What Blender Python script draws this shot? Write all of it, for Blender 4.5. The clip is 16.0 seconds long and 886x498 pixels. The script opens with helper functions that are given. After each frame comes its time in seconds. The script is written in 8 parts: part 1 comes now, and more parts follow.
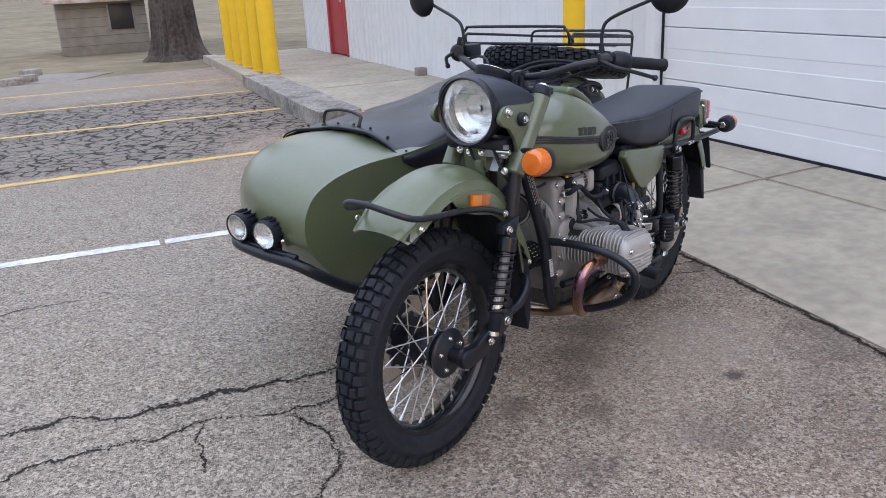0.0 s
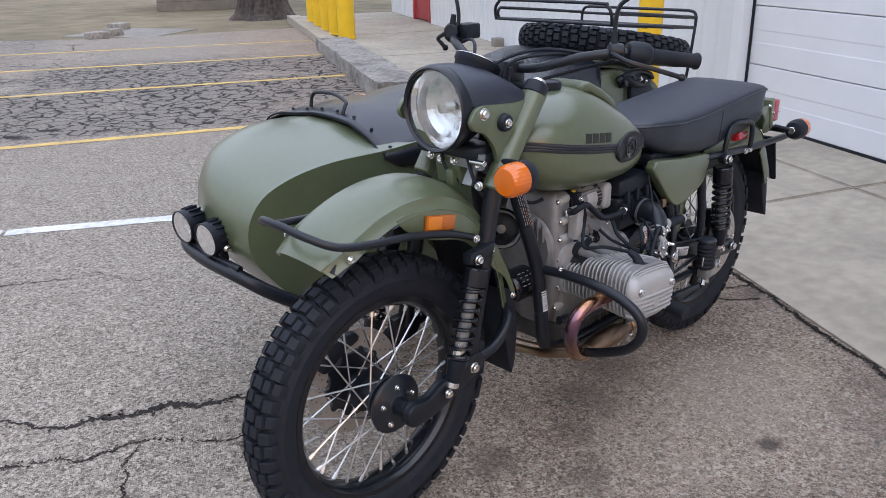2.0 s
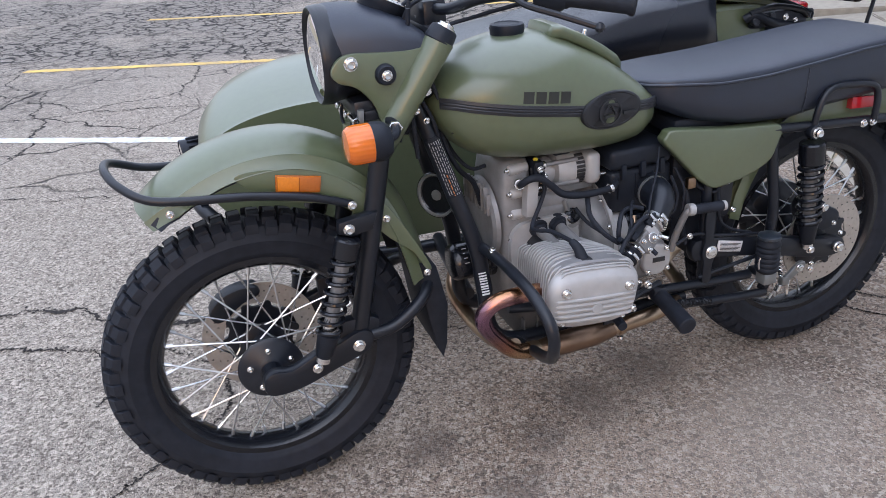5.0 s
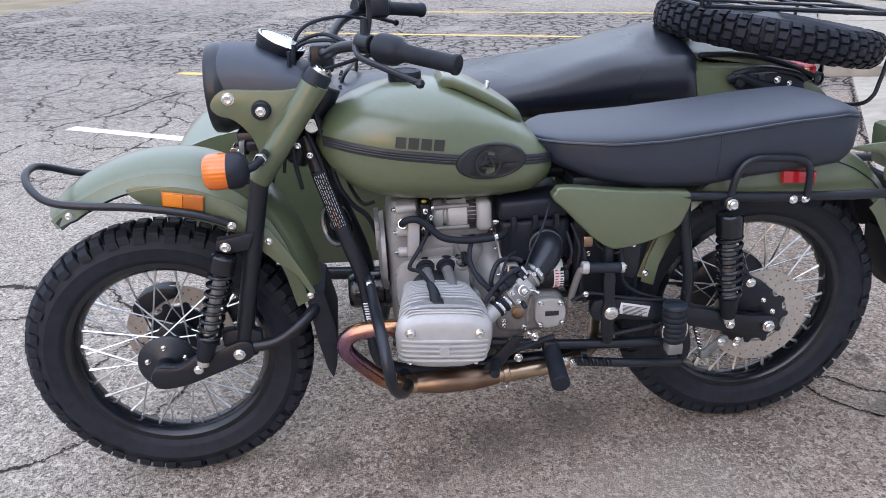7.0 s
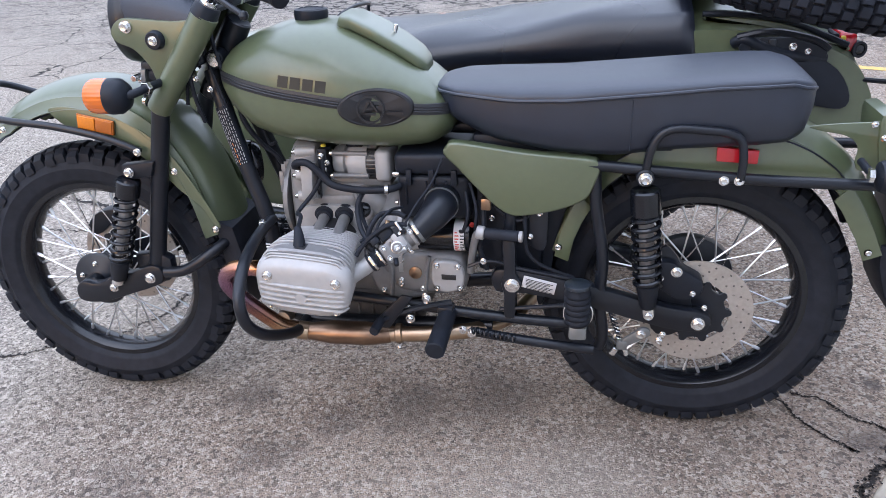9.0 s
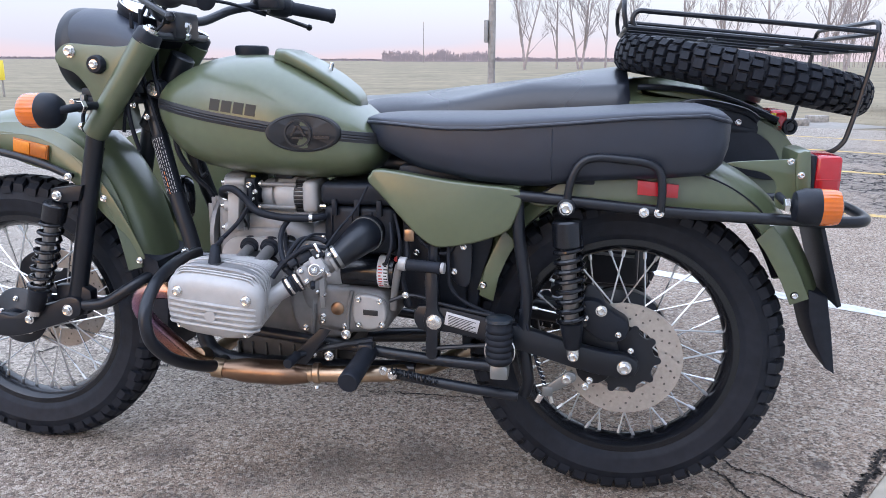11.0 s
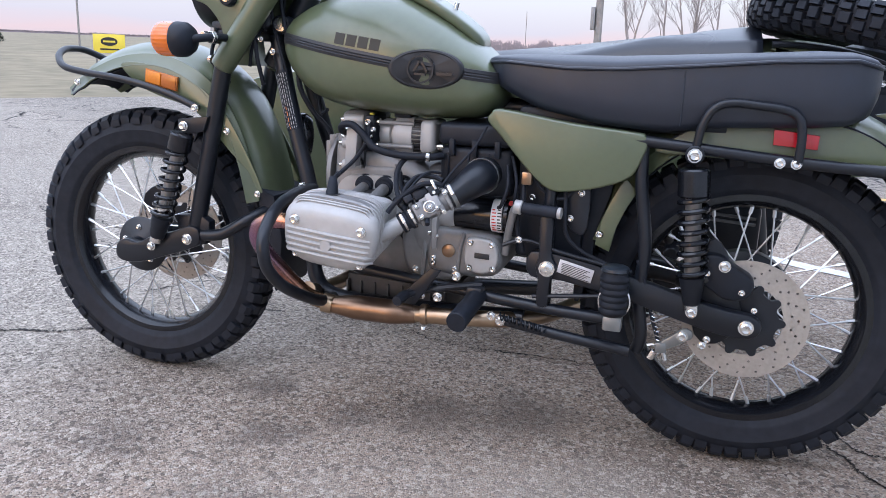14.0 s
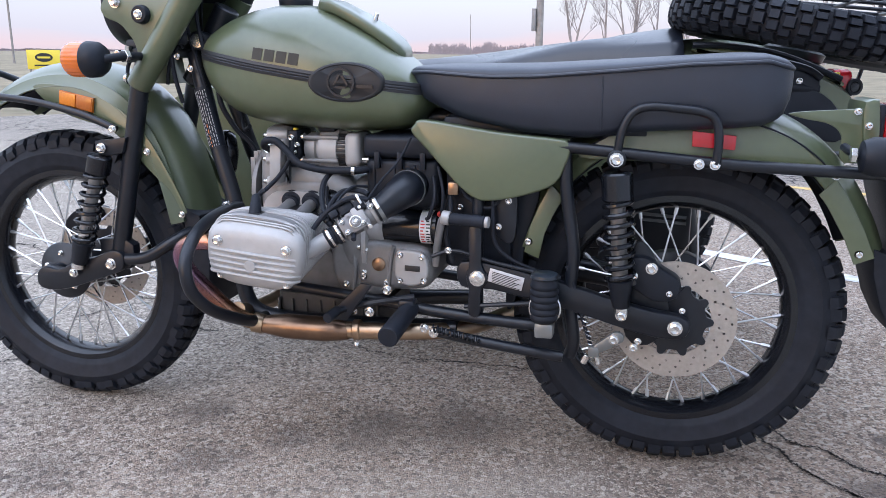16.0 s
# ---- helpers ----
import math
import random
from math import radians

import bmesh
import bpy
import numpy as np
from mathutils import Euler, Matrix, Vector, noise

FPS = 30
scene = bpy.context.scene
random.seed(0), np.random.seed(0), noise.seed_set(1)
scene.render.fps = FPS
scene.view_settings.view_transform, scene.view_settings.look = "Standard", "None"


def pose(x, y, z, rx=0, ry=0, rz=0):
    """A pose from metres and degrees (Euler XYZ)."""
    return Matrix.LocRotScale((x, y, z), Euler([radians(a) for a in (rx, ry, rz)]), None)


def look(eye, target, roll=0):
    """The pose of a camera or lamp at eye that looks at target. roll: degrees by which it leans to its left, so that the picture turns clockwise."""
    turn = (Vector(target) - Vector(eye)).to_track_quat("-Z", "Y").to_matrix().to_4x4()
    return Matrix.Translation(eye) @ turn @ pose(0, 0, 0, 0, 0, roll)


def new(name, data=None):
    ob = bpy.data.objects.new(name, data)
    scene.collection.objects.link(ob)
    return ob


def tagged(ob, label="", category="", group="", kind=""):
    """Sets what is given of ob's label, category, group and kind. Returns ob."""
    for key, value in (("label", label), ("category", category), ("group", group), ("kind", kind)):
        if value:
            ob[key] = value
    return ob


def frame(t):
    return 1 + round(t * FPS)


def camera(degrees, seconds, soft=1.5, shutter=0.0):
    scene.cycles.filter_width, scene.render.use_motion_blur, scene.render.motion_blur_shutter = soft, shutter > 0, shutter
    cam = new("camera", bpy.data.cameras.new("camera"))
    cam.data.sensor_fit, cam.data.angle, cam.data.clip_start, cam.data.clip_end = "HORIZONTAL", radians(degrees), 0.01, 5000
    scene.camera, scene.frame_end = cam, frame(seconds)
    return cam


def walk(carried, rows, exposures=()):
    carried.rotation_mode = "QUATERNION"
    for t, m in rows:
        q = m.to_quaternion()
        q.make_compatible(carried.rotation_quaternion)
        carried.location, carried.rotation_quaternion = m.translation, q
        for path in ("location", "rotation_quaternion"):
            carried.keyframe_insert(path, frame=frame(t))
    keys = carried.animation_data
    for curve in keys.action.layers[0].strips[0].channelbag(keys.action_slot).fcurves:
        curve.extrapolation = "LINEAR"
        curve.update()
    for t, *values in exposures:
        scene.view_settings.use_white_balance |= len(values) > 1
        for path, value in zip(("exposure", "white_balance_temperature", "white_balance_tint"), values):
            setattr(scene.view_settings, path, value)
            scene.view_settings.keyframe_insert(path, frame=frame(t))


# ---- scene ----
cam = camera(58.3, 16.0, soft=0.7)
PATH = [
    (0, (-1.567, -1.337, 1.332), (-0.096, -0.145, 0.689), -2.9),
    (0.5, (-1.485, -1.321, 1.303), (-0.05, -0.119, 0.598), -2.5),
    (1, (-1.326, -1.289, 1.308), (0.085, -0.05, 0.621), -1.7),
    (1.5, (-1.15, -1.278, 1.325), (0.213, 0.014, 0.64), -1.4),
    (2, (-1.022, -1.286, 1.32), (0.282, 0.054, 0.609), -1.3),
    (2.5, (-0.834, -1.373, 1.308), (0.309, 0.069, 0.525), -2.4),
    (3, (-0.665, -1.441, 1.293), (0.29, 0.113, 0.473), -4.2),
    (3.5, (-0.531, -1.456, 1.284), (0.304, 0.154, 0.44), -4.4),
    (4, (-0.342, -1.476, 1.29), (0.386, 0.172, 0.423), -4.8),
    (4.2, (-0.280, -1.484, 1.293), (0.415, 0.168, 0.411), -4.8),
    (6.3, (0.301, -1.771, 1.281), (0.576, 0.048, 0.493), -2.6),
    (6.5, (0.379, -1.771, 1.285), (0.613, 0.051, 0.494), -2.5),
    (7, (0.53, -1.795, 1.317), (0.689, 0.039, 0.533), -2.7),
    (7.5, (0.752, -1.87, 1.315), (0.838, -0.031, 0.533), -2.2),
    (8, (0.935, -1.903, 1.3), (0.833, -0.079, 0.486), -2.6),
    (8.5, (1.077, -1.815, 1.267), (0.82, -0.017, 0.429), -2.5),
    (9, (1.218, -1.714, 1.229), (0.873, 0.069, 0.392), -2.6),
    (9.5, (1.296, -1.709, 1.104), (0.889, 0.103, 0.362), -2.0),
    (10, (1.354, -1.717, 0.999), (0.961, 0.149, 0.396), -1.3),
    (10.2, (1.368, -1.720, 0.985), (1.003, 0.166, 0.428), -0.8),
    (12.3, (1.375, -1.796, 0.881), (1.030, 0.130, 0.472), 0.7),
    (12.5, (1.372, -1.794, 0.87), (1.002, 0.127, 0.452), 0.6),
    (13, (1.365, -1.78, 0.857), (0.968, 0.125, 0.395), 0.6),
    (13.5, (1.343, -1.768, 0.854), (0.904, 0.125, 0.379), 1.7),
    (14, (1.323, -1.757, 0.842), (0.762, 0.103, 0.367), 2.1),
    (14.5, (1.336, -1.73, 0.837), (0.758, 0.115, 0.324), 1.3),
    (15, (1.358, -1.724, 0.836), (0.838, 0.136, 0.316), 0.8),
    (15.5, (1.363, -1.723, 0.841), (0.886, 0.154, 0.341), 0.5),
    (16, (1.369, -1.724, 0.857), (0.917, 0.168, 0.394), 0.3),
]
walk(cam, [(t, look(eye, target, roll)) for t, eye, target, roll in PATH],
     exposures=[(0.0, 0.14, 6290, 15), (2.0, 0.15, 6290, 15), (3.0, 0.33, 6230, 15), (4.0, 0.33, 6190, 15), (7.0, 0.62, 6040, 15), (8.5, 0.66, 5990, 15), (10.0, 0.88, 5920, 14), (12.5, 0.38, 5790, 13), (14.0, 0.65, 5870, 14), (16.0, 0.68, 5850, 13.5)])

# ---- light ----
sky_world = bpy.data.worlds.new("dusk_sky")
scene.world = sky_world
sky_world.use_nodes = True
wn, wl = sky_world.node_tree.nodes, sky_world.node_tree.links
wn.clear()
w_out = wn.new("ShaderNodeOutputWorld")
w_sky = wn.new("ShaderNodeTexSky")
w_sky.sky_type = "NISHITA"
w_sky.sun_disc = False
w_sky.sun_elevation = radians(3.0)
w_sky.sun_rotation = radians(200)
w_sky.dust_density = 3.0
w_bg = wn.new("ShaderNodeBackground")
w_bg.inputs["Strength"].default_value = 0.10
wl.new(w_sky.outputs["Color"], w_bg.inputs["Color"])
# cloud layer: pink at the horizon, lavender grey higher up
w_co = wn.new("ShaderNodeTexCoord")
w_sep = wn.new("ShaderNodeSeparateXYZ")
wl.new(w_co.outputs["Generated"], w_sep.inputs["Vector"])
w_map = wn.new("ShaderNodeMapping")
w_map.inputs["Scale"].default_value = (2.0, 2.0, 14.0)
wl.new(w_co.outputs["Generated"], w_map.inputs["Vector"])
w_noise = wn.new("ShaderNodeTexNoise")
w_noise.inputs["Scale"].default_value = 1.3
w_noise.inputs["Detail"].default_value = 4.0
wl.new(w_map.outputs["Vector"], w_noise.inputs["Vector"])
w_mad = wn.new("ShaderNodeMath")
w_mad.operation = "MULTIPLY_ADD"
w_mad.inputs[1].default_value = 0.05
wl.new(w_noise.outputs["Fac"], w_mad.inputs[0])
wl.new(w_sep.outputs["Z"], w_mad.inputs[2])
w_ramp = wn.new("ShaderNodeValToRGB")
for i, (p, c) in enumerate(((0.0, (0.38, 0.34, 0.36)), (0.026, (0.53, 0.44, 0.45)), (0.040, (0.57, 0.455, 0.455)), (0.055, (0.48, 0.47, 0.515)),
                            (0.11, (0.46, 0.495, 0.565)), (0.40, (0.86, 0.94, 1.09)), (1.0, (1.58, 1.76, 2.10)))):
    e = w_ramp.color_ramp.elements[i] if i < 2 else w_ramp.color_ramp.elements.new(p)
    e.position, e.color = p, (*c, 1)
wl.new(w_mad.outputs[0], w_ramp.inputs["Fac"])
w_bg2 = wn.new("ShaderNodeBackground")
w_bg2.inputs["Strength"].default_value = 1.0
wl.new(w_ramp.outputs["Color"], w_bg2.inputs["Color"])
w_add = wn.new("ShaderNodeAddShader")
wl.new(w_bg.outputs[0], w_add.inputs[0])
wl.new(w_bg2.outputs[0], w_add.inputs[1])
wl.new(w_add.outputs[0], w_out.inputs["Surface"])
sun = new("sun", bpy.data.lights.new("sun", "SUN"))
sun.data.energy, sun.data.angle, sun.data.color = 0.5, radians(50), (1.0, 0.92, 0.86)
sun.matrix_world = look((-3, -9, 8), (0.8, 0, 0.4))


# ---- materials ----
def mat(name, colour, rough=0.5, metal=0.0, vary=0.12, scale=30.0, bump=0.0, bump_scale=200.0, second=None, coat=0.0, spec=0.5, rough_vary=0.08):
    """A procedural surface: two scales of colour variation, roughness variation and fine relief."""
    m = bpy.data.materials.new(name)
    m.use_nodes = True
    n, l = m.node_tree.nodes, m.node_tree.links
    b = n["Principled BSDF"]
    co = n.new("ShaderNodeTexCoord")
    n1 = n.new("ShaderNodeTexNoise")
    n1.inputs["Scale"].default_value, n1.inputs["Detail"].default_value = scale, 6.0
    n2 = n.new("ShaderNodeTexNoise")
    n2.inputs["Scale"].default_value, n2.inputs["Detail"].default_value = scale * 0.13, 3.0
    for t in (n1, n2):
        l.new(co.outputs["Object"], t.inputs["Vector"])
    mix = n.new("ShaderNodeMath")
    mix.operation = "ADD"
    l.new(n1.outputs["Fac"], mix.inputs[0])
    l.new(n2.outputs["Fac"], mix.inputs[1])
    ramp = n.new("ShaderNodeMapRange")
    ramp.inputs["From Min"].default_value, ramp.inputs["From Max"].default_value = 0.7, 1.3
    l.new(mix.outputs[0], ramp.inputs["Value"])
    cm = n.new("ShaderNodeMix")
    cm.data_type = "RGBA"
    lo = second or tuple(max(0.0, c * (1 - vary)) for c in colour)
    hi = tuple(min(1.0, c * (1 + vary)) for c in colour)
    cm.inputs["A"].default_value, cm.inputs["B"].default_value = (*lo, 1), (*hi, 1)
    l.new(ramp.outputs["Result"], cm.inputs["Factor"])
    l.new(cm.outputs["Result"], b.inputs["Base Color"])
    rr = n.new("ShaderNodeMapRange")
    rr.inputs["To Min"].default_value, rr.inputs["To Max"].default_value = max(0.02, rough - rough_vary), min(1.0, rough + rough_vary)
    l.new(n2.outputs["Fac"], rr.inputs["Value"])
    l.new(rr.outputs["Result"], b.inputs["Roughness"])
    b.inputs["Metallic"].default_value = metal
    b.inputs["Coat Weight"].default_value = coat
    b.inputs["Specular IOR Level"].default_value = spec
    if bump:
        n3 = n.new("ShaderNodeTexNoise")
        n3.inputs["Scale"].default_value, n3.inputs["Detail"].default_value = bump_scale, 4.0
        l.new(co.outputs["Object"], n3.inputs["Vector"])
        bp = n.new("ShaderNodeBump")
        bp.inputs["Strength"].default_value, bp.inputs["Distance"].default_value = bump, 0.002
        l.new(n3.outputs["Fac"], bp.inputs["Height"])
        l.new(bp.outputs["Normal"], b.inputs["Normal"])
    return m


OLIVE = mat("olive_paint", (0.089, 0.111, 0.058), 0.42, vary=0.06, scale=60, bump=0.03, bump_scale=500, spec=0.5, rough_vary=0.04, coat=0.9)
OLIVE.node_tree.nodes["Principled BSDF"].inputs["Coat Roughness"].default_value = 0.22
BLACK = mat("black_powder_coat", (0.0098, 0.0122, 0.0180), 0.33, vary=0.2, bump=0.06, bump_scale=500, spec=0.42)
GLOSS = mat("glossy_black", (0.0068, 0.0082, 0.0118), 0.20, vary=0.2, bump=0.04, bump_scale=300, spec=0.5)
COPPER = mat("heat_bronzed_silencer", (0.27, 0.180, 0.120), 0.32, metal=1.0, vary=0.2, scale=14, second=(0.13, 0.085, 0.065))
PLASTIC = mat("black_plastic", (0.0105, 0.0135, 0.0205), 0.46, vary=0.2, bump=0.1, bump_scale=700, spec=0.28)
RUBBER = mat("tyre_rubber", (0.0150, 0.0178, 0.0250), 0.58, vary=0.3, scale=50, bump=0.12, bump_scale=300, spec=0.22)
VINYL = mat("black_vinyl", (0.0150, 0.0205, 0.0345), 0.43, vary=0.15, scale=20, bump=0.16, bump_scale=900, spec=0.6)
TONNEAU = mat("tonneau_vinyl", (0.0100, 0.0125, 0.0195), 0.30, vary=0.25, scale=8, bump=0.12, bump_scale=600, spec=0.6)
ALU = mat("cast_aluminium", (0.40, 0.395, 0.39), 0.50, metal=0.25, vary=0.10, scale=40, bump=0.20, bump_scale=500)
ALU_DARK = mat("grey_cast_aluminium", (0.235, 0.232, 0.232), 0.48, metal=0.35, vary=0.16, scale=40, bump=0.25, bump_scale=350)
CHROME = mat("zinc_bolt", (0.75, 0.75, 0.74), 0.22, metal=1.0, vary=0.08)
SPOKE = mat("spoke_steel", (0.72, 0.73, 0.74), 0.28, metal=1.0, vary=0.1)
DISC = mat("brake_disc_steel", (0.42, 0.385, 0.345), 0.45, metal=0.5, vary=0.12, scale=120)
HEADER = mat("heat_tinted_pipe", (0.40, 0.22, 0.15), 0.26, metal=1.0, vary=0.3, scale=9, second=(0.16, 0.11, 0.16))
hn, hl = HEADER.node_tree.nodes, HEADER.node_tree.links
h_co, h_sep, h_ramp = hn.new("ShaderNodeTexCoord"), hn.new("ShaderNodeSeparateXYZ"), hn.new("ShaderNodeValToRGB")
hl.new(h_co.outputs["Object"], h_sep.inputs[0])
h_wob = hn.new("ShaderNodeTexNoise")
h_wob.inputs["Scale"].default_value = 14.0
hl.new(h_co.outputs["Object"], h_wob.inputs["Vector"])
h_pos = hn.new("ShaderNodeMath")
h_pos.operation = "MULTIPLY_ADD"
h_pos.inputs[1].default_value = 0.06
hl.new(h_wob.outputs["Fac"], h_pos.inputs[0])
hl.new(h_sep.outputs[2], h_pos.inputs[2])
# heat colours: straw near the silencer, violet at the bend, copper at the port
for i, (p, c) in enumerate(((0.32, (0.50, 0.33, 0.19)), (0.37, (0.36, 0.17, 0.11)), (0.42, (0.20, 0.12, 0.16)), (0.47, (0.30, 0.17, 0.26)), (0.505, (0.34, 0.19, 0.22)), (0.53, (0.48, 0.24, 0.12)))):
    e = h_ramp.color_ramp.elements[i] if i < 2 else h_ramp.color_ramp.elements.new(p)
    e.position, e.color = p, (*c, 1)
hl.new(h_pos.outputs[0], h_ramp.inputs["Fac"])
hl.new(h_ramp.outputs["Color"], hn["Principled BSDF"].inputs["Base Color"])
GOLD = mat("bronzed_pipe", (0.42, 0.33, 0.23), 0.30, metal=1.0, vary=0.2, scale=12, second=(0.25, 0.14, 0.085))
ORANGE = mat("amber_lens", (0.62, 0.140, 0.007), 0.12, vary=0.1, coat=0.6)
AMBER = mat("amber_reflector", (0.62, 0.19, 0.008), 0.2, vary=0.10, scale=200, coat=0.5)
AMBER_DARK = mat("dark_amber_reflector", (0.40, 0.105, 0.006), 0.16, vary=0.12, scale=200, coat=0.6)
RED = mat("red_lens", (0.42, 0.014, 0.022), 0.14, vary=0.1, coat=0.6)
DARKGREY = mat("dark_emblem", (0.012, 0.013, 0.016), 0.5, vary=0.1)
BADGE_RELIEF = mat("emblem_relief", (0.016, 0.017, 0.020), 0.35, vary=0.1)
LETTER = mat("dark_tank_lettering", (0.018, 0.02, 0.016), 0.5, vary=0.1)
BAND = mat("grooved_band_rubber", (0.020, 0.022, 0.027), 0.45, vary=0.15, spec=0.5)
SUMP_GREY = mat("dark_sump_casting", (0.085, 0.083, 0.082), 0.5, metal=0.3, vary=0.3, scale=25, bump=0.3, bump_scale=300)
PLATE = mat("zinc_plate", (0.24, 0.25, 0.25), 0.38, metal=0.6, vary=0.15)
WHITE = mat("white_label", (0.80, 0.80, 0.80), 0.5, vary=0.1)
PRINT = mat("fine_print", (0.42, 0.42, 0.42), 0.5, vary=0.1)
STICKER_ORANGE = mat("orange_label", (0.75, 0.25, 0.06), 0.5, vary=0.1)
STICKER_RED = mat("red_label", (0.6, 0.05, 0.04), 0.5, vary=0.1)
# pale grey of the dial paints in the sky mirrored by its glass
DIAL = mat("sky_grey_dial", (0.50, 0.51, 0.52), 0.12, vary=0.1, coat=0.8)
# peg cap: its bluish tint paints in the reflected sky
SKY_TINT_CAP = mat("sky_tinted_cap", (0.018, 0.024, 0.032), 0.3, vary=0.2)
REFLECTOR = mat("lamp_reflector", (0.90, 0.905, 0.91), 0.20, metal=1.0, vary=0.05, bump=0.35, bump_scale=70)
GLASS = bpy.data.materials.new("clear_glass")
GLASS.use_nodes = True
gb = GLASS.node_tree.nodes["Principled BSDF"]
gb.inputs["Base Color"].default_value, gb.inputs["Roughness"].default_value = (0.97, 0.98, 0.98, 1), 0.03
gb.inputs["Transmission Weight"].default_value, gb.inputs["IOR"].default_value = 1.0, 1.2


# ---- mesh helpers ----
def part(name, bm, material, parent=None, label="", smooth=True, base=None, angle=40):
    """Links a bmesh as one mesh object, under a thing or a part."""
    bmesh.ops.recalc_face_normals(bm, faces=bm.faces[:])
    me = bpy.data.meshes.new(name)
    bm.to_mesh(me)
    bm.free()
    if material:
        me.materials.append(material)
    if smooth:
        for p in me.polygons:
            p.use_smooth = True
        me.set_sharp_from_angle(angle=radians(angle))
    ob = new(name, me)
    if parent is not None:
        ob.parent = parent
        if base is not None:
            ob.matrix_parent_inverse = Matrix.Translation(-Vector(base))
    if label:
        tagged(ob, label)
    return ob


def spline(pts, n=6, closed=False):
    """Catmull-Rom through the points."""
    P = [Vector(p) for p in pts]
    out = []
    m = len(P)
    for i in range(m if closed else m - 1):
        if closed:
            a, b, c, d = P[(i - 1) % m], P[i], P[(i + 1) % m], P[(i + 2) % m]
        else:
            a, b, c, d = P[max(i - 1, 0)], P[i], P[i + 1], P[min(i + 2, m - 1)]
        for k in range(n):
            t = k / n
            out.append(0.5 * (2 * b + (c - a) * t + (2 * a - 5 * b + 4 * c - d) * t * t + (3 * b - a - 3 * c + d) * t ** 3))
    if not closed:
        out.append(P[-1])
    return out


def loft(bm, rings, closed=True, cap=True, loop=False):
    """Quads between rings of equal count."""
    vs = [[bm.verts.new(p) for p in r] for r in rings]
    k = len(vs[0])
    pairs = list(zip(vs, vs[1:])) + ([(vs[-1], vs[0])] if loop else [])
    for a, b in pairs:
        for i in range(k if closed else k - 1):
            j = (i + 1) % k
            bm.faces.new((a[i], a[j], b[j], b[i]))
    if cap and closed and not loop:
        bm.faces.new(vs[0][::-1])
        bm.faces.new(vs[-1])
    return vs


def tube_into(bm, pts, r, seg=8, n=5, closed=False, smooth_path=True):
    path = spline(pts, n, closed) if smooth_path and len(pts) > 2 else [Vector(p) for p in pts]
    rings = []
    up = Vector((0.01, 0.02, 1))
    m = len(path)
    for i, p in enumerate(path):
        d = (path[(i + 1) % m] - path[i - 1]) if closed else (path[min(i + 1, m - 1)] - path[max(i - 1, 0)])
        d.normalize()
        if abs(d.dot(up)) > 0.97:
            up = Vector((1, 0.02, 0.01))
        s = d.cross(up).normalized()
        up = s.cross(d).normalized()
        rr = r
        if isinstance(r, (list, tuple)):
            f = i / (m - 1) * (len(r) - 1)
            k = min(int(f), len(r) - 2)
            rr = r[k] + (r[k + 1] - r[k]) * (f - k)
        rings.append([p + s * (rr * math.cos(a)) + up * (rr * math.sin(a)) for a in (2 * math.pi * q / seg for q in range(seg))])
    loft(bm, rings, loop=closed)
    return bm


def tube(pts, r, seg=8, n=5, closed=False, smooth_path=True):
    return tube_into(bmesh.new(), pts, r, seg, n, closed, smooth_path)


def lathe_into(bm, prof, m=Matrix(), seg=24, closed=False, cap=True):
    """Turns (radius, height) pairs round the z axis of m."""
    rings = [[m @ Vector((max(r, 1e-4) * math.cos(a), max(r, 1e-4) * math.sin(a), h)) for a in (2 * math.pi * q / seg for q in range(seg))] for r, h in prof]
    loft(bm, rings, cap=cap and not closed, loop=closed)
    return bm


def lathe(prof, m=Matrix(), seg=24, closed=False, cap=True):
    return lathe_into(bmesh.new(), prof, m, seg, closed, cap)


def axis(p, d):
    """A pose at p whose z axis points along d."""
    return Matrix.Translation(p) @ Vector(d).to_track_quat("Z", "Y").to_matrix().to_4x4()


def rod(a, b, r, r2=None, seg=12, bevel=0.0):
    a, b = Vector(a), Vector(b)
    h = (b - a).length
    r2 = r if r2 is None else r2
    e = bevel or min(r, h) * 0.12
    return lathe([(max(r - e, 0.0003), 0), (r, e), (r2, h - e), (max(r2 - e, 0.0003), h)], axis(a, b - a), seg)


def box_into(bm, lo, hi, bevel=0.004, m=Matrix(), segs=2):
    lo, hi = Vector(lo), Vector(hi)
    c = (lo + hi) / 2
    r = bmesh.ops.create_cube(bm, size=1.0, matrix=Matrix.Identity(4))
    vs = r["verts"]
    for v in vs:
        v.co = Vector((v.co.x * (hi.x - lo.x), v.co.y * (hi.y - lo.y), v.co.z * (hi.z - lo.z)))
    if bevel:
        es = list({e for v in vs for e in v.link_edges})
        res = bmesh.ops.bevel(bm, geom=es, offset=bevel, segments=segs, affect="EDGES", profile=0.5)
        vs = list({v for f in res["faces"] for v in f.verts} | {v for v in vs if v.is_valid})
    for v in vs:
        v.co = m @ (v.co + c)
    return bm


def box(lo, hi, bevel=0.004, m=Matrix(), segs=2):
    return box_into(bmesh.new(), lo, hi, bevel, m, segs)


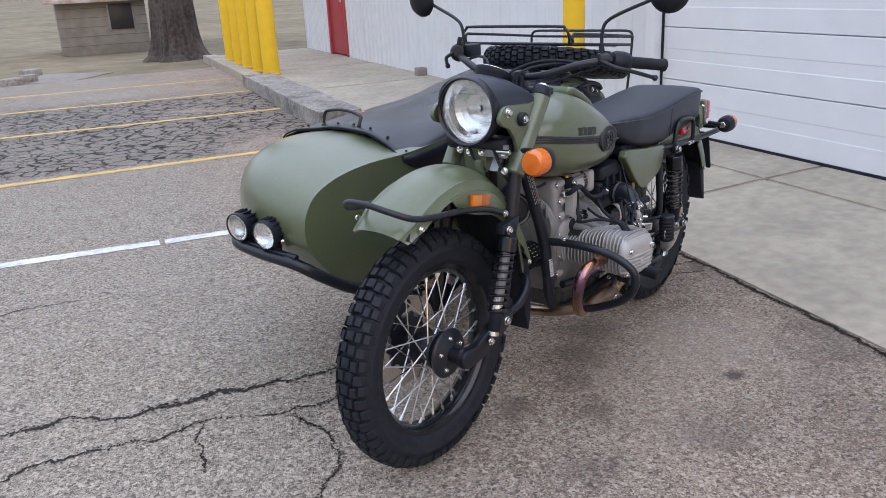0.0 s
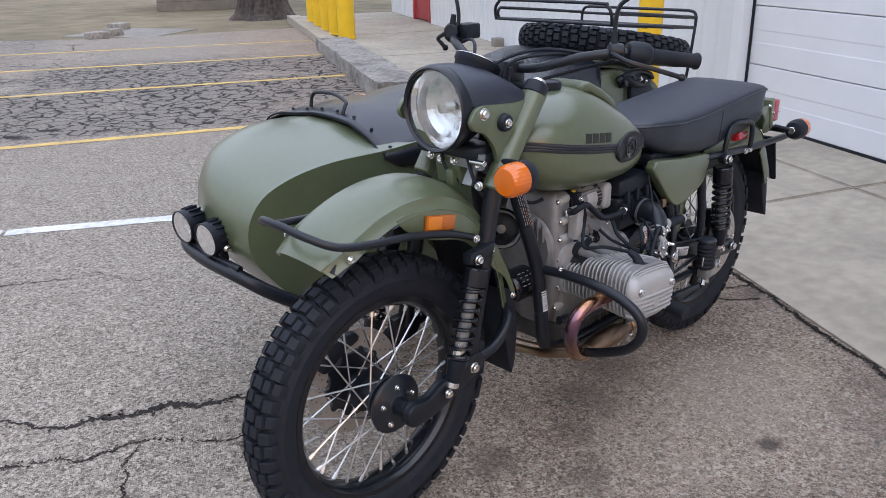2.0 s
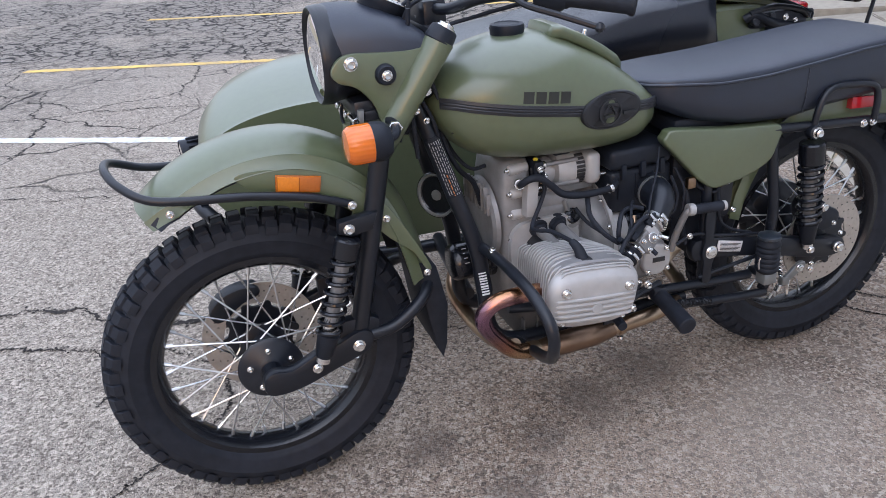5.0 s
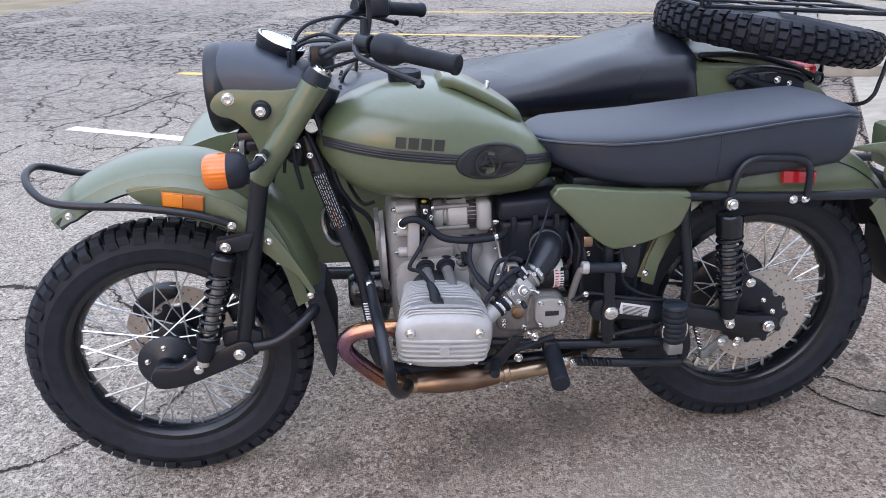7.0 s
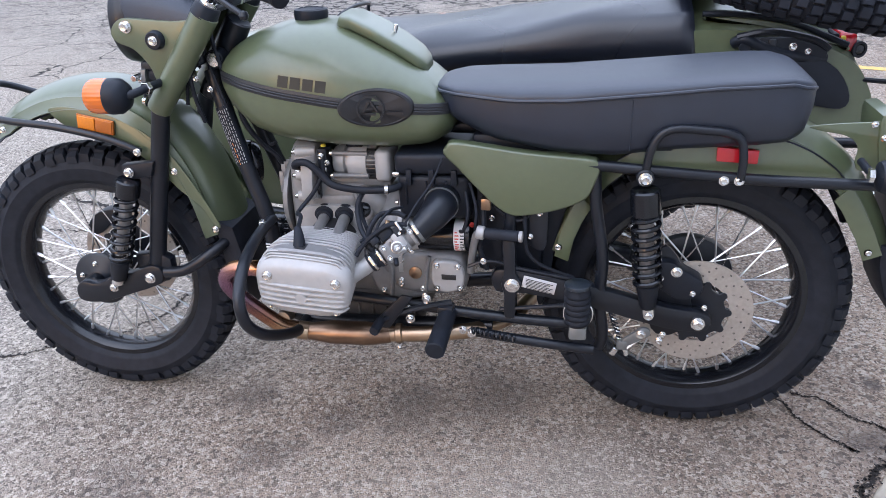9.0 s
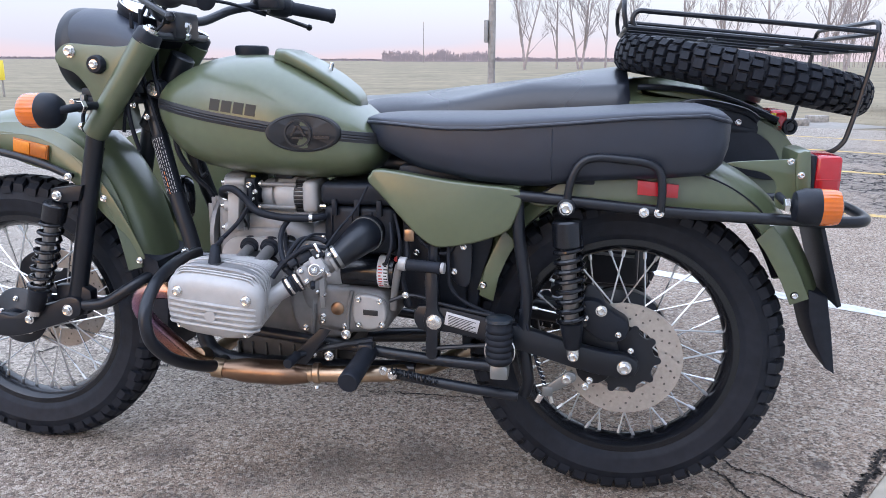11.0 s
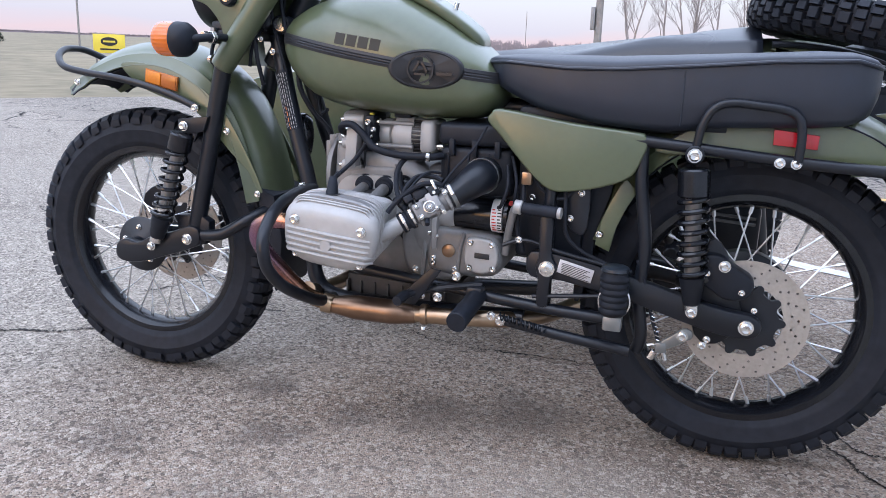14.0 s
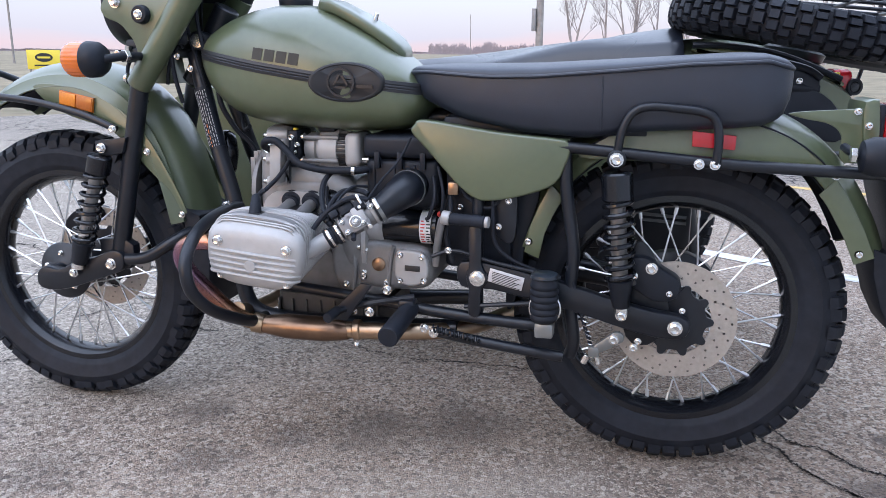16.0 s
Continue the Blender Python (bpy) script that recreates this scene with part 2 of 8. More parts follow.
def slab_xz(pts, y0, y1, bevel=0.003, segs=2):
    """A plate with an outline in x and z, from y0 to y1."""
    bm = bmesh.new()
    a = [bm.verts.new((x, y0, z)) for x, z in pts]
    b = [bm.verts.new((x, y1, z)) for x, z in pts]
    k = len(pts)
    bm.faces.new(a)
    bm.faces.new(b[::-1])
    for i in range(k):
        j = (i + 1) % k
        bm.faces.new((a[j], a[i], b[i], b[j]))
    bmesh.ops.recalc_face_normals(bm, faces=bm.faces[:])
    if bevel:
        es = [e for e in bm.edges if (e.verts[0] in a) == (e.verts[1] in a)]
        bmesh.ops.bevel(bm, geom=es, offset=bevel, segments=segs, affect="EDGES", profile=0.5)
    return bm


def round_outline(pts, n=5):
    return [(p.x, p.y) for p in spline([(x, z, 0) for x, z in pts], n, True)]


def interp(tab, x):
    xs, ys = zip(*tab)
    return float(np.interp(x, xs, ys))


def bolt(p, d=(0, -1, 0), r=0.008, parent=None, name="bolt", material=None, base=None, h=0.008):
    bm = lathe([(r * 1.28, 0), (r * 1.28, h * 0.25), (r, h * 0.25), (r, h * 0.8), (r * 0.7, h), (r * 0.25, h * 0.9)], axis(p, d), 10)
    return part(name, bm, material or CHROME, parent, base=base)


# ---- setting: lot, apron, building ----
TURN_B = radians(61.5)
BU, BN = Vector((math.cos(TURN_B), math.sin(TURN_B), 0)), Vector((math.sin(TURN_B), -math.cos(TURN_B), 0))


def B(u, n, z=0.0):
    """A place by its distance along the building, out towards it, and up."""
    return BU * u + BN * n + Vector((0, 0, z))


BM = Matrix((( BU.x, BN.x, 0, 0), (BU.y, BN.y, 0, 0), (0, 0, 1, 0), (0, 0, 0, 1)))


def asphalt_material():
    m = bpy.data.materials.new("worn_asphalt")
    m.use_nodes = True
    n, l = m.node_tree.nodes, m.node_tree.links
    b = n["Principled BSDF"]
    co = n.new("ShaderNodeTexCoord")
    V = co.outputs["Object"]

    def noise_node(s, d=4.0, vec=None, r=0.6):
        t = n.new("ShaderNodeTexNoise")
        t.inputs["Scale"].default_value, t.inputs["Detail"].default_value, t.inputs["Roughness"].default_value = s, d, r
        l.new(vec or V, t.inputs["Vector"])
        return t

    def ramp(src, a, c, lo=0.0, hi=1.0):
        r = n.new("ShaderNodeMapRange")
        for k, v in (("From Min", a), ("From Max", c), ("To Min", lo), ("To Max", hi)):
            r.inputs[k].default_value = v
        l.new(src, r.inputs["Value"])
        return r.outputs["Result"]

    def calc(op, a, c):
        r = n.new("ShaderNodeMath")
        r.operation = op
        for i, v in enumerate((a, c)):
            if isinstance(v, (int, float)):
                r.inputs[i].default_value = v
            else:
                l.new(v, r.inputs[i])
        return r.outputs[0]

    def blend(f, a, c):
        r = n.new("ShaderNodeMix")
        r.data_type = "RGBA"
        l.new(f, r.inputs["Factor"])
        for k, v in (("A", a), ("B", c)):
            if isinstance(v, tuple):
                r.inputs[k].default_value = (*v, 1)
            else:
                l.new(v, r.inputs[k])
        return r.outputs["Result"]

    big, mid, stain = noise_node(0.35), noise_node(2.2, 5), noise_node(1.1, 6)
    base = blend(ramp(big.outputs["Fac"], 0.35, 0.65), (0.325, 0.280, 0.226), (0.350, 0.312, 0.262))
    base = blend(ramp(mid.outputs["Fac"], 0.35, 0.75, 0, 0.55), base, (0.395, 0.350, 0.290))
    # browner by the apron, with old oil stains where vehicles stand
    sx = n.new("ShaderNodeSeparateXYZ")
    l.new(V, sx.inputs[0])
    v = calc("ADD", calc("MULTIPLY", sx.outputs[0], BN.x), calc("MULTIPLY", sx.outputs[1], BN.y))
    warmth = calc("MULTIPLY", ramp(calc("ADD", v, calc("MULTIPLY", mid.outputs["Fac"], 0.8)), 0.0, 1.0), 0.80)
    base = blend(warmth, base, (0.430, 0.314, 0.234))
    soil = noise_node(2.7, 6, None, 0.68)
    base = blend(calc("MULTIPLY", ramp(soil.outputs["Fac"], 0.44, 0.68), calc("MULTIPLY", warmth, 0.75)), base, (0.235, 0.155, 0.104))
    base = blend(ramp(stain.outputs["Fac"], 0.56, 0.74, 0, 0.55), base, (0.095, 0.078, 0.066))
    blot = noise_node(8.0, 6, None, 0.72)
    base = blend(ramp(blot.outputs["Fac"], 0.52, 0.76, 0, 0.42), base, (0.150, 0.116, 0.092))
    base = blend(ramp(blot.outputs["Fac"], 0.48, 0.28, 0, 0.35), base, (0.37, 0.335, 0.30))

    # aggregate: pale and dark stones in the binder
    vor = n.new("ShaderNodeTexVoronoi")
    vor.inputs["Scale"].default_value = 240.0
    l.new(V, vor.inputs["Vector"])
    sep = n.new("ShaderNodeSeparateColor")
    l.new(vor.outputs["Color"], sep.inputs["Color"])
    base = blend(ramp(sep.outputs[0], 0.64, 0.92, 0, 0.85), base, (0.61, 0.53, 0.44))
    base = blend(ramp(sep.outputs[1], 0.64, 0.90, 0, 0.80), base, (0.085, 0.064, 0.051))
    vor2 = n.new("ShaderNodeTexVoronoi")
    vor2.inputs["Scale"].default_value = 105.0
    l.new(V, vor2.inputs["Vector"])
    sep2 = n.new("ShaderNodeSeparateColor")
    l.new(vor2.outputs["Color"], sep2.inputs["Color"])
    base = blend(ramp(sep2.outputs[0], 0.78, 0.92, 0, 0.70), base, (0.085, 0.068, 0.058))
    base = blend(ramp(sep2.outputs[1], 0.80, 0.92, 0, 0.68), base, (0.64, 0.56, 0.47))
    # patches where the binder has worn dark, a hand wide and less
    patchy = noise_node(34.0, 5, None, 0.75)
    base = blend(ramp(patchy.outputs["Fac"], 0.54, 0.74, 0, 0.30), base, (0.135, 0.104, 0.084))
    base = blend(ramp(patchy.outputs["Fac"], 0.44, 0.26, 0, 0.25), base, (0.43, 0.385, 0.335))
    pit = n.new("ShaderNodeTexVoronoi")
    pit.inputs["Scale"].default_value = 46.0
    l.new(V, pit.inputs["Vector"])
    pit_pick = n.new("ShaderNodeSeparateColor")
    l.new(pit.outputs["Color"], pit_pick.inputs["Color"])
    pits = calc("MULTIPLY", ramp(pit.outputs["Distance"], 0.10, 0.22, 1, 0), ramp(pit_pick.outputs[0], 0.62, 0.75))
    base = blend(calc("MULTIPLY", pits, 0.5), base, (0.060, 0.048, 0.042))
    def pool(x, y, r, amount, seed_scale):
        d = n.new("ShaderNodeVectorMath")
        d.operation = "DISTANCE"
        l.new(V, d.inputs[0])
        d.inputs[1].default_value = (x, y, 0)
        t = noise_node(seed_scale, 6, None, 0.7)
        edge = calc("ADD", d.outputs["Value"], calc("MULTIPLY", calc("SUBTRACT", t.outputs["Fac"], 0.5), r * 2.4))
        return calc("MULTIPLY", ramp(edge, r * 0.35, r, 1, 0), amount)

    # paler patches on the near side of the motorcycle
    for x, y, r, k, sc in ((1.10, -0.36, 0.50, 0.36, 3.0), (0.55, -0.45, 0.30, 0.16, 3.5)):
        base = blend(pool(x, y, r, k, sc), base, (0.50, 0.425, 0.350))
    for x, y, r, k, sc in ((0.80, -0.05, 0.15, 0.48, 8.0), (0.48, -0.28, 0.10, 0.45, 11.0), (1.02, 0.03, 0.16, 0.48, 8.0), (0.62, -0.14, 0.09, 0.40, 12.0), (1.35, -0.80, 0.26, 0.35, 7.0), (0.85, -0.95, 0.50, 0.28, 3.0), (1.65, -0.75, 0.40, 0.28, 4.0), (1.85, -0.12, 0.42, 0.24, 4.0), (0.947, -0.565, 0.045, 0.85, 20.0), (0.55, -0.62, 0.16, 0.35, 9.0), (0.18, -0.42, 0.12, 0.35, 10.0), (0.35, -0.05, 0.10, 0.5, 12.0), (1.974, 0.185, 0.035, 0.8, 24.0), (1.90, -0.07, 0.09, 0.6, 14.0)):
        base = blend(pool(x, y, r, k, sc), base, (0.085, 0.068, 0.060))
    # crazed area between the bay lines and out in the lot
    warp = noise_node(4.0, 5)
    wv = n.new("ShaderNodeVectorMath")
    wv.operation = "MULTIPLY_ADD"
    wv.inputs[1].default_value = (0.30, 0.30, 0.0)
    l.new(warp.outputs["Color"], wv.inputs[0])
    l.new(V, wv.inputs[2])
    cr = n.new("ShaderNodeTexVoronoi")
    cr.feature = "DISTANCE_TO_EDGE"
    cr.inputs["Scale"].default_value = 6.2
    l.new(wv.outputs[0], cr.inputs["Vector"])
    crack = ramp(cr.outputs["Distance"], 0.022, 0.080, 1, 0)
    cr2 = n.new("ShaderNodeTexVoronoi")
    cr2.feature = "DISTANCE_TO_EDGE"
    cr2.inputs["Scale"].default_value = 1.3
    l.new(wv.outputs[0], cr2.inputs["Vector"])
    crack2 = ramp(cr2.outputs["Distance"], 0.003, 0.012, 1, 0)
    # along-building coordinate u and outward coordinate n
    u = calc("ADD", calc("MULTIPLY", sx.outputs[0], BU.x), calc("MULTIPLY", sx.outputs[1], BU.y))
    patch = noise_node(0.8, 3)
    bays = calc("MULTIPLY", ramp(u, 4.95, 5.2), ramp(u, 9.0, 10.2, 1, 0))
    lane = calc("MULTIPLY", ramp(v, -2.4, -3.2), ramp(u, 2.2, 3.4))
    area = calc("MULTIPLY", calc("MAXIMUM", bays, calc("MULTIPLY", lane, 0.45)), ramp(patch.outputs["Fac"], 0.33, 0.46))
    base = blend(calc("MULTIPLY", area, 0.45), base, (0.20, 0.185, 0.17))
    both = calc("MAXIMUM", calc("MULTIPLY", crack, area), calc("MULTIPLY", crack2, calc("MULTIPLY", ramp(v, -1.2, -2.2), ramp(u, 1.2, 2.0))))
    base = blend(both, base, (0.018, 0.015, 0.014))
    l.new(base, b.inputs["Base Color"])
    b.inputs["Roughness"].default_value = 0.82
    b.inputs["Specular IOR Level"].default_value = 0.35
    h = calc("SUBTRACT", calc("ADD", calc("MULTIPLY", sep.outputs[2], 0.5), calc("MULTIPLY", vor.outputs["Distance"], -0.6)), calc("ADD", calc("MULTIPLY", both, 3.0), calc("MULTIPLY", pits, 0.8)))
    bp = n.new("ShaderNodeBump")
    bp.inputs["Strength"].default_value, bp.inputs["Distance"].default_value = 0.9, 0.008
    l.new(h, bp.inputs["Height"])
    l.new(bp.outputs["Normal"], b.inputs["Normal"])
    return m


ASPHALT = asphalt_material()
CONCRETE = mat("broom_concrete", (0.375, 0.330, 0.265), 0.85, vary=0.20, scale=14, bump=0.5, bump_scale=260)
STONE = mat("rough_kerb_stone", (0.30, 0.28, 0.25), 0.9, vary=0.30, scale=22, bump=1.0, bump_scale=60, second=(0.13, 0.12, 0.11))
SIDING = mat("white_metal_siding", (0.70, 0.72, 0.74), 0.42, vary=0.04, scale=3)
DOOR_WHITE = mat("white_door_panel", (0.74, 0.755, 0.78), 0.45, vary=0.04, scale=4, bump=0.06, bump_scale=300)
RED_PAINT = mat("red_door_paint", (0.42, 0.05, 0.06), 0.45, vary=0.1, scale=6)
YELLOW = mat("yellow_bollard_plastic", (0.80, 0.50, 0.012), 0.38, vary=0.07, scale=6)
YELLOW_LINE = mat("worn_yellow_line", (0.62, 0.40, 0.09), 0.8, vary=0.3, scale=25, second=(0.36, 0.27, 0.14), bump=0.4, bump_scale=260)
WHITE_LINE = mat("worn_white_line", (0.66, 0.67, 0.68), 0.8, vary=0.2, scale=30, second=(0.42, 0.41, 0.40), bump=0.4, bump_scale=260)
CRACK = mat("open_crack", (0.020, 0.016, 0.014), 0.95, vary=0.5, scale=60, bump=0.6, bump_scale=150)
GRASS = mat("dormant_grass", (0.205, 0.165, 0.103), 0.95, vary=0.25, scale=1.6, bump=1.0, bump_scale=18, second=(0.110, 0.092, 0.050))
BARK = mat("tree_bark", (0.085, 0.070, 0.060), 0.95, vary=0.4, scale=12, bump=1.0, bump_scale=25, second=(0.026, 0.022, 0.020))
BLOCKWORK = mat("weathered_blockwork", (0.25, 0.23, 0.20), 0.9, vary=0.2, scale=5, bump=0.6, bump_scale=60)
ROOF_TIN = mat("rusty_white_tin", (0.52, 0.50, 0.48), 0.6, vary=0.2, scale=6, second=(0.30, 0.19, 0.13))
DARK = mat("dark_opening", (0.02, 0.02, 0.022), 0.4)
POLE_WOOD = mat("weathered_pole_wood", (0.25, 0.235, 0.22), 0.9, vary=0.3, scale=10, bump=0.5, bump_scale=40)
# twig colour is paled to carry the haze of distance
HAZED_TWIG = mat("hazed_twig", (0.31, 0.275, 0.265), 0.9, vary=0.25, scale=2)
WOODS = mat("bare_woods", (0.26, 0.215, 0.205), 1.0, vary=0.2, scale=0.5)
# haze over the far woods is mixed into their colour
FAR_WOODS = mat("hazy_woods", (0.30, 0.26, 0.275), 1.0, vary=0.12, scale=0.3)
SIGN_YELLOW = mat("yellow_sign", (0.75, 0.60, 0.06), 0.5, vary=0.06, scale=3)
EVERGREEN = mat("evergreen", (0.03, 0.04, 0.025), 0.9, vary=0.4, scale=3)


def rise(x, y):
    return max(0.0, math.hypot(x, y) - 32.0) * 0.0078


# field out to the horizon, with the lot lying on it
bm = bmesh.new()
bmesh.ops.create_grid(bm, x_segments=40, y_segments=40, size=2400)
for v in bm.verts:
    v.co.z = -0.03
# the land lifts very slightly towards the horizon
bmesh.ops.subdivide_edges(bm, edges=[e for e in bm.edges if e.verts[0].co.length < 300 and e.verts[1].co.length < 300], cuts=11, use_grid_fill=True)
for v in bm.verts:
    v.co.z += rise(v.co.x, v.co.y)
ground = tagged(part("ground", bm, GRASS, smooth=False), "flat field of dormant tan winter grass reaching to the horizon", "field", kind="structure")
bm = bmesh.new()
def edge_n(u):
    """The apron's edge, which runs a little askew to the building."""
    return 1.692 + 0.068 * min(max(u, -6.0), 1.9)


lot_edge = [B(-60, -11.2), B(-60, 1.19), B(-6.0, edge_n(-6) + 0.012), B(1.9, edge_n(1.9) + 0.012), B(5.6, edge_n(1.9) + 0.012), B(5.6, 1.3), B(13.6, 1.3), B(13.2, -2), B(14.4, -5.5), B(14.0, -11.5), B(6, -11.0)]
top = [bm.verts.new(p) for p in lot_edge]
bot = [bm.verts.new(p - Vector((0, 0, 0.06))) for p in lot_edge]
bm.faces.new(top)
for i in range(len(top)):
    j = (i + 1) % len(top)
    bm.faces.new((top[i], bot[i], bot[j], top[j]))
bmesh.ops.triangulate(bm, faces=bm.faces[:])
lot = tagged(part("pavement", bm, ASPHALT, smooth=False), "worn grey asphalt parking lot with exposed stones and crazed cracks", "pavement", kind="structure")


def stripe(name, u0, u1, n0, n1, w, material, label, seed):
    """A worn painted line with ragged edges."""
    rnd = random.Random(seed)
    bm = bmesh.new()
    k = max(int(abs(n1 - n0) / 0.05), 2)
    rows = []
    for i in range(k + 1):
        f = i / k
        nn, uu = n0 + (n1 - n0) * f, u0 + (u1 - u0) * f
        a, c = w / 2 + rnd.uniform(-0.006, 0.006), w / 2 + rnd.uniform(-0.006, 0.006)
        rows.append((bm.verts.new(B(uu - a, nn, 0.003)), bm.verts.new(B(uu + c, nn, 0.003))))
    for (a, c), (d, e) in zip(rows, rows[1:]):
        bm.faces.new((a, c, e, d))
    return tagged(part(name, bm, material, smooth=False), label, "road marking", "bay lines", kind="structure")


YL = "faded yellow painted parking bay line on asphalt"
stripe("parking_line", 4.76, 4.98, -4.0, 1.15, 0.10, YELLOW_LINE, YL, 1)
stripe("parking_line", 7.35, 7.40, -4.2, 1.25, 0.10, YELLOW_LINE, YL, 2)
stripe("parking_line", 9.45, 9.40, -4.6, 1.35, 0.10, YELLOW_LINE, YL, 3)
stripe("parking_line", 11.4, 11.3, -4.0, 1.28, 0.10, YELLOW_LINE, YL, 4)
for a, c, s in ((-3.35, -1.42, 5), (-1.40, -0.575, 6), (-0.545, 1.55, 7)):
    stripe("parking_line", 2.80 - (a + 3.35) * 0.045, 2.80 - (c + 3.35) * 0.045, a, c, 0.095, WHITE_LINE, "worn white painted line on asphalt", s)


def crack(points, w, seed, lift=0.0025, least=0.12):
    """A jagged open crack in the asphalt along the given corners."""
    rnd = random.Random(seed)
    P = [Vector((x, y, lift)) for x, y in points]
    for lev in range(6):
        Q = [P[0]]
        for a, c in zip(P, P[1:]):
            d = c - a
            s = Vector((-d.y, d.x, 0)) * rnd.uniform(-1, 1) * (0.17 if lev < 4 else 0.34)
            Q += [(a + c) / 2 + s, c]
        P = Q
    bm = bmesh.new()
    rows = []
    for i, p in enumerate(P):
        d = P[min(i + 2, len(P) - 1)] - P[max(i - 2, 0)]
        s = Vector((-d.y, d.x, 0)).normalized()
        taper = min(1.0, 0.25 + 4 * min(i, len(P) - 1 - i) / len(P))
        swell = max(least, 0.55 + 1.1 * noise.noise(Vector((p.x * 5, p.y * 5, seed))))
        k = w * taper * swell
        rows.append((bm.verts.new(p + s * k * rnd.uniform(0.1, 1.0)), bm.verts.new(p - s * k * rnd.uniform(0.1, 1.0))))
    for (a, c), (d, e) in zip(rows, rows[1:]):
        bm.faces.new((a, c, e, d))
    # crumbled spots beside the crack
    for i in range(0, len(P) - 1):
        for _ in range(3):
            if rnd.random() < 0.32:
                c = P[i] + Vector((rnd.gauss(0, w * 0.55), rnd.gauss(0, w * 0.55), 0.0006))
                r = rnd.uniform(0.0012, 0.0045) * (0.6 + w / 0.02)
                bm.faces.new([bm.verts.new(c + Vector((math.cos(t) * r * rnd.uniform(0.4, 1.3), math.sin(t) * r * rnd.uniform(0.4, 1.3), 0))) for t in (0.3, 1.6, 2.9, 4.1, 5.3)])
    return tagged(part("crack", bm, CRACK, smooth=False), "dark jagged open crack running through the asphalt", "crack", "asphalt cracks", kind="structure")


crack([(-1.9, 1.55), (-1.2, 1.32), (-0.72, 1.24), (-0.40, 0.98), (-0.12, 0.85), (0.08, 0.70), (0.23, 0.64), (0.6, 0.62)], 0.022, 11)
crack([(-1.5, 1.15), (-0.80, 0.98), (-0.45, 0.78), (-0.25, 0.73), (-0.06, 0.56), (0.1, 0.5)], 0.011, 12)
crack([(-0.08, 0.53), (-0.10, 0.42), (-0.17, 0.23), (-0.34, 0.14), (-0.52, 0.04), (-0.75, -0.06), (-1.1, -0.10)], 0.009, 13)
crack([(-0.30, 0.74), (-0.41, 0.59), (-0.46, 0.50)], 0.006, 14)
crack([(1.62, 0.24), (1.763, 0.117), (1.822, 0.106), (1.856, 0.064), (1.908, 0.012), (1.952, -0.015), (1.985, -0.01)], 0.0045, 15)
crack([(1.66, 0.20), (1.73, 0.078), (1.763, 0.0), (1.80, -0.048), (1.844, -0.092), (1.865, -0.108)], 0.0042, 16)
crack([(0.55, 0.5), (0.9, 0.42), (1.3, 0.36), (1.62, 0.28)], 0.0045, 18)
crack([(-2.75, 7.6), (-1.9, 6.1), (-1.2, 5.0), (-0.6, 4.2), (0.2, 3.9)], 0.016, 19)
crack([(-2.9, 3.4), (-2.0, 3.2), (-1.3, 2.6), (-0.6, 2.4), (0.3, 1.9)], 0.010, 20)
crack([(-3.4, 5.2), (-2.3, 5.0), (-1.5, 4.4), (-1.2, 3.3), (-1.6, 2.4)], 0.010, 21)
crack([tuple(B(u, edge_n(u) - 0.010 + 0.006 * math.sin(u * 9.1))[:2]) for u in np.arange(-6.0, 5.6, 0.09)], 0.014, 22, 0.003, 0.5)

# concrete apron: slabs rising a little to the building, joints open between them
apron = tagged(new("pavement_apron"), "weathered concrete apron of large slabs in front of the garage", "apron", kind="structure")


def concrete_slab(u0, u1, n0, n1, z0, z1):
    bm = bmesh.new()
    g = 0.010
    na, nb = (n0, n0) if n0 else (edge_n(u0), edge_n(u1))
    q = [(u0 + g, na + g, z0), (u1 - g, nb + g, z0), (u1 - g, n1 - g, z1), (u0 + g, n1 - g, z1)]
    a = [bm.verts.new(B(u, n, z)) for u, n, z in q]
    c = [bm.verts.new(B(u, n, -0.08)) for u, n, z in q]
    bm.faces.new(a)
    bm.faces.new(c[::-1])
    for i in range(4):
        j = (i + 1) % 4
        bm.faces.new((a[i], c[i], c[j], a[j]))
    bmesh.ops.recalc_face_normals(bm, faces=bm.faces[:])
    es = [e for e in bm.edges if e.verts[0] in a and e.verts[1] in a]
    bmesh.ops.bevel(bm, geom=es, offset=0.008, segments=2, affect="EDGES")
    return part("concrete_slab", bm, CONCRETE, apron, smooth=False)


for u0, u1 in ((-9, -5.2), (-5.2, -1.6), (-1.6, 1.77), (1.77, 5.6)):
    concrete_slab(u0, u1, 0, 3.0, 0.004, 0.055)
    concrete_slab(u0, u1, 3.0, 3.62, 0.055, 0.075)
for u0, u1 in ((5.6, 8.2), (8.2, 10.9), (10.9, 15.2)):
    concrete_slab(u0, u1, 1.62 if u0 < 10 else 1.55, 3.55, 0.085, 0.095)


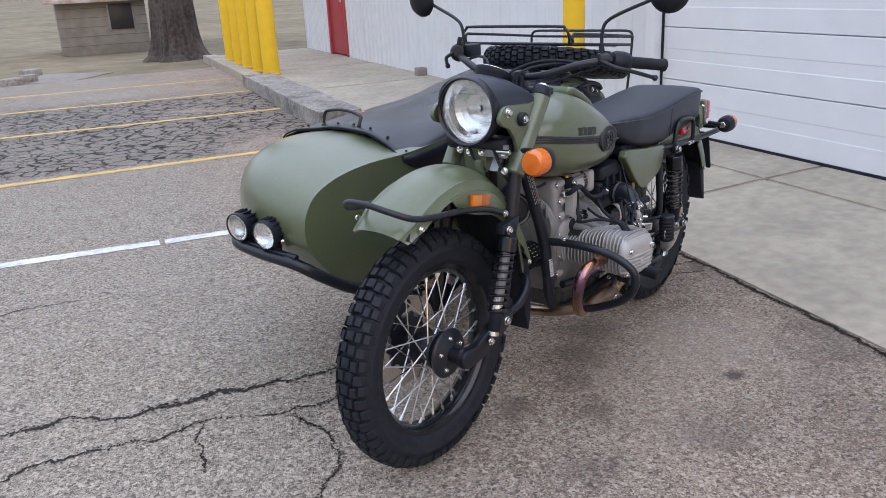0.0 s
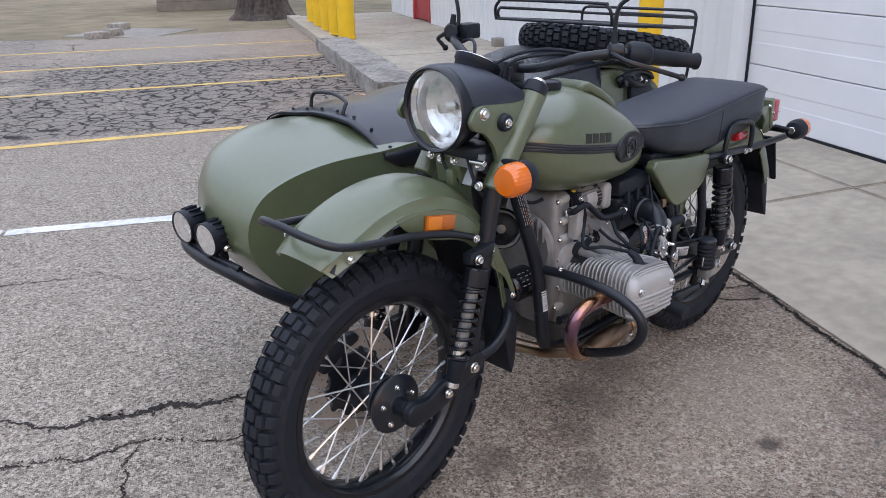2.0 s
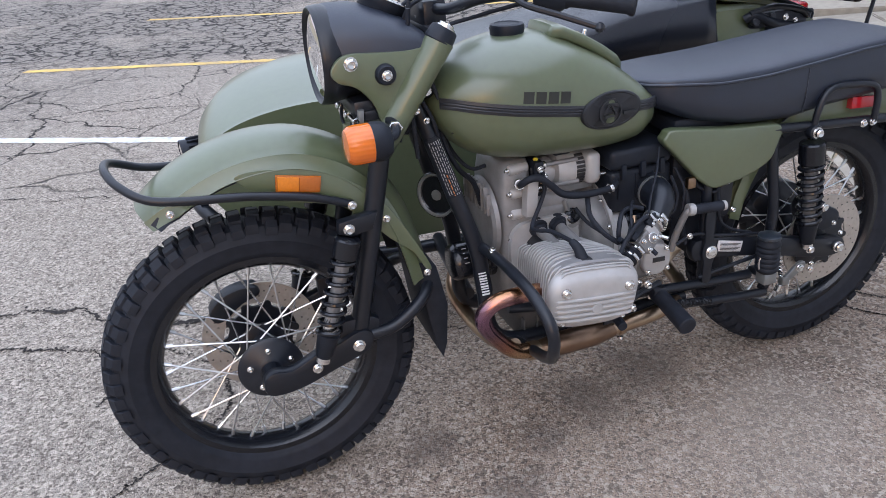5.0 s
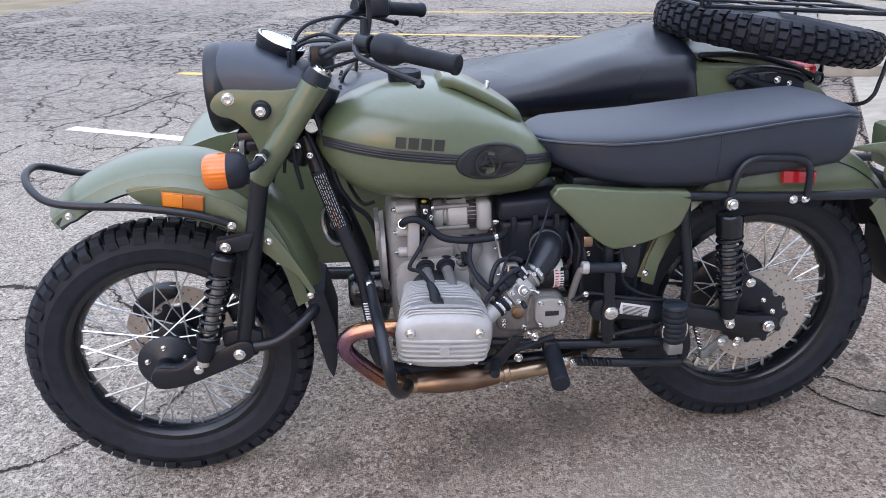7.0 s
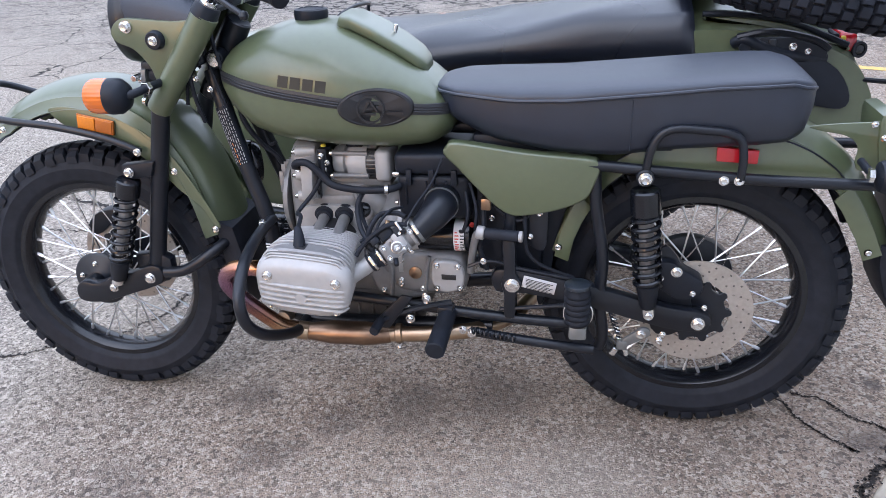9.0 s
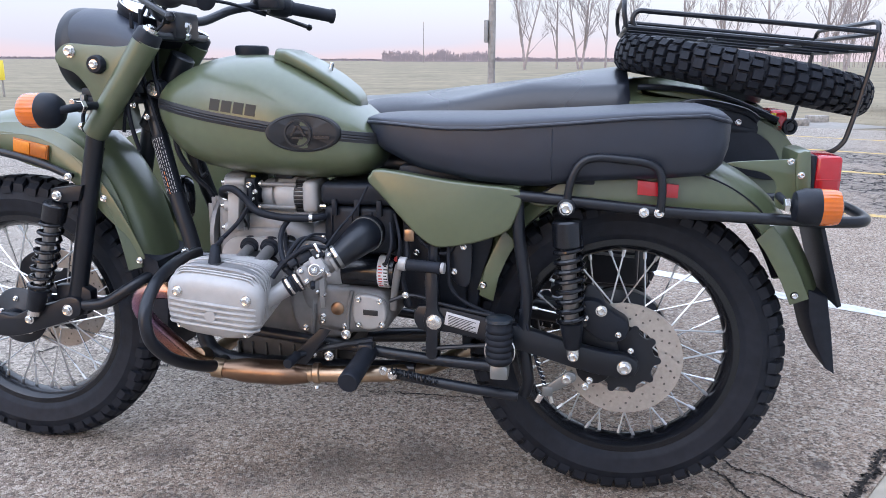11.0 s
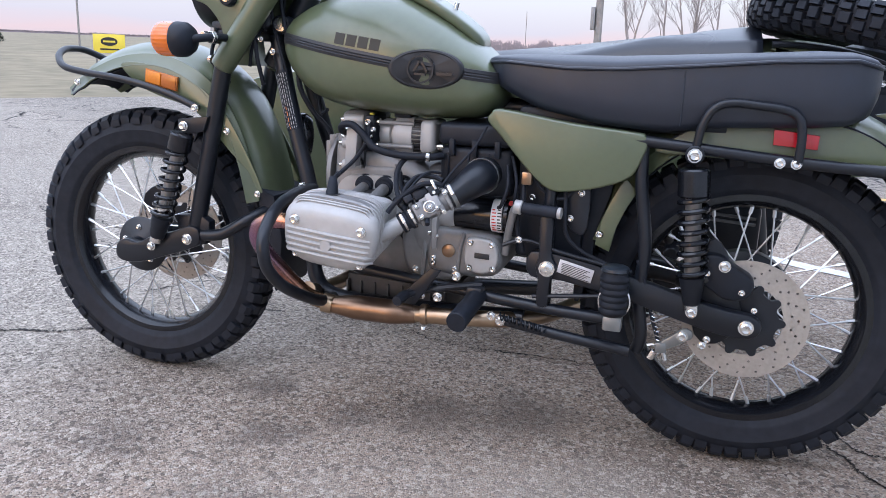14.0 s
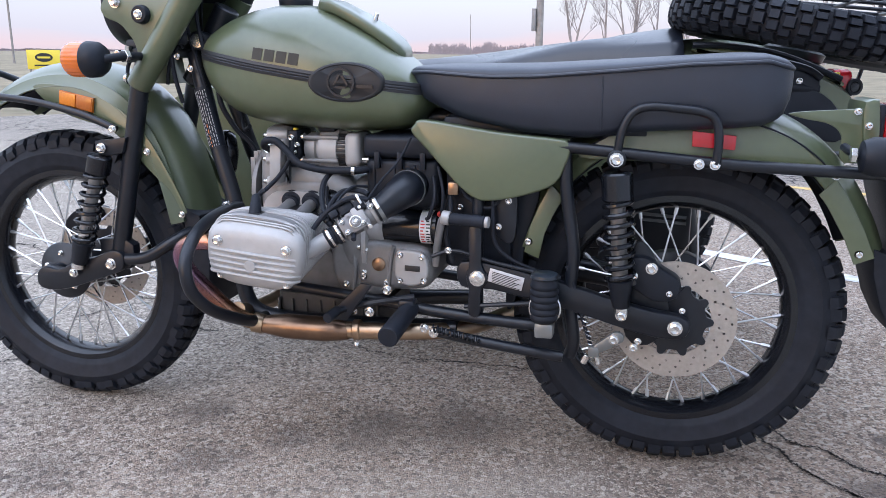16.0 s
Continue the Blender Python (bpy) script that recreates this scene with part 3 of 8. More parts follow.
# kerb of rough stone blocks, then a lower one
def kerb_block(u0, u1, n0, n1, h, seed, rough=0.02, material=None, label=""):
    bm = bmesh.new()
    bmesh.ops.create_cube(bm, size=1.0)
    bmesh.ops.subdivide_edges(bm, edges=bm.edges[:], cuts=7, use_grid_fill=True)
    for v in bm.verts:
        p = Vector(((v.co.x + 0.5) * (u1 - u0), (v.co.y + 0.5) * (n1 - n0), (v.co.z + 0.5) * (h + 0.06) - 0.06))
        d = noise.noise_vector(Vector((p.x * 3 + seed, p.y * 7, p.z * 9))) * rough + noise.noise_vector(Vector((p.x * 11, p.y * 17 + seed, p.z * 19))) * rough * 0.5
        v.co = B(u0 + p.x, n0 + p.y) + Vector((0, 0, p.z)) + d
    return tagged(part("kerb_stone", bm, material or STONE, smooth=True, angle=60), label or "rough weathered grey stone kerb block on the lot edge", "kerb", "kerb stones")


kerb_block(5.65, 7.7, 1.16, 1.60, 0.17, 1)
kerb_block(7.72, 9.95, 1.18, 1.60, 0.17, 2)
kerb_block(9.98, 12.4, 1.30, 1.54, 0.11, 3, 0.008, CONCRETE, "low pale concrete kerb along the walkway")
kerb_block(12.42, 15.2, 1.30, 1.54, 0.11, 4, 0.008, CONCRETE, "low pale concrete kerb along the walkway")


# building: ribbed metal walls with thickness, a red side door and a sectional garage door
def ribbed_wall(name, u0, u1, z0, z1, label):
    bm = bmesh.new()
    prof = []
    u = u0
    while u < u1 - 1e-6:
        for du, dn in ((0, 0), (0.030, 0), (0.045, -0.016), (0.070, -0.016), (0.085, 0)):
            if u + du < u1:
                prof.append((u + du, dn))
        u += 0.20
    prof.append((u1, 0))
    loft(bm, [[B(a, 3.45 + d, z0) for a, d in prof], [B(a, 3.45 + d, z1) for a, d in prof]], closed=False)
    box_into(bm, (u0, 3.452, z0), (u1, 3.60, z1), 0, BM)
    return tagged(part(name, bm, SIDING, smooth=False), label, "wall", kind="structure")


WL = "white ribbed metal siding of the garage building"
ribbed_wall("wall_between_doors", 3.56, 12.10, 0.10, 3.6, WL)
ribbed_wall("wall_far", 13.26, 15.05, 0.10, 3.6, WL)
ribbed_wall("wall_over_side_door", 12.10, 13.26, 2.2, 3.6, WL)
ribbed_wall("wall_over_garage_door", 0.0, 3.56, 2.75, 3.6, WL)
ribbed_wall("wall_near", -9.0, 0.0, 0.06, 3.6, WL)
tagged(part("wall_end", box((15.05, 3.45, 0.0), (15.15, 12.0, 3.6), 0, BM), SIDING, smooth=False), "white metal end wall of the garage building", "wall", kind="structure")
tagged(part("wall_back", box((-9, 11.9, 0.0), (15.05, 12.0, 3.6), 0, BM), SIDING, smooth=False), "white metal back wall of the garage building", "wall", kind="structure")
tagged(part("wall_side", box((-9.1, 3.45, 0.0), (-9.0, 12.0, 3.6), 0, BM), SIDING, smooth=False), "white metal side wall of the garage building", "wall", kind="structure")
tagged(part("roof", box((-9.4, 3.1, 3.6), (15.5, 12.3, 3.72), 0.01, BM), ROOF_TIN, smooth=False), "low metal roof of the garage building", "roof", kind="structure")
tagged(part("trim", box((3.44, 3.40, 0.07), (3.56, 3.60, 2.75), 0.006, BM), DOOR_WHITE, smooth=False), "white metal trim at the garage door jamb", "trim", kind="structure")
tagged(part("trim", box((-0.10, 3.40, 0.07), (0.0, 3.60, 2.75), 0.006, BM), DOOR_WHITE, smooth=False), "white metal trim at the garage door jamb", "trim", kind="structure")
tagged(part("baseboard", box((3.56, 3.44, 0.02), (12.10, 3.47, 0.10), 0.004, BM), CONCRETE, smooth=False), "concrete footing under the metal wall", "footing", kind="structure")
tagged(part("baseboard", box((13.26, 3.44, 0.02), (15.05, 3.47, 0.10), 0.004, BM), CONCRETE, smooth=False), "concrete footing under the metal wall", "footing", kind="structure")
tagged(part("baseboard", box((8.40, 3.30, 0.09), (8.55, 3.43, 0.20), 0.010, BM), BLOCKWORK), "small pale box at the foot of the metal wall", "box", kind="structure")
garage_door = tagged(new("door_1"), "closed white sectional overhead garage door with long horizontal panels", "garage door", kind="structure")
z = 0.085
while z < 2.70:
    h = 0.405
    bm = bmesh.new()
    prof = [(3.496, z + 0.002), (3.489, z + 0.007), (3.488, z + 0.15), (3.4905, z + 0.158), (3.4905, z + 0.237), (3.488, z + 0.245), (3.489, z + h - 0.008), (3.496, z + h - 0.003), (3.54, z + h - 0.003), (3.54, z + 0.002)]
    loft(bm, [[B(0.0, a, c) for a, c in prof], [B(3.44, a, c) for a, c in prof]])
    part("panel", bm, DOOR_WHITE, garage_door, smooth=False)
    z += h
part("threshold_seal", box((0.0, 3.485, 0.070), (3.44, 3.53, 0.088), 0.002, BM), RUBBER, garage_door)
part("seal", box((3.425, 3.470, 0.08), (3.440, 3.487, 2.7), 0.002, BM), RUBBER, garage_door)
side_door = tagged(new("door_2"), "closed red painted metal side door in a white frame", "door", kind="structure")
part("door_leaf", box((12.19, 3.47, 0.12), (13.17, 3.52, 2.16), 0.004, BM), RED_PAINT, side_door)
part("door_frame", box((12.10, 3.43, 0.10), (12.19, 3.56, 2.2), 0.004, BM), RED_PAINT, side_door)
part("door_frame", box((13.17, 3.43, 0.10), (13.26, 3.56, 2.2), 0.004, BM), RED_PAINT, side_door)
part("door_handle", rod(B(12.28, 3.44, 1.05), B(12.42, 3.44, 1.05), 0.012), CHROME, side_door)


def bollard(p, h=1.35, r=0.115):
    root = tagged(new("bollard"), "bright yellow plastic-sleeved safety bollard standing on concrete", "bollard", "yellow bollards")
    root.location = p
    part("sleeve", lathe([(r, 0), (r, h - 0.10), (r * 0.93, h - 0.05), (r * 0.7, h - 0.015), (r * 0.3, h), (0.001, h + 0.003)], Matrix(), 28), YELLOW, root)
    part("base_ring", lathe([(r * 1.08, 0), (r * 1.08, 0.02), (r * 1.0, 0.028)], Matrix(), 28), YELLOW, root)
    return root


for u, n in ((10.4, 1.70), (11.1, 1.67), (11.9, 1.65), (12.7, 1.64), (13.7, 1.65)):
    bollard(B(u, n, 0.09), 1.7, 0.125)
bollard(B(3.71, 2.82, 0.05), 1.7, 0.088)


# ---- the motorcycle and its sidecar ----
BASE = Vector((0.75, 0.3, 0.0))
bike = tagged(new("sidecar_motorcycle"), "matte olive motorcycle with sidecar, black frame and knobbly tyres, on asphalt", "motorcycle")
bike.location = BASE


def bp(name, bm, material, label="", **kw):
    """A part of the motorcycle, given in world places."""
    return part(name, bm, material, bike, label, base=BASE, **kw)


def sub(name, bm, material, parent, label="", **kw):
    return part(name, bm, material, parent, label, **kw)


# -- wheels: a hub with tyre, rim and single spokes
def swell(r):
    """Tyre height above the rim."""
    return r if r < 0.26 else 0.26 + (r - 0.26) * 1.112


def tyre_mesh():
    prof = [(0.244, -0.030), (0.258, -0.041), (0.262, -0.0435), (0.266, -0.0440), (0.285, -0.050), (0.289, -0.0512), (0.293, -0.0495), (0.304, -0.0455), (0.315, -0.0385), (0.321, -0.025), (0.3235, 0.0),
            (0.321, 0.025), (0.315, 0.0385), (0.304, 0.0455), (0.293, 0.0495), (0.289, 0.0512), (0.285, 0.050), (0.266, 0.0440), (0.262, 0.0435), (0.258, 0.041), (0.244, 0.030), (0.250, 0.0)]
    return lathe([(swell(r), y) for r, y in prof], Matrix.Rotation(radians(90), 4, "X"), 96, closed=True)


TREAD_ROWS = 60
rnd_tread = random.Random(4)


def tread_blocks():
    """The blocks of one tread: kind, place across, and angle."""
    w = 2 * math.pi / TREAD_ROWS
    out = []
    for i in range(TREAD_ROWS):
        a = i * w
        if i % 2:
            out += [("centre", 0, a), ("flank", -1, a + w * 0.1), ("flank", 1, a + w * 0.1), ("edge", -1, a + w * 0.05), ("edge", 1, a + w * 0.05)]
        else:
            out += [("pair", -1, a), ("pair", 1, a), ("shoulder", -1, a + w * 0.12), ("shoulder", 1, a + w * 0.12)]
    return out


def knob_into(bm, kind, s, turn=0.0):
    w = 2 * math.pi / TREAD_ROWS
    y0, y1, r0, r1, k, h = {"centre": (-0.0130, 0.0130, 0.3240, 0.3240, 0.73, 0.0148), "flank": (0.0180, 0.0335, 0.3230, 0.3182, 0.76, 0.0148), "edge": (0.0388, 0.0508, 0.3172, 0.3065, 0.74, 0.0112),
                            "pair": (0.0024, 0.0238, 0.3240, 0.3217, 0.73, 0.0148), "shoulder": (0.0286, 0.0458, 0.3210, 0.3095, 0.76, 0.0142)}[kind]
    r0, r1 = swell(r0), swell(r1)
    if s < 0:
        y0, y1, r0, r1 = -y1, -y0, r1, r0
    vs = []
    for up, f in ((-0.006, 1.06), (h * 0.80, 0.97), (h, 0.86)):
        for a, y, r in ((0, y0, r0), (w * k, y0, r0), (w * k, y1, r1), (0, y1, r1)):
            ac, yc = w * k / 2, (y0 + y1) / 2
            aa, yy = ac + (a - ac) * f + turn, yc + (y - yc) * f
            vs.append(bm.verts.new(((r + up) * math.cos(aa), yy, (r + up) * math.sin(aa))))
    for b in (0, 4):
        for i in range(4):
            j = (i + 1) % 4
            bm.faces.new((vs[b + i], vs[b + j], vs[b + 4 + j], vs[b + 4 + i]))
    bm.faces.new(vs[8:12])
    return bm


def rim_mesh():
    prof = [(0.252, -0.034), (0.252, -0.030), (0.240, -0.027), (0.232, -0.020), (0.226, -0.010), (0.226, 0.010), (0.232, 0.020), (0.240, 0.027), (0.252, 0.030),
            (0.252, 0.034), (0.236, 0.034), (0.228, 0.026), (0.220, 0.011), (0.220, -0.011), (0.228, -0.026), (0.236, -0.034)]
    return lathe(prof, Matrix.Rotation(radians(90), 4, "X"), 72, closed=True)


def spoke_mesh(side, lead):
    """A straight steel spoke with its nipple, in the wheel's own frame."""
    a = radians(lead)
    p0 = Vector((0.050 * math.cos(a), 0.032 * side, 0.050 * math.sin(a)))
    p1 = Vector((0.224, 0.006 * side, 0.0))
    d = (p1 - p0).normalized()
    bm = tube([p0, p1], 0.0021, 6, smooth_path=False)
    tube_into(bm, [p1 - d * 0.020, p1 + d * 0.002], 0.0042, 6, smooth_path=False)
    return bm


WHEEL_MESH = {}


def wheel(name, centre, label, tilt=Matrix(), single_blocks=False):
    hub = lathe([(0.020, -0.055), (0.030, -0.050), (0.056, -0.040), (0.056, -0.028), (0.036, -0.022), (0.036, 0.022), (0.056, 0.028), (0.056, 0.040), (0.030, 0.050), (0.020, 0.055)], Matrix.Rotation(radians(90), 4, "X"), 28)
    w = bp(name, hub, BLACK, label)
    w.matrix_basis = Matrix.Translation(centre) @ tilt
    for key, make, m in (("tyre", tyre_mesh, RUBBER), ("rim", rim_mesh, GLOSS)):
        if key not in WHEEL_MESH:
            ob = part(key, make(), m, w, angle=30)
            WHEEL_MESH[key] = ob.data
        else:
            ob = new(key, WHEEL_MESH[key])
            ob.parent = w
    if single_blocks:
        for kind, s, a in tread_blocks():
            key = ("block", kind, s)
            if key not in WHEEL_MESH:
                ob = part("tread_block", knob_into(bmesh.new(), kind, s), RUBBER, w, angle=20)
                WHEEL_MESH[key] = ob.data
            else:
                ob = new("tread_block", WHEEL_MESH[key])
                ob.parent = w
            ob.rotation_euler = (0, -a + rnd_tread.uniform(-0.007, 0.007), 0)
    else:
        if "tread" not in WHEEL_MESH:
            bm = bmesh.new()
            for kind, s, a in tread_blocks():
                knob_into(bm, kind, s, a + rnd_tread.uniform(-0.007, 0.007))
            ob = part("tread", bm, RUBBER, w, angle=20)
            WHEEL_MESH["tread"] = ob.data
        else:
            ob = new("tread", WHEEL_MESH["tread"])
            ob.parent = w
        tagged(ob, kind="stuff")
    for s in (-1, 1):
        for lead in (-62, 62):
            key = ("spoke", s, lead)
            for i in range(9):
                ang = 2 * math.pi * (i * 4 + (0 if lead < 0 else 1.1) + (2 if s > 0 else 0)) / 36
                if key not in WHEEL_MESH:
                    ob = part("spoke", spoke_mesh(s, lead), SPOKE, w)
                    WHEEL_MESH[key] = ob.data
                else:
                    ob = new("spoke", WHEEL_MESH[key])
                    ob.parent = w
                ob.rotation_euler = (0, -ang, 0)
    return w


FW, RW, SW = Vector((0, 0, 0.338)), Vector((1.47, 0, 0.338)), Vector((1.31, 1.13, 0.338))
front_wheel = wheel("front_wheel", FW, "black spoked front wheel with knobbly off-road tyre", single_blocks=True)
rear_wheel = wheel("rear_wheel", RW, "black spoked rear wheel with knobbly off-road tyre and brake disc")
wheel("sidecar_wheel", SW, "black spoked sidecar wheel with knobbly tyre")
spare = wheel("spare_wheel", Vector((1.780, 0.63, 0.930)), "spare wheel with knobbly tyre lying tilted on the sidecar boot", tilt=Matrix.Rotation(radians(11.0), 4, "Y") @ Matrix.Rotation(radians(90), 4, "X"))


def disc_parts(wheel_ob, y, r_out, r_in):
    turn = Matrix.Translation((0, y, 0)) @ Matrix.Rotation(radians(90), 4, "X")
    d = sub("brake_disc", lathe([(r_out, -0.0022), (r_out, 0.0022), (r_in, 0.0022), (r_in, -0.0022)], turn, 72, closed=True), DISC, wheel_ob, "drilled steel brake disc")
    # drilled holes show as dark countersunk spots
    bm = bmesh.new()
    for ring, (rr, k) in enumerate(((r_out - 0.010, 20), (r_out - 0.022, 20), (r_out - 0.034, 20))):
        for i in range(k):
            a = 2 * math.pi * (i + ring * 0.33) / k
            for s in (-1, 1):
                lathe_into(bm, [(0.0026, 0), (0.0026, 0.0006 * s), (0.0005, 0.0006 * s)], Matrix.Translation((rr * math.cos(a), y + s * 0.0022, rr * math.sin(a))) @ Matrix.Rotation(radians(90), 4, "X"), 8)
    sub("disc_holes", bm, DARK, wheel_ob)
    lobes = []
    for i in range(10):
        for da, rr in ((-14, r_in - 0.010), (-9, r_in - 0.008), (-7, r_in - 0.003), (-4.5, r_in + 0.003), (0, r_in + 0.005), (4.5, r_in + 0.003), (7, r_in - 0.003), (9, r_in - 0.008), (14, r_in - 0.010)):
            a = radians(36 * i + da)
            lobes.append((rr * math.cos(a), rr * math.sin(a)))
    bm = slab_xz(lobes, y - 0.005, y + 0.005, 0.0012, 1)
    sub("disc_carrier", bm, BLACK, wheel_ob)
    return d


disc_parts(rear_wheel, -0.095, 0.124, 0.074)
disc_parts(front_wheel, 0.088, 0.135, 0.085)
# front hub's near side: round black plate with bolts
sub("hub_plate", lathe([(0.020, -0.058), (0.070, -0.062), (0.072, -0.068), (0.066, -0.074), (0.034, -0.078), (0.030, -0.082), (0.020, -0.084)], Matrix.Rotation(radians(90), 4, "X") @ Matrix.Scale(-1, 4, (0, 0, 1)), 40), BLACK, front_wheel)
for i in range(5):
    a = radians(20 + 72 * i)
    bolt((0.047 * math.cos(a), -0.076, 0.047 * math.sin(a)), r=0.0055, parent=front_wheel)

def fluted(prof, m, ribs=26, depth=0.00028):
    """A lens turned from its profile, with ribs along it."""
    bm = bmesh.new()
    seg = ribs * 4
    rings = [[m @ Vector((max(r + depth * (1 if q % 4 < 2 else -1) * min(1, r / 0.02), 1e-4) * math.cos(2 * math.pi * q / seg), max(r + depth * (1 if q % 4 < 2 else -1) * min(1, r / 0.02), 1e-4) * math.sin(2 * math.pi * q / seg), h)) for q in range(seg)] for r, h in prof]
    loft(bm, rings)
    return bm


# -- front end
def mudguard(name, path, half, drop, width_tab=None, thick=0.0035, label="", material=None):
    """A crowned guard along a path in x and z, ribbed near its edge."""
    P = spline([(x, 0, z) for x, z in path], 6)
    rings = []
    m = len(P)
    ys = [-1, -0.985, -0.95, -0.90, -0.86, -0.82, -0.77, -0.70, -0.60, -0.5, -0.38, -0.25, -0.12, 0, 0.12, 0.25, 0.38, 0.5, 0.60, 0.70, 0.77, 0.82, 0.86, 0.90, 0.95, 0.985, 1]
    for i, p in enumerate(P):
        d = (P[min(i + 1, m - 1)] - P[max(i - 1, 0)]).normalized()
        nrm = Vector((-d.z, 0, d.x))
        if nrm.z < 0 and abs(d.x) > 0.2:
            nrm = -nrm
        w = half * (width_tab(i / (m - 1)) if width_tab else 1)
        ring = []
        for y in ys:
            rib = 0.0075 * math.exp(-((abs(y) - 0.86) / 0.035) ** 2) - 0.003 * math.exp(-((abs(y) - 0.77) / 0.04) ** 2)
            ring.append(p + Vector((0, y * w, 0)) - nrm * (drop * (0.72 + 0.28 * min(1, i / 8)) * abs(y) ** 2.6 - rib))
        rings.append(ring)
    bm = bmesh.new()
    loft(bm, rings, closed=False)
    bmesh.ops.recalc_face_normals(bm, faces=bm.faces[:])
    bmesh.ops.solidify(bm, geom=bm.faces[:], thickness=thick)
    return bp(name, bm, material or OLIVE, label, angle=50)


front_guard = mudguard("front_mudguard", [(-0.198, 0.742), (-0.165, 0.772), (-0.118, 0.803), (-0.036, 0.837), (0.053, 0.851), (0.14, 0.843), (0.225, 0.806), (0.29, 0.748), (0.335, 0.675), (0.366, 0.590), (0.388, 0.492)], 0.108, 0.058, lambda f: 0.87 + 0.13 * min(1.0, f / 0.16))
for s in (-1, 1):
    o = round_outline([(-0.005, 0.792), (0.065, 0.797), (0.174, 0.770), (0.263, 0.708), (0.320, 0.625), (0.372, 0.520), (0.360, 0.515), (0.335, 0.560), (0.290, 0.600), (0.20, 0.690), (0.10, 0.722), (0.045, 0.745)], 4)
    sub("valance", slab_xz(o, s * 0.103, s * 0.107, 0.0015), OLIVE, front_guard)
    for x, z in ((-0.132, 0.744), (0.284, 0.649), (0.362, 0.506)):
        bolt((x, s * 0.108, z), (0, s, 0), 0.0065, front_guard)
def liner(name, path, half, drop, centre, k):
    """The dark underside of a guard, just inside it."""
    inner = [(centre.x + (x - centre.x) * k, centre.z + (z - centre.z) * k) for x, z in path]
    return mudguard(name, inner, half, drop, thick=0.002, label="black underside of the mudguard", material=PLASTIC)


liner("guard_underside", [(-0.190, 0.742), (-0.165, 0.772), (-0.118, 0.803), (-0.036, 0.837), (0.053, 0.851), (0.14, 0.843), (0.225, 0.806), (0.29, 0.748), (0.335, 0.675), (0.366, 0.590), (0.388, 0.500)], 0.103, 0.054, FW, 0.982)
# black rubber flap below the guard
bp("mud_flap", slab_xz([(0.345, 0.52), (0.392, 0.50), (0.412, 0.40), (0.404, 0.30), (0.392, 0.262), (0.380, 0.29), (0.366, 0.36)], -0.085, 0.085, 0.004), RUBBER, "black rubber mud flap under the front mudguard")
for s in (-1, 1):
    refl = bp("side_reflector", slab_xz([(0.072, 0.786), (0.160, 0.768), (0.154, 0.735), (0.068, 0.752)], s * 0.108, s * 0.116, 0.002), AMBER_DARK, "amber side reflector on the front mudguard")
    sub("lens", slab_xz([(0.075, 0.783), (0.116, 0.7745), (0.112, 0.7465), (0.072, 0.7545)], s * 0.110, s * 0.1195, 0.0015), AMBER, refl, "amber prism panel")
    sub("lens", slab_xz([(0.117, 0.7742), (0.157, 0.766), (0.152, 0.738), (0.113, 0.7462)], s * 0.110, s * 0.1180, 0.0015), AMBER_DARK, refl, "darker amber prism panel")
# tubular bumper round the guard's nose
bp("guard_hoop", tube([(0.215, -0.118, 0.699), (0.130, -0.122, 0.732), (0.016, -0.124, 0.757), (-0.100, -0.124, 0.770), (-0.168, -0.113, 0.782), (-0.212, -0.078, 0.805), (-0.231, -0.036, 0.820), (-0.235, 0.000, 0.823), (-0.231, 0.036, 0.820), (-0.212, 0.070, 0.805), (-0.168, 0.096, 0.782), (-0.100, 0.112, 0.770), (0.016, 0.124, 0.757), (0.130, 0.122, 0.732), (0.215, 0.118, 0.699)], 0.0085, 10), BLACK, "black tubular hoop round the front mudguard")
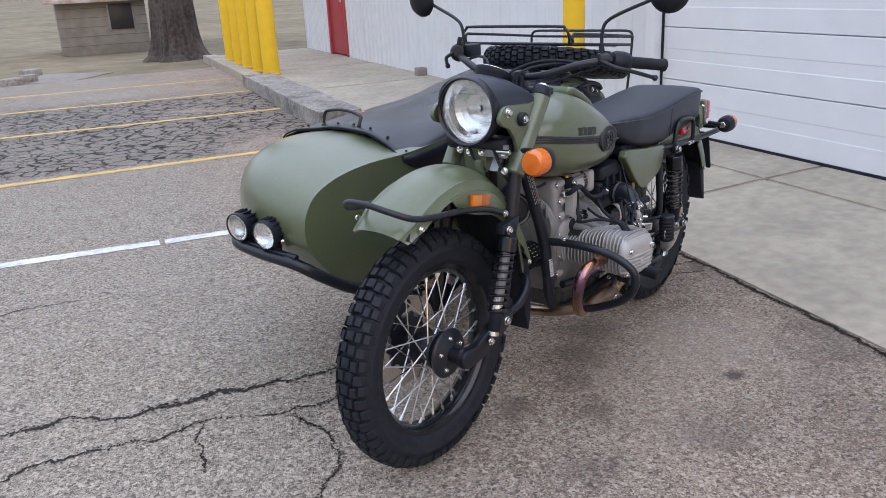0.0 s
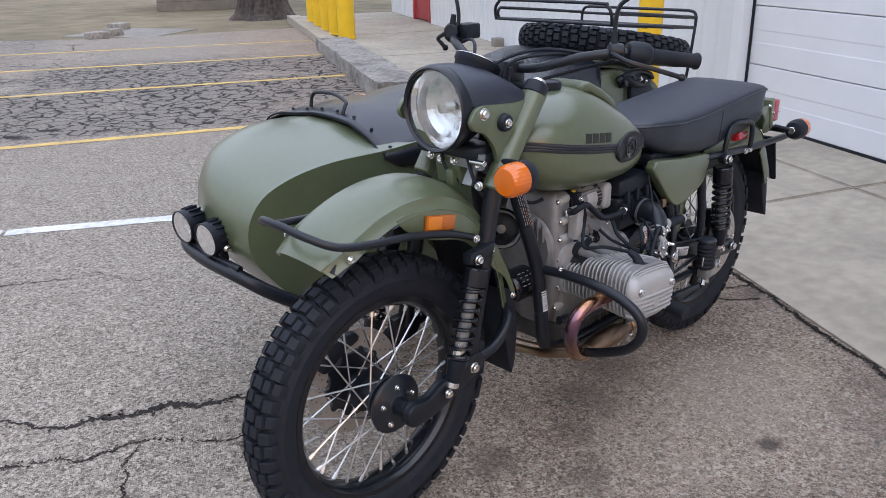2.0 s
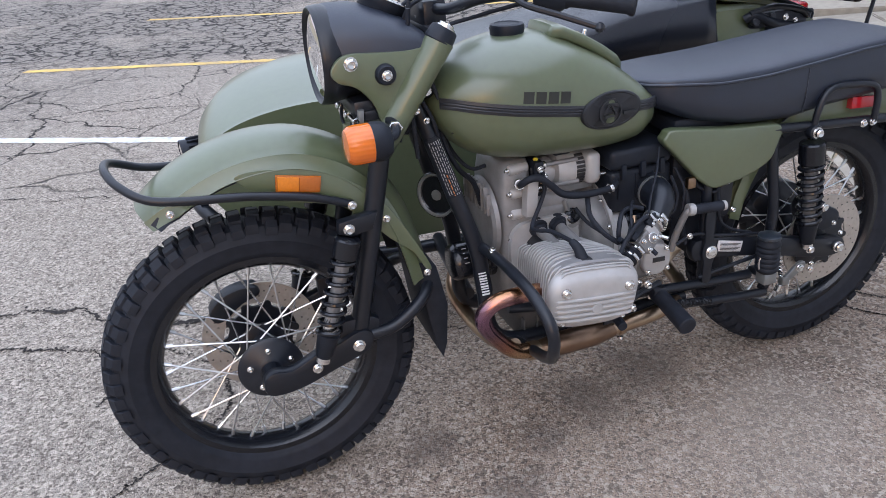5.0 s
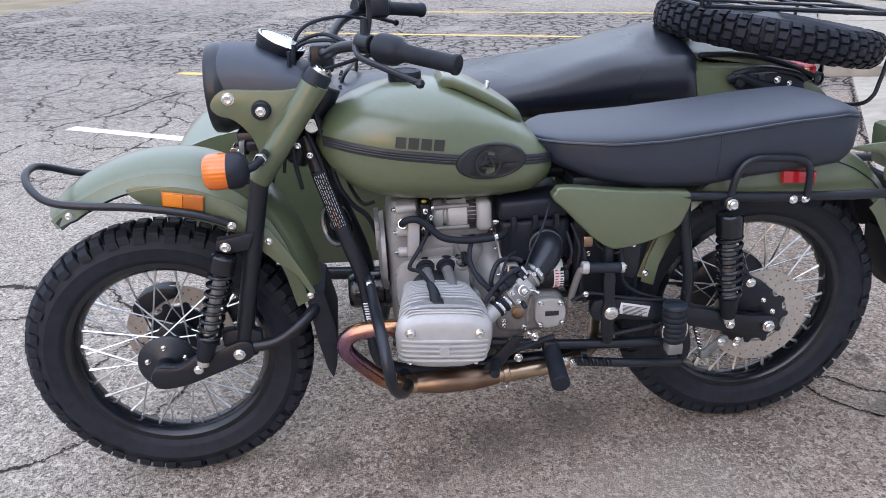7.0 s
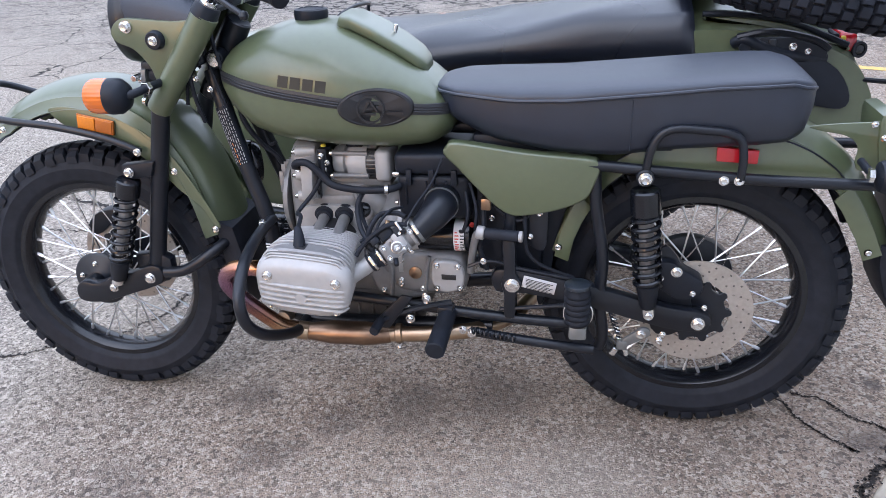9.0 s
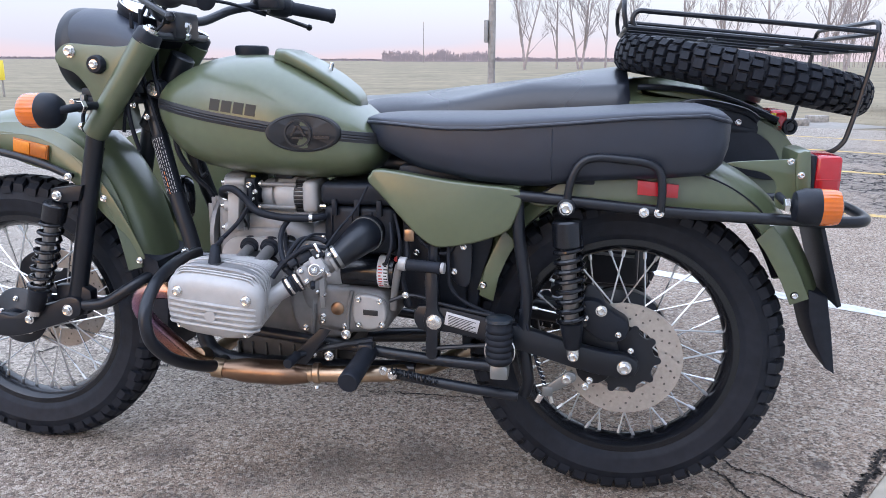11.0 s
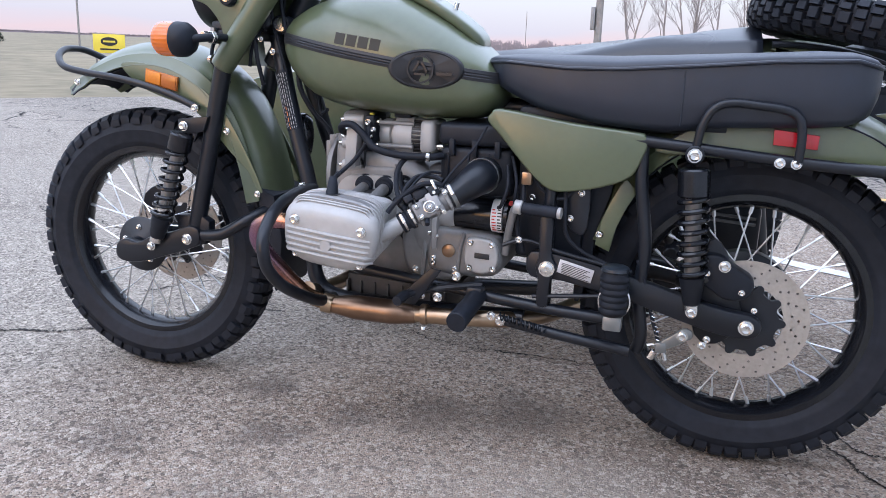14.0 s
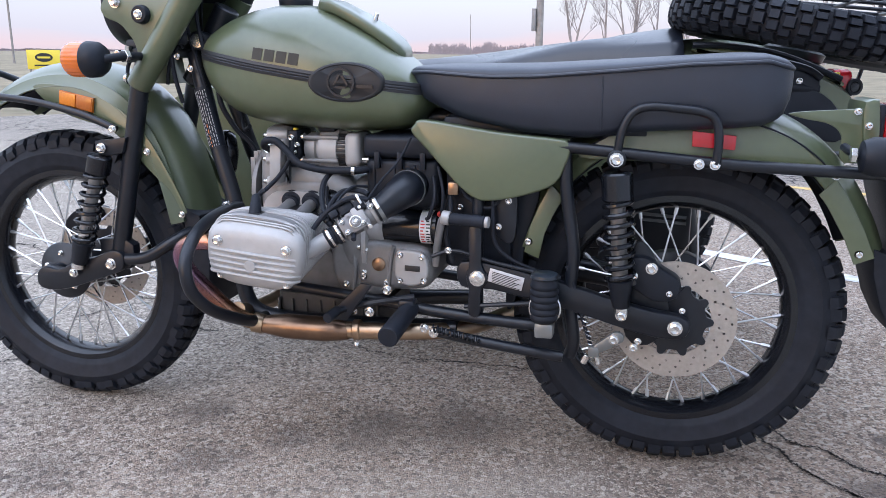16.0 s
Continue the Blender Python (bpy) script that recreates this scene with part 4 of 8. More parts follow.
for s in (-1, 1):
    bolt((0.212, s * 0.126, 0.700), (0, s, 0), 0.0075, bike, base=BASE)
    y = s * 0.115
    fork = bp("fork_leg", rod((0.288, y, 0.815), (0.196, y, 0.405), 0.0205, seg=20), BLACK, "black lower fork tube")
    sub("fork_shroud", rod((0.428, y, 1.002), (0.279, y, 0.795), 0.0295, 0.027, seg=24, bevel=0.004), OLIVE, fork, "olive fork shroud")
    sub("fork_cap", rod((0.420, y, 0.994), (0.438, y, 1.020), 0.0300, 0.0275, seg=24, bevel=0.004), PLASTIC, fork)
    bolt((0.438, y, 1.020), (0.55, 0, 0.83), 0.016, fork, h=0.010)
    # lamp ear between fork and lamp
    ear = bp("lamp_bracket", slab_xz(round_outline([(0.205, 0.968), (0.232, 0.994), (0.29, 0.992), (0.35, 0.988), (0.402, 0.985), (0.372, 0.925), (0.305, 0.832), (0.292, 0.858), (0.280, 0.895), (0.250, 0.930), (0.215, 0.945)], 4), s * 0.108, s * 0.122, 0.003), OLIVE, "olive headlamp bracket")
    bolt((0.243, s * 0.121, 0.978), (0, s, 0), 0.011, ear, h=0.012)
    sub("steering_boss", rod((0.308, s * 0.12, 0.950), (0.308, s * 0.137, 0.950), 0.021, 0.019, 20), PLASTIC, ear)
    bolt((0.308, s * 0.136, 0.950), (0, s, 0), 0.0085, ear)
    # leading link from axle to pivot
    arm = bp("leading_link", slab_xz(round_outline([(-0.022, 0.350), (-0.022, 0.318), (0.008, 0.308), (0.06, 0.315), (0.12, 0.335), (0.185, 0.358), (0.216, 0.375), (0.218, 0.408), (0.190, 0.418), (0.14, 0.398), (0.09, 0.385), (0.04, 0.362), (0.0, 0.366)], 3), s * 0.112, s * 0.142, 0.005), BLACK)
    bolt((0.186, s * 0.140, 0.385), (0, s, 0), 0.011, arm, h=0.012)
    bolt((0.09, s * 0.150, 0.360), (0, s, 0), 0.009, arm, h=0.010)
    sub("axle_boss", rod((0, s * 0.07, 0.338), (0, s * 0.128, 0.338), 0.024, 0.022, 20), BLACK, arm)
    bolt((0, s * 0.128, 0.338), (0, s, 0), 0.013, arm, "axle_nut", h=0.014)
    sub("pivot_lug", slab_xz([(0.150, 0.440), (0.150, 0.372), (0.172, 0.360), (0.225, 0.372), (0.240, 0.398), (0.240, 0.430), (0.215, 0.445)], s * 0.10, s * 0.128, 0.004), BLACK, arm)
    shock = bp("front_shock", rod((0.191, s * 0.150, 0.642), (0.1785, s * 0.150, 0.600), 0.028, 0.0275, 22), GLOSS, "black coil-over front shock absorber")
    A, C = Vector((0.192, s * 0.150, 0.645)), Vector((0.102, s * 0.150, 0.372))
    ax = (C - A).normalized()
    side = ax.cross(Vector((0, 1, 0))).normalized()
    oth = ax.cross(side)
    sub("damper_rod", rod(A + ax * 0.05, C, 0.0125, 0.016, 14), CHROME, shock)
    coil = []
    for k in range(8 * 12 + 1):
        q = k / (8 * 12)
        a = 2 * math.pi * 8 * q
        coil.append(A + ax * (0.047 + 0.180 * q) + side * 0.0245 * math.cos(a) + oth * 0.0245 * math.sin(a))
    sub("spring", tube(coil, 0.0048, 8, smooth_path=False), GLOSS, shock)
    sub("lower_cup", rod(A + ax * 0.218, A + ax * 0.275, 0.024, 0.018, 18), PLASTIC, shock)
    sub("shock_mount", slab_xz([(0.176, 0.674), (0.174, 0.650), (0.200, 0.640), (0.245, 0.648), (0.258, 0.684)], s * 0.118, s * 0.146, 0.004), BLACK, shock)
    bolt((0.195, s * 0.148, 0.659), (0, s, 0), 0.0095, shock, h=0.011)
    sub("damper_body", rod(A + ax * 0.045, A + ax * 0.20, 0.0145, seg=16), ALU_DARK, shock)
    if s > 0:
        continue
    # indicator on a short stalk
    ind = bp("front_indicator", lathe([(0.012, 0.060), (0.028, 0.055), (0.0365, 0.042), (0.038, 0.022), (0.0375, 0.019)], axis((0.222, s * 0.225, 0.854), (1, 0, 0)), 28), PLASTIC, "front indicator with black housing")
    sub("lens", fluted([(0.0365, 0.022), (0.0368, -0.010), (0.035, -0.021), (0.029, -0.028), (0.004, -0.031)], axis((0.222, s * 0.225, 0.854), (1, 0, 0))), ORANGE, ind, "ribbed amber lens")
    sub("stalk", tube([(0.272, s * 0.225, 0.854), (0.292, s * 0.215, 0.858), (0.305, s * 0.17, 0.862), (0.305, s * 0.12, 0.860)], 0.009, 10), PLASTIC, ind)
    sub("nut", rod((0.300, s * 0.19, 0.861), (0.303, s * 0.178, 0.861), 0.014, seg=6), CHROME, ind)
# link's loop behind the wheel
bp("link_loop", tube([(0.20, -0.125, 0.395), (0.27, -0.125, 0.402), (0.335, -0.115, 0.440), (0.368, -0.075, 0.462), (0.376, 0.0, 0.468), (0.368, 0.075, 0.462), (0.335, 0.115, 0.440), (0.27, 0.125, 0.402), (0.20, 0.125, 0.395)], 0.014, 12), BLACK, "black tubular loop of the leading link fork")
# yokes
bp("fork_yoke", box((0.412, -0.118, 1.002), (0.458, 0.118, 1.020), 0.008), BLACK)
bp("lower_yoke", box((0.262, -0.105, 0.858), (0.315, 0.105, 0.880), 0.005), BLACK)
for y in (-0.045, 0.045):
    bolt((0.258, y, 0.872), (-1, 0, 0.2), 0.009, bike, base=BASE)
bp("guard_stay", slab_xz([(0.245, 0.868), (0.300, 0.880), (0.312, 0.80), (0.255, 0.80)], -0.040, 0.040, 0.005), OLIVE, "olive mudguard stay below the headlamp")
bp("yoke_cover", box((0.244, -0.100, 0.866), (0.312, 0.100, 0.900), 0.008), BLACK, "black lower yoke cover under the headlamp")
bp("steering_head", rod((0.448, 0, 0.970), (0.352, 0, 0.800), 0.029, seg=20), BLACK)
# headlamp
LAMP = (0.204, -0.010, 0.980)
lamp = bp("headlamp", lathe([(0.100, -0.006), (0.103, 0.004), (0.1035, 0.016), (0.098, 0.030), (0.094, 0.055), (0.080, 0.095), (0.050, 0.120), (0.010, 0.128)], axis(LAMP, (1, 0, 0)) @ Matrix.Diagonal((0.945, 0.945, 1, 1)), 48, cap=False), BLACK, "round headlamp in a black shell")
sub("lamp_ring", lathe([(0.0935, -0.004), (0.0985, -0.010), (0.1020, -0.006), (0.1020, 0.004), (0.0940, 0.004)], axis(LAMP, (1, 0, 0)) @ Matrix.Diagonal((0.945, 0.945, 1, 1)), 48, closed=True), BLACK, lamp)
sub("reflector", lathe([(0.0945, 0.000), (0.091, 0.012), (0.085, 0.024), (0.074, 0.038), (0.060, 0.049), (0.042, 0.057), (0.022, 0.062), (0.002, 0.064)], axis(LAMP, (1, 0, 0)) @ Matrix.Diagonal((0.945, 0.945, 1, 1)), 30, cap=False), REFLECTOR, lamp, "faceted bright reflector", smooth=False)
sub("bulb_shield", lathe([(0.001, 0.018), (0.013, 0.020), (0.014, 0.050), (0.010, 0.060)], axis(LAMP, (1, 0, 0)) @ Matrix.Diagonal((0.945, 0.945, 1, 1)), 20), CHROME, lamp)
lens = sub("lamp_glass", lathe([(0.0945, 0.0005), (0.080, -0.006), (0.05, -0.011), (0.02, -0.013), (0.001, -0.0133), (0.001, -0.0103), (0.02, -0.010), (0.05, -0.008), (0.080, -0.003), (0.0945, 0.003)], axis(LAMP, (1, 0, 0)) @ Matrix.Diagonal((0.945, 0.945, 1, 1)), 48), GLASS, lamp, "clear domed headlamp glass")
lens.visible_shadow = False
bm = bmesh.new()
rings = []
for x, top, hw, low in ((0.214, 1.074, 0.097, 0.985), (0.235, 1.077, 0.103, 0.986), (0.28, 1.074, 0.111, 0.988), (0.33, 1.062, 0.117, 0.986), (0.375, 1.040, 0.119, 0.984), (0.412, 1.010, 0.117, 0.984)):
    ring = []
    for k in range(17):
        a = math.pi * k / 16
        ring.append(Vector((x, -hw * math.cos(a) * (1 if abs(math.cos(a)) < 1 else 1), low + (top - low) * math.sin(a) ** 0.72)))
    rings.append(ring)
loft(bm, rings, closed=False)
bmesh.ops.recalc_face_normals(bm, faces=bm.faces[:])
bmesh.ops.solidify(bm, geom=bm.faces[:], thickness=0.005)
bp("headlamp_cowl", bm, VINYL, "black vinyl cowl over the headlamp", angle=60)
dial = bp("speedometer", lathe([(0.046, -0.045), (0.050, -0.005), (0.054, 0.000), (0.054, 0.012), (0.048, 0.014), (0.046, 0.010)], axis((0.350, 0, 1.062), (0.46, -0.06, 0.88)), 32), PLASTIC, "round speedometer in a black rim")
sub("dial_ring", lathe([(0.0465, 0.010), (0.0495, 0.0145), (0.0530, 0.0135), (0.0535, 0.010)], axis((0.350, 0, 1.062), (0.46, -0.06, 0.88)), 32, closed=True), CHROME, dial)
sub("sky_grey_dial", lathe([(0.047, 0.010), (0.046, 0.0138), (0.036, 0.0155), (0.001, 0.0165)], axis((0.350, 0, 1.062), (0.46, -0.06, 0.88)), 32), DIAL, dial)

# -- handlebar with grips, levers, switches, mirrors and cables
bars = [(0.696, -0.372, 1.062), (0.620, -0.318, 1.076), (0.556, -0.272, 1.088), (0.488, -0.20, 1.080), (0.452, -0.10, 1.052), (0.440, 0, 1.048), (0.452, 0.10, 1.052), (0.488, 0.20, 1.086), (0.553, 0.272, 1.099), (0.617, 0.318, 1.090), (0.692, 0.372, 1.078)]
bar = bp("handlebar", tube(bars, 0.011, 12), BLACK, "black handlebar")
sub("bar_clamp", box((0.415, -0.055, 1.005), (0.465, 0.055, 1.066), 0.008), BLACK, bar)
for s in (-1, 1):
    e0, e1 = (Vector((0.698, -0.3735, 1.0615)), Vector((0.602, -0.3055, 1.079))) if s < 0 else (Vector((0.694, 0.3735, 1.0775)), Vector((0.598, 0.3055, 1.095)))
    d = (e1 - e0).normalized()
    sub("grip", lathe([(0.012, 0), (0.0185, 0.002), (0.0195, 0.008), (0.0165, 0.014), (0.0165, 0.112), (0.020, 0.118), (0.020, 0.122)], axis(e0, d), 20), RUBBER, bar, "ribbed black rubber grip")
    sub("switch_pod", lathe([(0.020, 0.120), (0.026, 0.128), (0.0285, 0.140), (0.0285, 0.165), (0.024, 0.176), (0.016, 0.178)], axis(e0, d), 20), PLASTIC, bar)
    pod = e0 + d * 0.20
    sub("lever_perch", rod(pod - d * 0.012 + Vector((0, 0, 0.002)), pod + d * 0.020, 0.019, seg=14), BLACK, bar)
    lev = [pod + Vector((-0.022, 0, 0.0)), e0 + d * 0.155 + Vector((-0.050, s * 0.012, -0.010)), e0 + d * 0.09 + Vector((-0.058, s * 0.012, -0.018)), e0 + d * 0.015 + Vector((-0.060, s * 0.01, -0.030))]
    sub("lever", tube(lev, 0.0058, 8), BLACK, bar, "black lever with ball end")
    sub("lever_ball", lathe([(0.001, -0.009), (0.0065, -0.0065), (0.0092, 0), (0.0065, 0.0065), (0.001, 0.009)], Matrix.Translation(lev[-1]), 12), BLACK, bar)
    # mirror stem and head
    mp = pod + d * 0.004
    mir = bp("mirror", tube([mp, (0.545, s * 0.246, 1.13), (0.546, s * 0.250, 1.180), (0.550, s * 0.272, 1.205), (0.560, s * 0.330, 1.231), (0.570, s * 0.385, 1.252)], 0.0052, 8), BLACK, "black round handlebar mirror on a thin stem")
    sub("boot", rod(mp, mp + Vector((0.002, s * -0.008, 0.045)), 0.010, 0.007, 12), RUBBER, mir)
    sub("mirror_head", lathe([(0.012, -0.030), (0.042, -0.020), (0.054, -0.004), (0.054, 0.004), (0.050, 0.006), (0.001, 0.006)], axis(Vector((0.572, s * 0.432, 1.268)), (0.94, s * -0.18, 0.08)), 28), PLASTIC, mir)
bp("brake_reservoir", box((0.545, 0.215, 1.088), (0.600, 0.262, 1.128), 0.006), PLASTIC, "black brake fluid reservoir on the handlebar")
for k, pts in enumerate(([(0.53, -0.24, 1.075), (0.47, -0.14, 1.085), (0.40, -0.07, 1.070), (0.37, -0.05, 1.02), (0.36, -0.045, 0.90)],
                         [(0.545, -0.25, 1.07), (0.49, -0.15, 1.04), (0.43, -0.09, 1.01), (0.41, -0.07, 0.94), (0.45, -0.09, 0.80)],
                         [(0.55, 0.25, 1.075), (0.48, 0.14, 1.10), (0.40, 0.05, 1.09), (0.365, 0.04, 1.02), (0.35, 0.05, 0.88)],
                         [(0.52, -0.23, 1.08), (0.45, -0.11, 1.095), (0.38, -0.02, 1.055), (0.34, 0.03, 0.96)])):
    bp("control_cable", tube(pts, 0.0042, 6, 7), RUBBER, "black control cable")

# -- tank
TANK_TOP = ((0.408, 0.862), (0.418, 0.890), (0.440, 0.918), (0.487, 0.945), (0.545, 0.965), (0.595, 0.974), (0.67, 0.974), (0.721, 0.960), (0.809, 0.914), (0.887, 0.857), (0.930, 0.812), (0.948, 0.785))
TANK_BOT = ((0.408, 0.842), (0.418, 0.822), (0.440, 0.785), (0.487, 0.742), (0.545, 0.722), (0.595, 0.714), (0.67, 0.708), (0.721, 0.705), (0.809, 0.703), (0.887, 0.708), (0.930, 0.732), (0.948, 0.766))
TANK_W = ((0.408, 0.045), (0.418, 0.075), (0.440, 0.103), (0.487, 0.133), (0.545, 0.151), (0.595, 0.158), (0.67, 0.161), (0.721, 0.159), (0.809, 0.150), (0.887, 0.130), (0.930, 0.100), (0.948, 0.050))
BAND_Z = ((0.408, 0.865), (0.44, 0.866), (0.58, 0.842), (0.713, 0.822), (0.86, 0.806), (0.948, 0.795))


def tank_ring(x, grow=0.0):
    t, b, w, m = interp(TANK_TOP, x), interp(TANK_BOT, x), interp(TANK_W, x) + grow, interp(BAND_Z, x)
    m = min(max(m, b + 0.006), t - 0.006)
    ring = []
    for k in range(40):
        a = 2 * math.pi * k / 40
        c, s_ = math.cos(a), math.sin(a)
        e = 0.86 if s_ > 0 else 0.62
        y = w * math.copysign(abs(c) ** (0.80 if s_ > 0 else 0.66), c)
        zz = m + ((t + grow - m) if s_ > 0 else (m - b + grow)) * math.copysign(abs(s_) ** e, s_)
        ring.append(Vector((x, y, zz)))
    return ring


bm = bmesh.new()
xs = [0.408 + 0.54 * (0.5 - 0.5 * math.cos(math.pi * i / 30)) for i in range(31)]
loft(bm, [tank_ring(x) for x in xs])
bmesh.ops.smooth_vert(bm, verts=bm.verts[:], factor=0.4, use_axis_x=True, use_axis_y=True, use_axis_z=True)
tank = bp("fuel_tank", bm, OLIVE, "matte olive teardrop fuel tank", angle=70)
for s in (-1, 1):
    bm = bmesh.new()
    rings = []
    for x in np.linspace(0.425, 0.945, 30):
        w, zc = interp(TANK_W, x) * 0.985, interp(BAND_Z, x)
        ring = []
        for dz, dy in ((-0.012, -0.006), (-0.0115, 0.003), (-0.005, 0.0045), (-0.003, 0.0028), (-0.001, 0.0045), (0.001, 0.0045), (0.003, 0.0028), (0.005, 0.0045), (0.0115, 0.003), (0.012, -0.006)):
            ring.append(Vector((float(x), s * (w + dy), zc + dz)))
        rings.append(ring)
    loft(bm, rings)
    sub("knee_band", bm, BAND, tank, "grooved black rubber band")
    bm = bmesh.new()
    oval = [(0.787 + 0.079 * math.cos(a) , 0.811 + 0.041 * math.sin(a)) for a in (2 * math.pi * k / 40 for k in range(40))]
    rings = []
    for off, k in ((-0.02, 1.0), (0.004, 1.0), (0.008, 0.97), (0.009, 0.90), (0.0075, 0.86), (0.0075, 0.02)):
        rings.append([Vector((0.787 + (x - 0.787) * k, s * (interp(TANK_W, 0.787 + (x - 0.787) * k) + off - 0.9 * abs(z - 0.811) ** 2 / 0.16), 0.811 + (z - 0.811) * k)) for x, z in oval])
    loft(bm, rings)
    emblem = sub("tank_badge", bm, DARKGREY, tank, "oval black rubber tank badge with a round emblem")
    bm = bmesh.new()
    lathe_into(bm, [(0.029, 0), (0.029, 0.003), (0.025, 0.003), (0.025, 0)], axis((0.778, s * 0.160, 0.811), (0.1, s, 0)), 32, closed=True)
    for k in range(3):
        a = 2 * math.pi * k / 3 + 0.5
        c = Vector((0.778 + 0.010 * math.cos(a), s * 0.1605, 0.811 + 0.010 * math.sin(a)))
        box_into(bm, (-0.012, -0.0015, -0.0022), (0.012, 0.0015, 0.0022), 0, Matrix.Translation(c) @ Matrix.Rotation(-a - 1.57, 4, "Y"))
    box_into(bm, (0.812, s * 0.1575 - 0.0015, 0.800), (0.846, s * 0.1575 + 0.0015, 0.806), 0)
    part("emblem_relief", bm, BADGE_RELIEF, tank)
    # maker's mark as four plain slanted blocks
    for k in range(4):
        x0 = 0.580 + k * 0.0272
        z0 = 0.857 - (x0 - 0.583) * 0.13
        bm = bmesh.new()
        q = [(x0, z0), (x0 + 0.0222, z0 - 0.003), (x0 + 0.0262, z0 + 0.0205), (x0 + 0.004, z0 + 0.0235)]
        def out(x, z):
            t, w, m = interp(TANK_TOP, x), interp(TANK_W, x), interp(BAND_Z, x)
            f = min(max((z - m) / (t - m), 0), 1)
            s_ = f ** (1 / 0.86)
            return w * (1 - s_ * s_) ** 0.40
        a = [bm.verts.new((x, s * (out(x, z) + 0.0005), z)) for x, z in q]
        c = [bm.verts.new((x, s * (out(x, z) - 0.006), z)) for x, z in q]
        bm.faces.new(a)
        for i in range(4):
            j = (i + 1) % 4
            bm.faces.new((a[i], c[i], c[j], a[j]))
        sub("mark_block", bm, LETTER, tank, smooth=False)
sub("filler_cap", lathe([(0.036, -0.012), (0.037, 0.004), (0.038, 0.012), (0.036, 0.019), (0.028, 0.021), (0.026, 0.019), (0.001, 0.019)], axis((0.617, 0, 0.972), (0.02, 0, 1)), 32), PLASTIC, tank, "round black filler cap")
bm = bmesh.new()
rings = []
for x, zt, w in ((0.688, 0.972, 0.050), (0.697, 0.986, 0.060), (0.72, 0.984, 0.066), (0.77, 0.960, 0.070), (0.82, 0.930, 0.068), (0.855, 0.905, 0.060), (0.872, 0.888, 0.045), (0.878, 0.876, 0.030)):
    rings.append([Vector((x, w * math.copysign(abs(math.cos(a)) ** 0.5, math.cos(a)), zt - 0.012 + (0.012 if math.sin(a) > 0 else 0.022) * math.copysign(abs(math.sin(a)) ** 0.5, math.sin(a)))) for a in (2 * math.pi * k / 24 for k in range(24))])
loft(bm, rings)
lid = sub("tank_lid", bm, OLIVE, tank, "olive tool tray lid with a lock", angle=60)
sub("lid_lock", rod((0.800, 0, 0.935), (0.806, 0, 0.956), 0.006, 0.005, 10), CHROME, tank)
fplug = bp("frame_plug", lathe([(0.021, 0.0), (0.021, 0.034), (0.0185, 0.036), (0.0175, 0.034), (0.001, 0.034)], axis((0.404, -0.030, 0.896), (0, -1, 0)), 22), BLACK, "steering head bolt in a black collar")
sub("washer", lathe([(0.016, 0.033), (0.0155, 0.037), (0.008, 0.037), (0.0075, 0.040), (0.001, 0.040)], axis((0.404, -0.030, 0.896), (0, -1, 0)), 22), CHROME, fplug)

# -- seat
SEAT_TOP = ((0.900, 0.840), (0.915, 0.846), (0.974, 0.850), (1.172, 0.853), (1.372, 0.864), (1.549, 0.875), (1.60, 0.874), (1.635, 0.866), (1.650, 0.852))
SEAT_BOT = ((0.900, 0.800), (0.915, 0.790), (0.936, 0.776), (1.021, 0.738), (1.154, 0.713), (1.274, 0.706), (1.38, 0.720), (1.541, 0.730), (1.60, 0.736), (1.635, 0.752), (1.650, 0.785))
SEAT_PIPE = ((0.900, 0.832), (0.951, 0.834), (1.078, 0.826), (1.18, 0.828), (1.334, 0.840), (1.464, 0.852), (1.60, 0.858), (1.650, 0.845))
SEAT_W = ((0.900, 0.055), (0.915, 0.085), (0.95, 0.118), (1.05, 0.143), (1.2, 0.150), (1.4, 0.150), (1.56, 0.148), (1.61, 0.143), (1.635, 0.130), (1.650, 0.105))


def seat_ring(x):
    t, b, p, w = interp(SEAT_TOP, x), interp(SEAT_BOT, x), interp(SEAT_PIPE, x), interp(SEAT_W, x)
    p = min(max(p, b + 0.01), t - 0.004)
    h = [(-w * 0.55, b), (-w * 0.86, b + 0.004), (-w * 0.955, b + 0.02), (-w * 0.985, (b + p) / 2), (-w, p - 0.006), (-w * 0.985, p + 0.004)]
    for k in range(1, 8):
        f = k / 8
        h.append((-w * 0.985 * math.cos(f * math.pi / 2) ** 0.75, p + 0.004 + (t - p - 0.004) * math.sin(f * math.pi / 2) ** 0.85))
    h.append((0, t))
    return [Vector((x, y, z_)) for y, z_ in h] + [Vector((x, -y, z_)) for y, z_ in h[-2::-1]]


bm = bmesh.new()
xs = [0.900 + 0.750 * (0.5 - 0.5 * math.cos(math.pi * i / 36)) for i in range(37)]
loft(bm, [seat_ring(x) for x in xs])
seat = bp("seat", bm, VINYL, "long black vinyl dual seat with piping", angle=60)
for s in (-1, 1):
    sub("piping", tube([(x, s * (interp(SEAT_W, x) + 0.0026), min(max(interp(SEAT_PIPE, x), interp(SEAT_BOT, x) + 0.01), interp(SEAT_TOP, x) - 0.004) - 0.001) for x in xs[1:-1]], 0.0037, 8, 2), VINYL, seat)
    sub("side_seam", tube([(1.305, s * (interp(SEAT_W, 1.3) * f), z_) for f, z_ in ((1.0, 0.829), (0.988, 0.79), (0.986, 0.76), (0.955, 0.725))], 0.0016, 5), VINYL, seat)
bp("seat_base", box((0.98, -0.105, 0.705), (1.40, 0.105, 0.745), 0.01), PLASTIC)

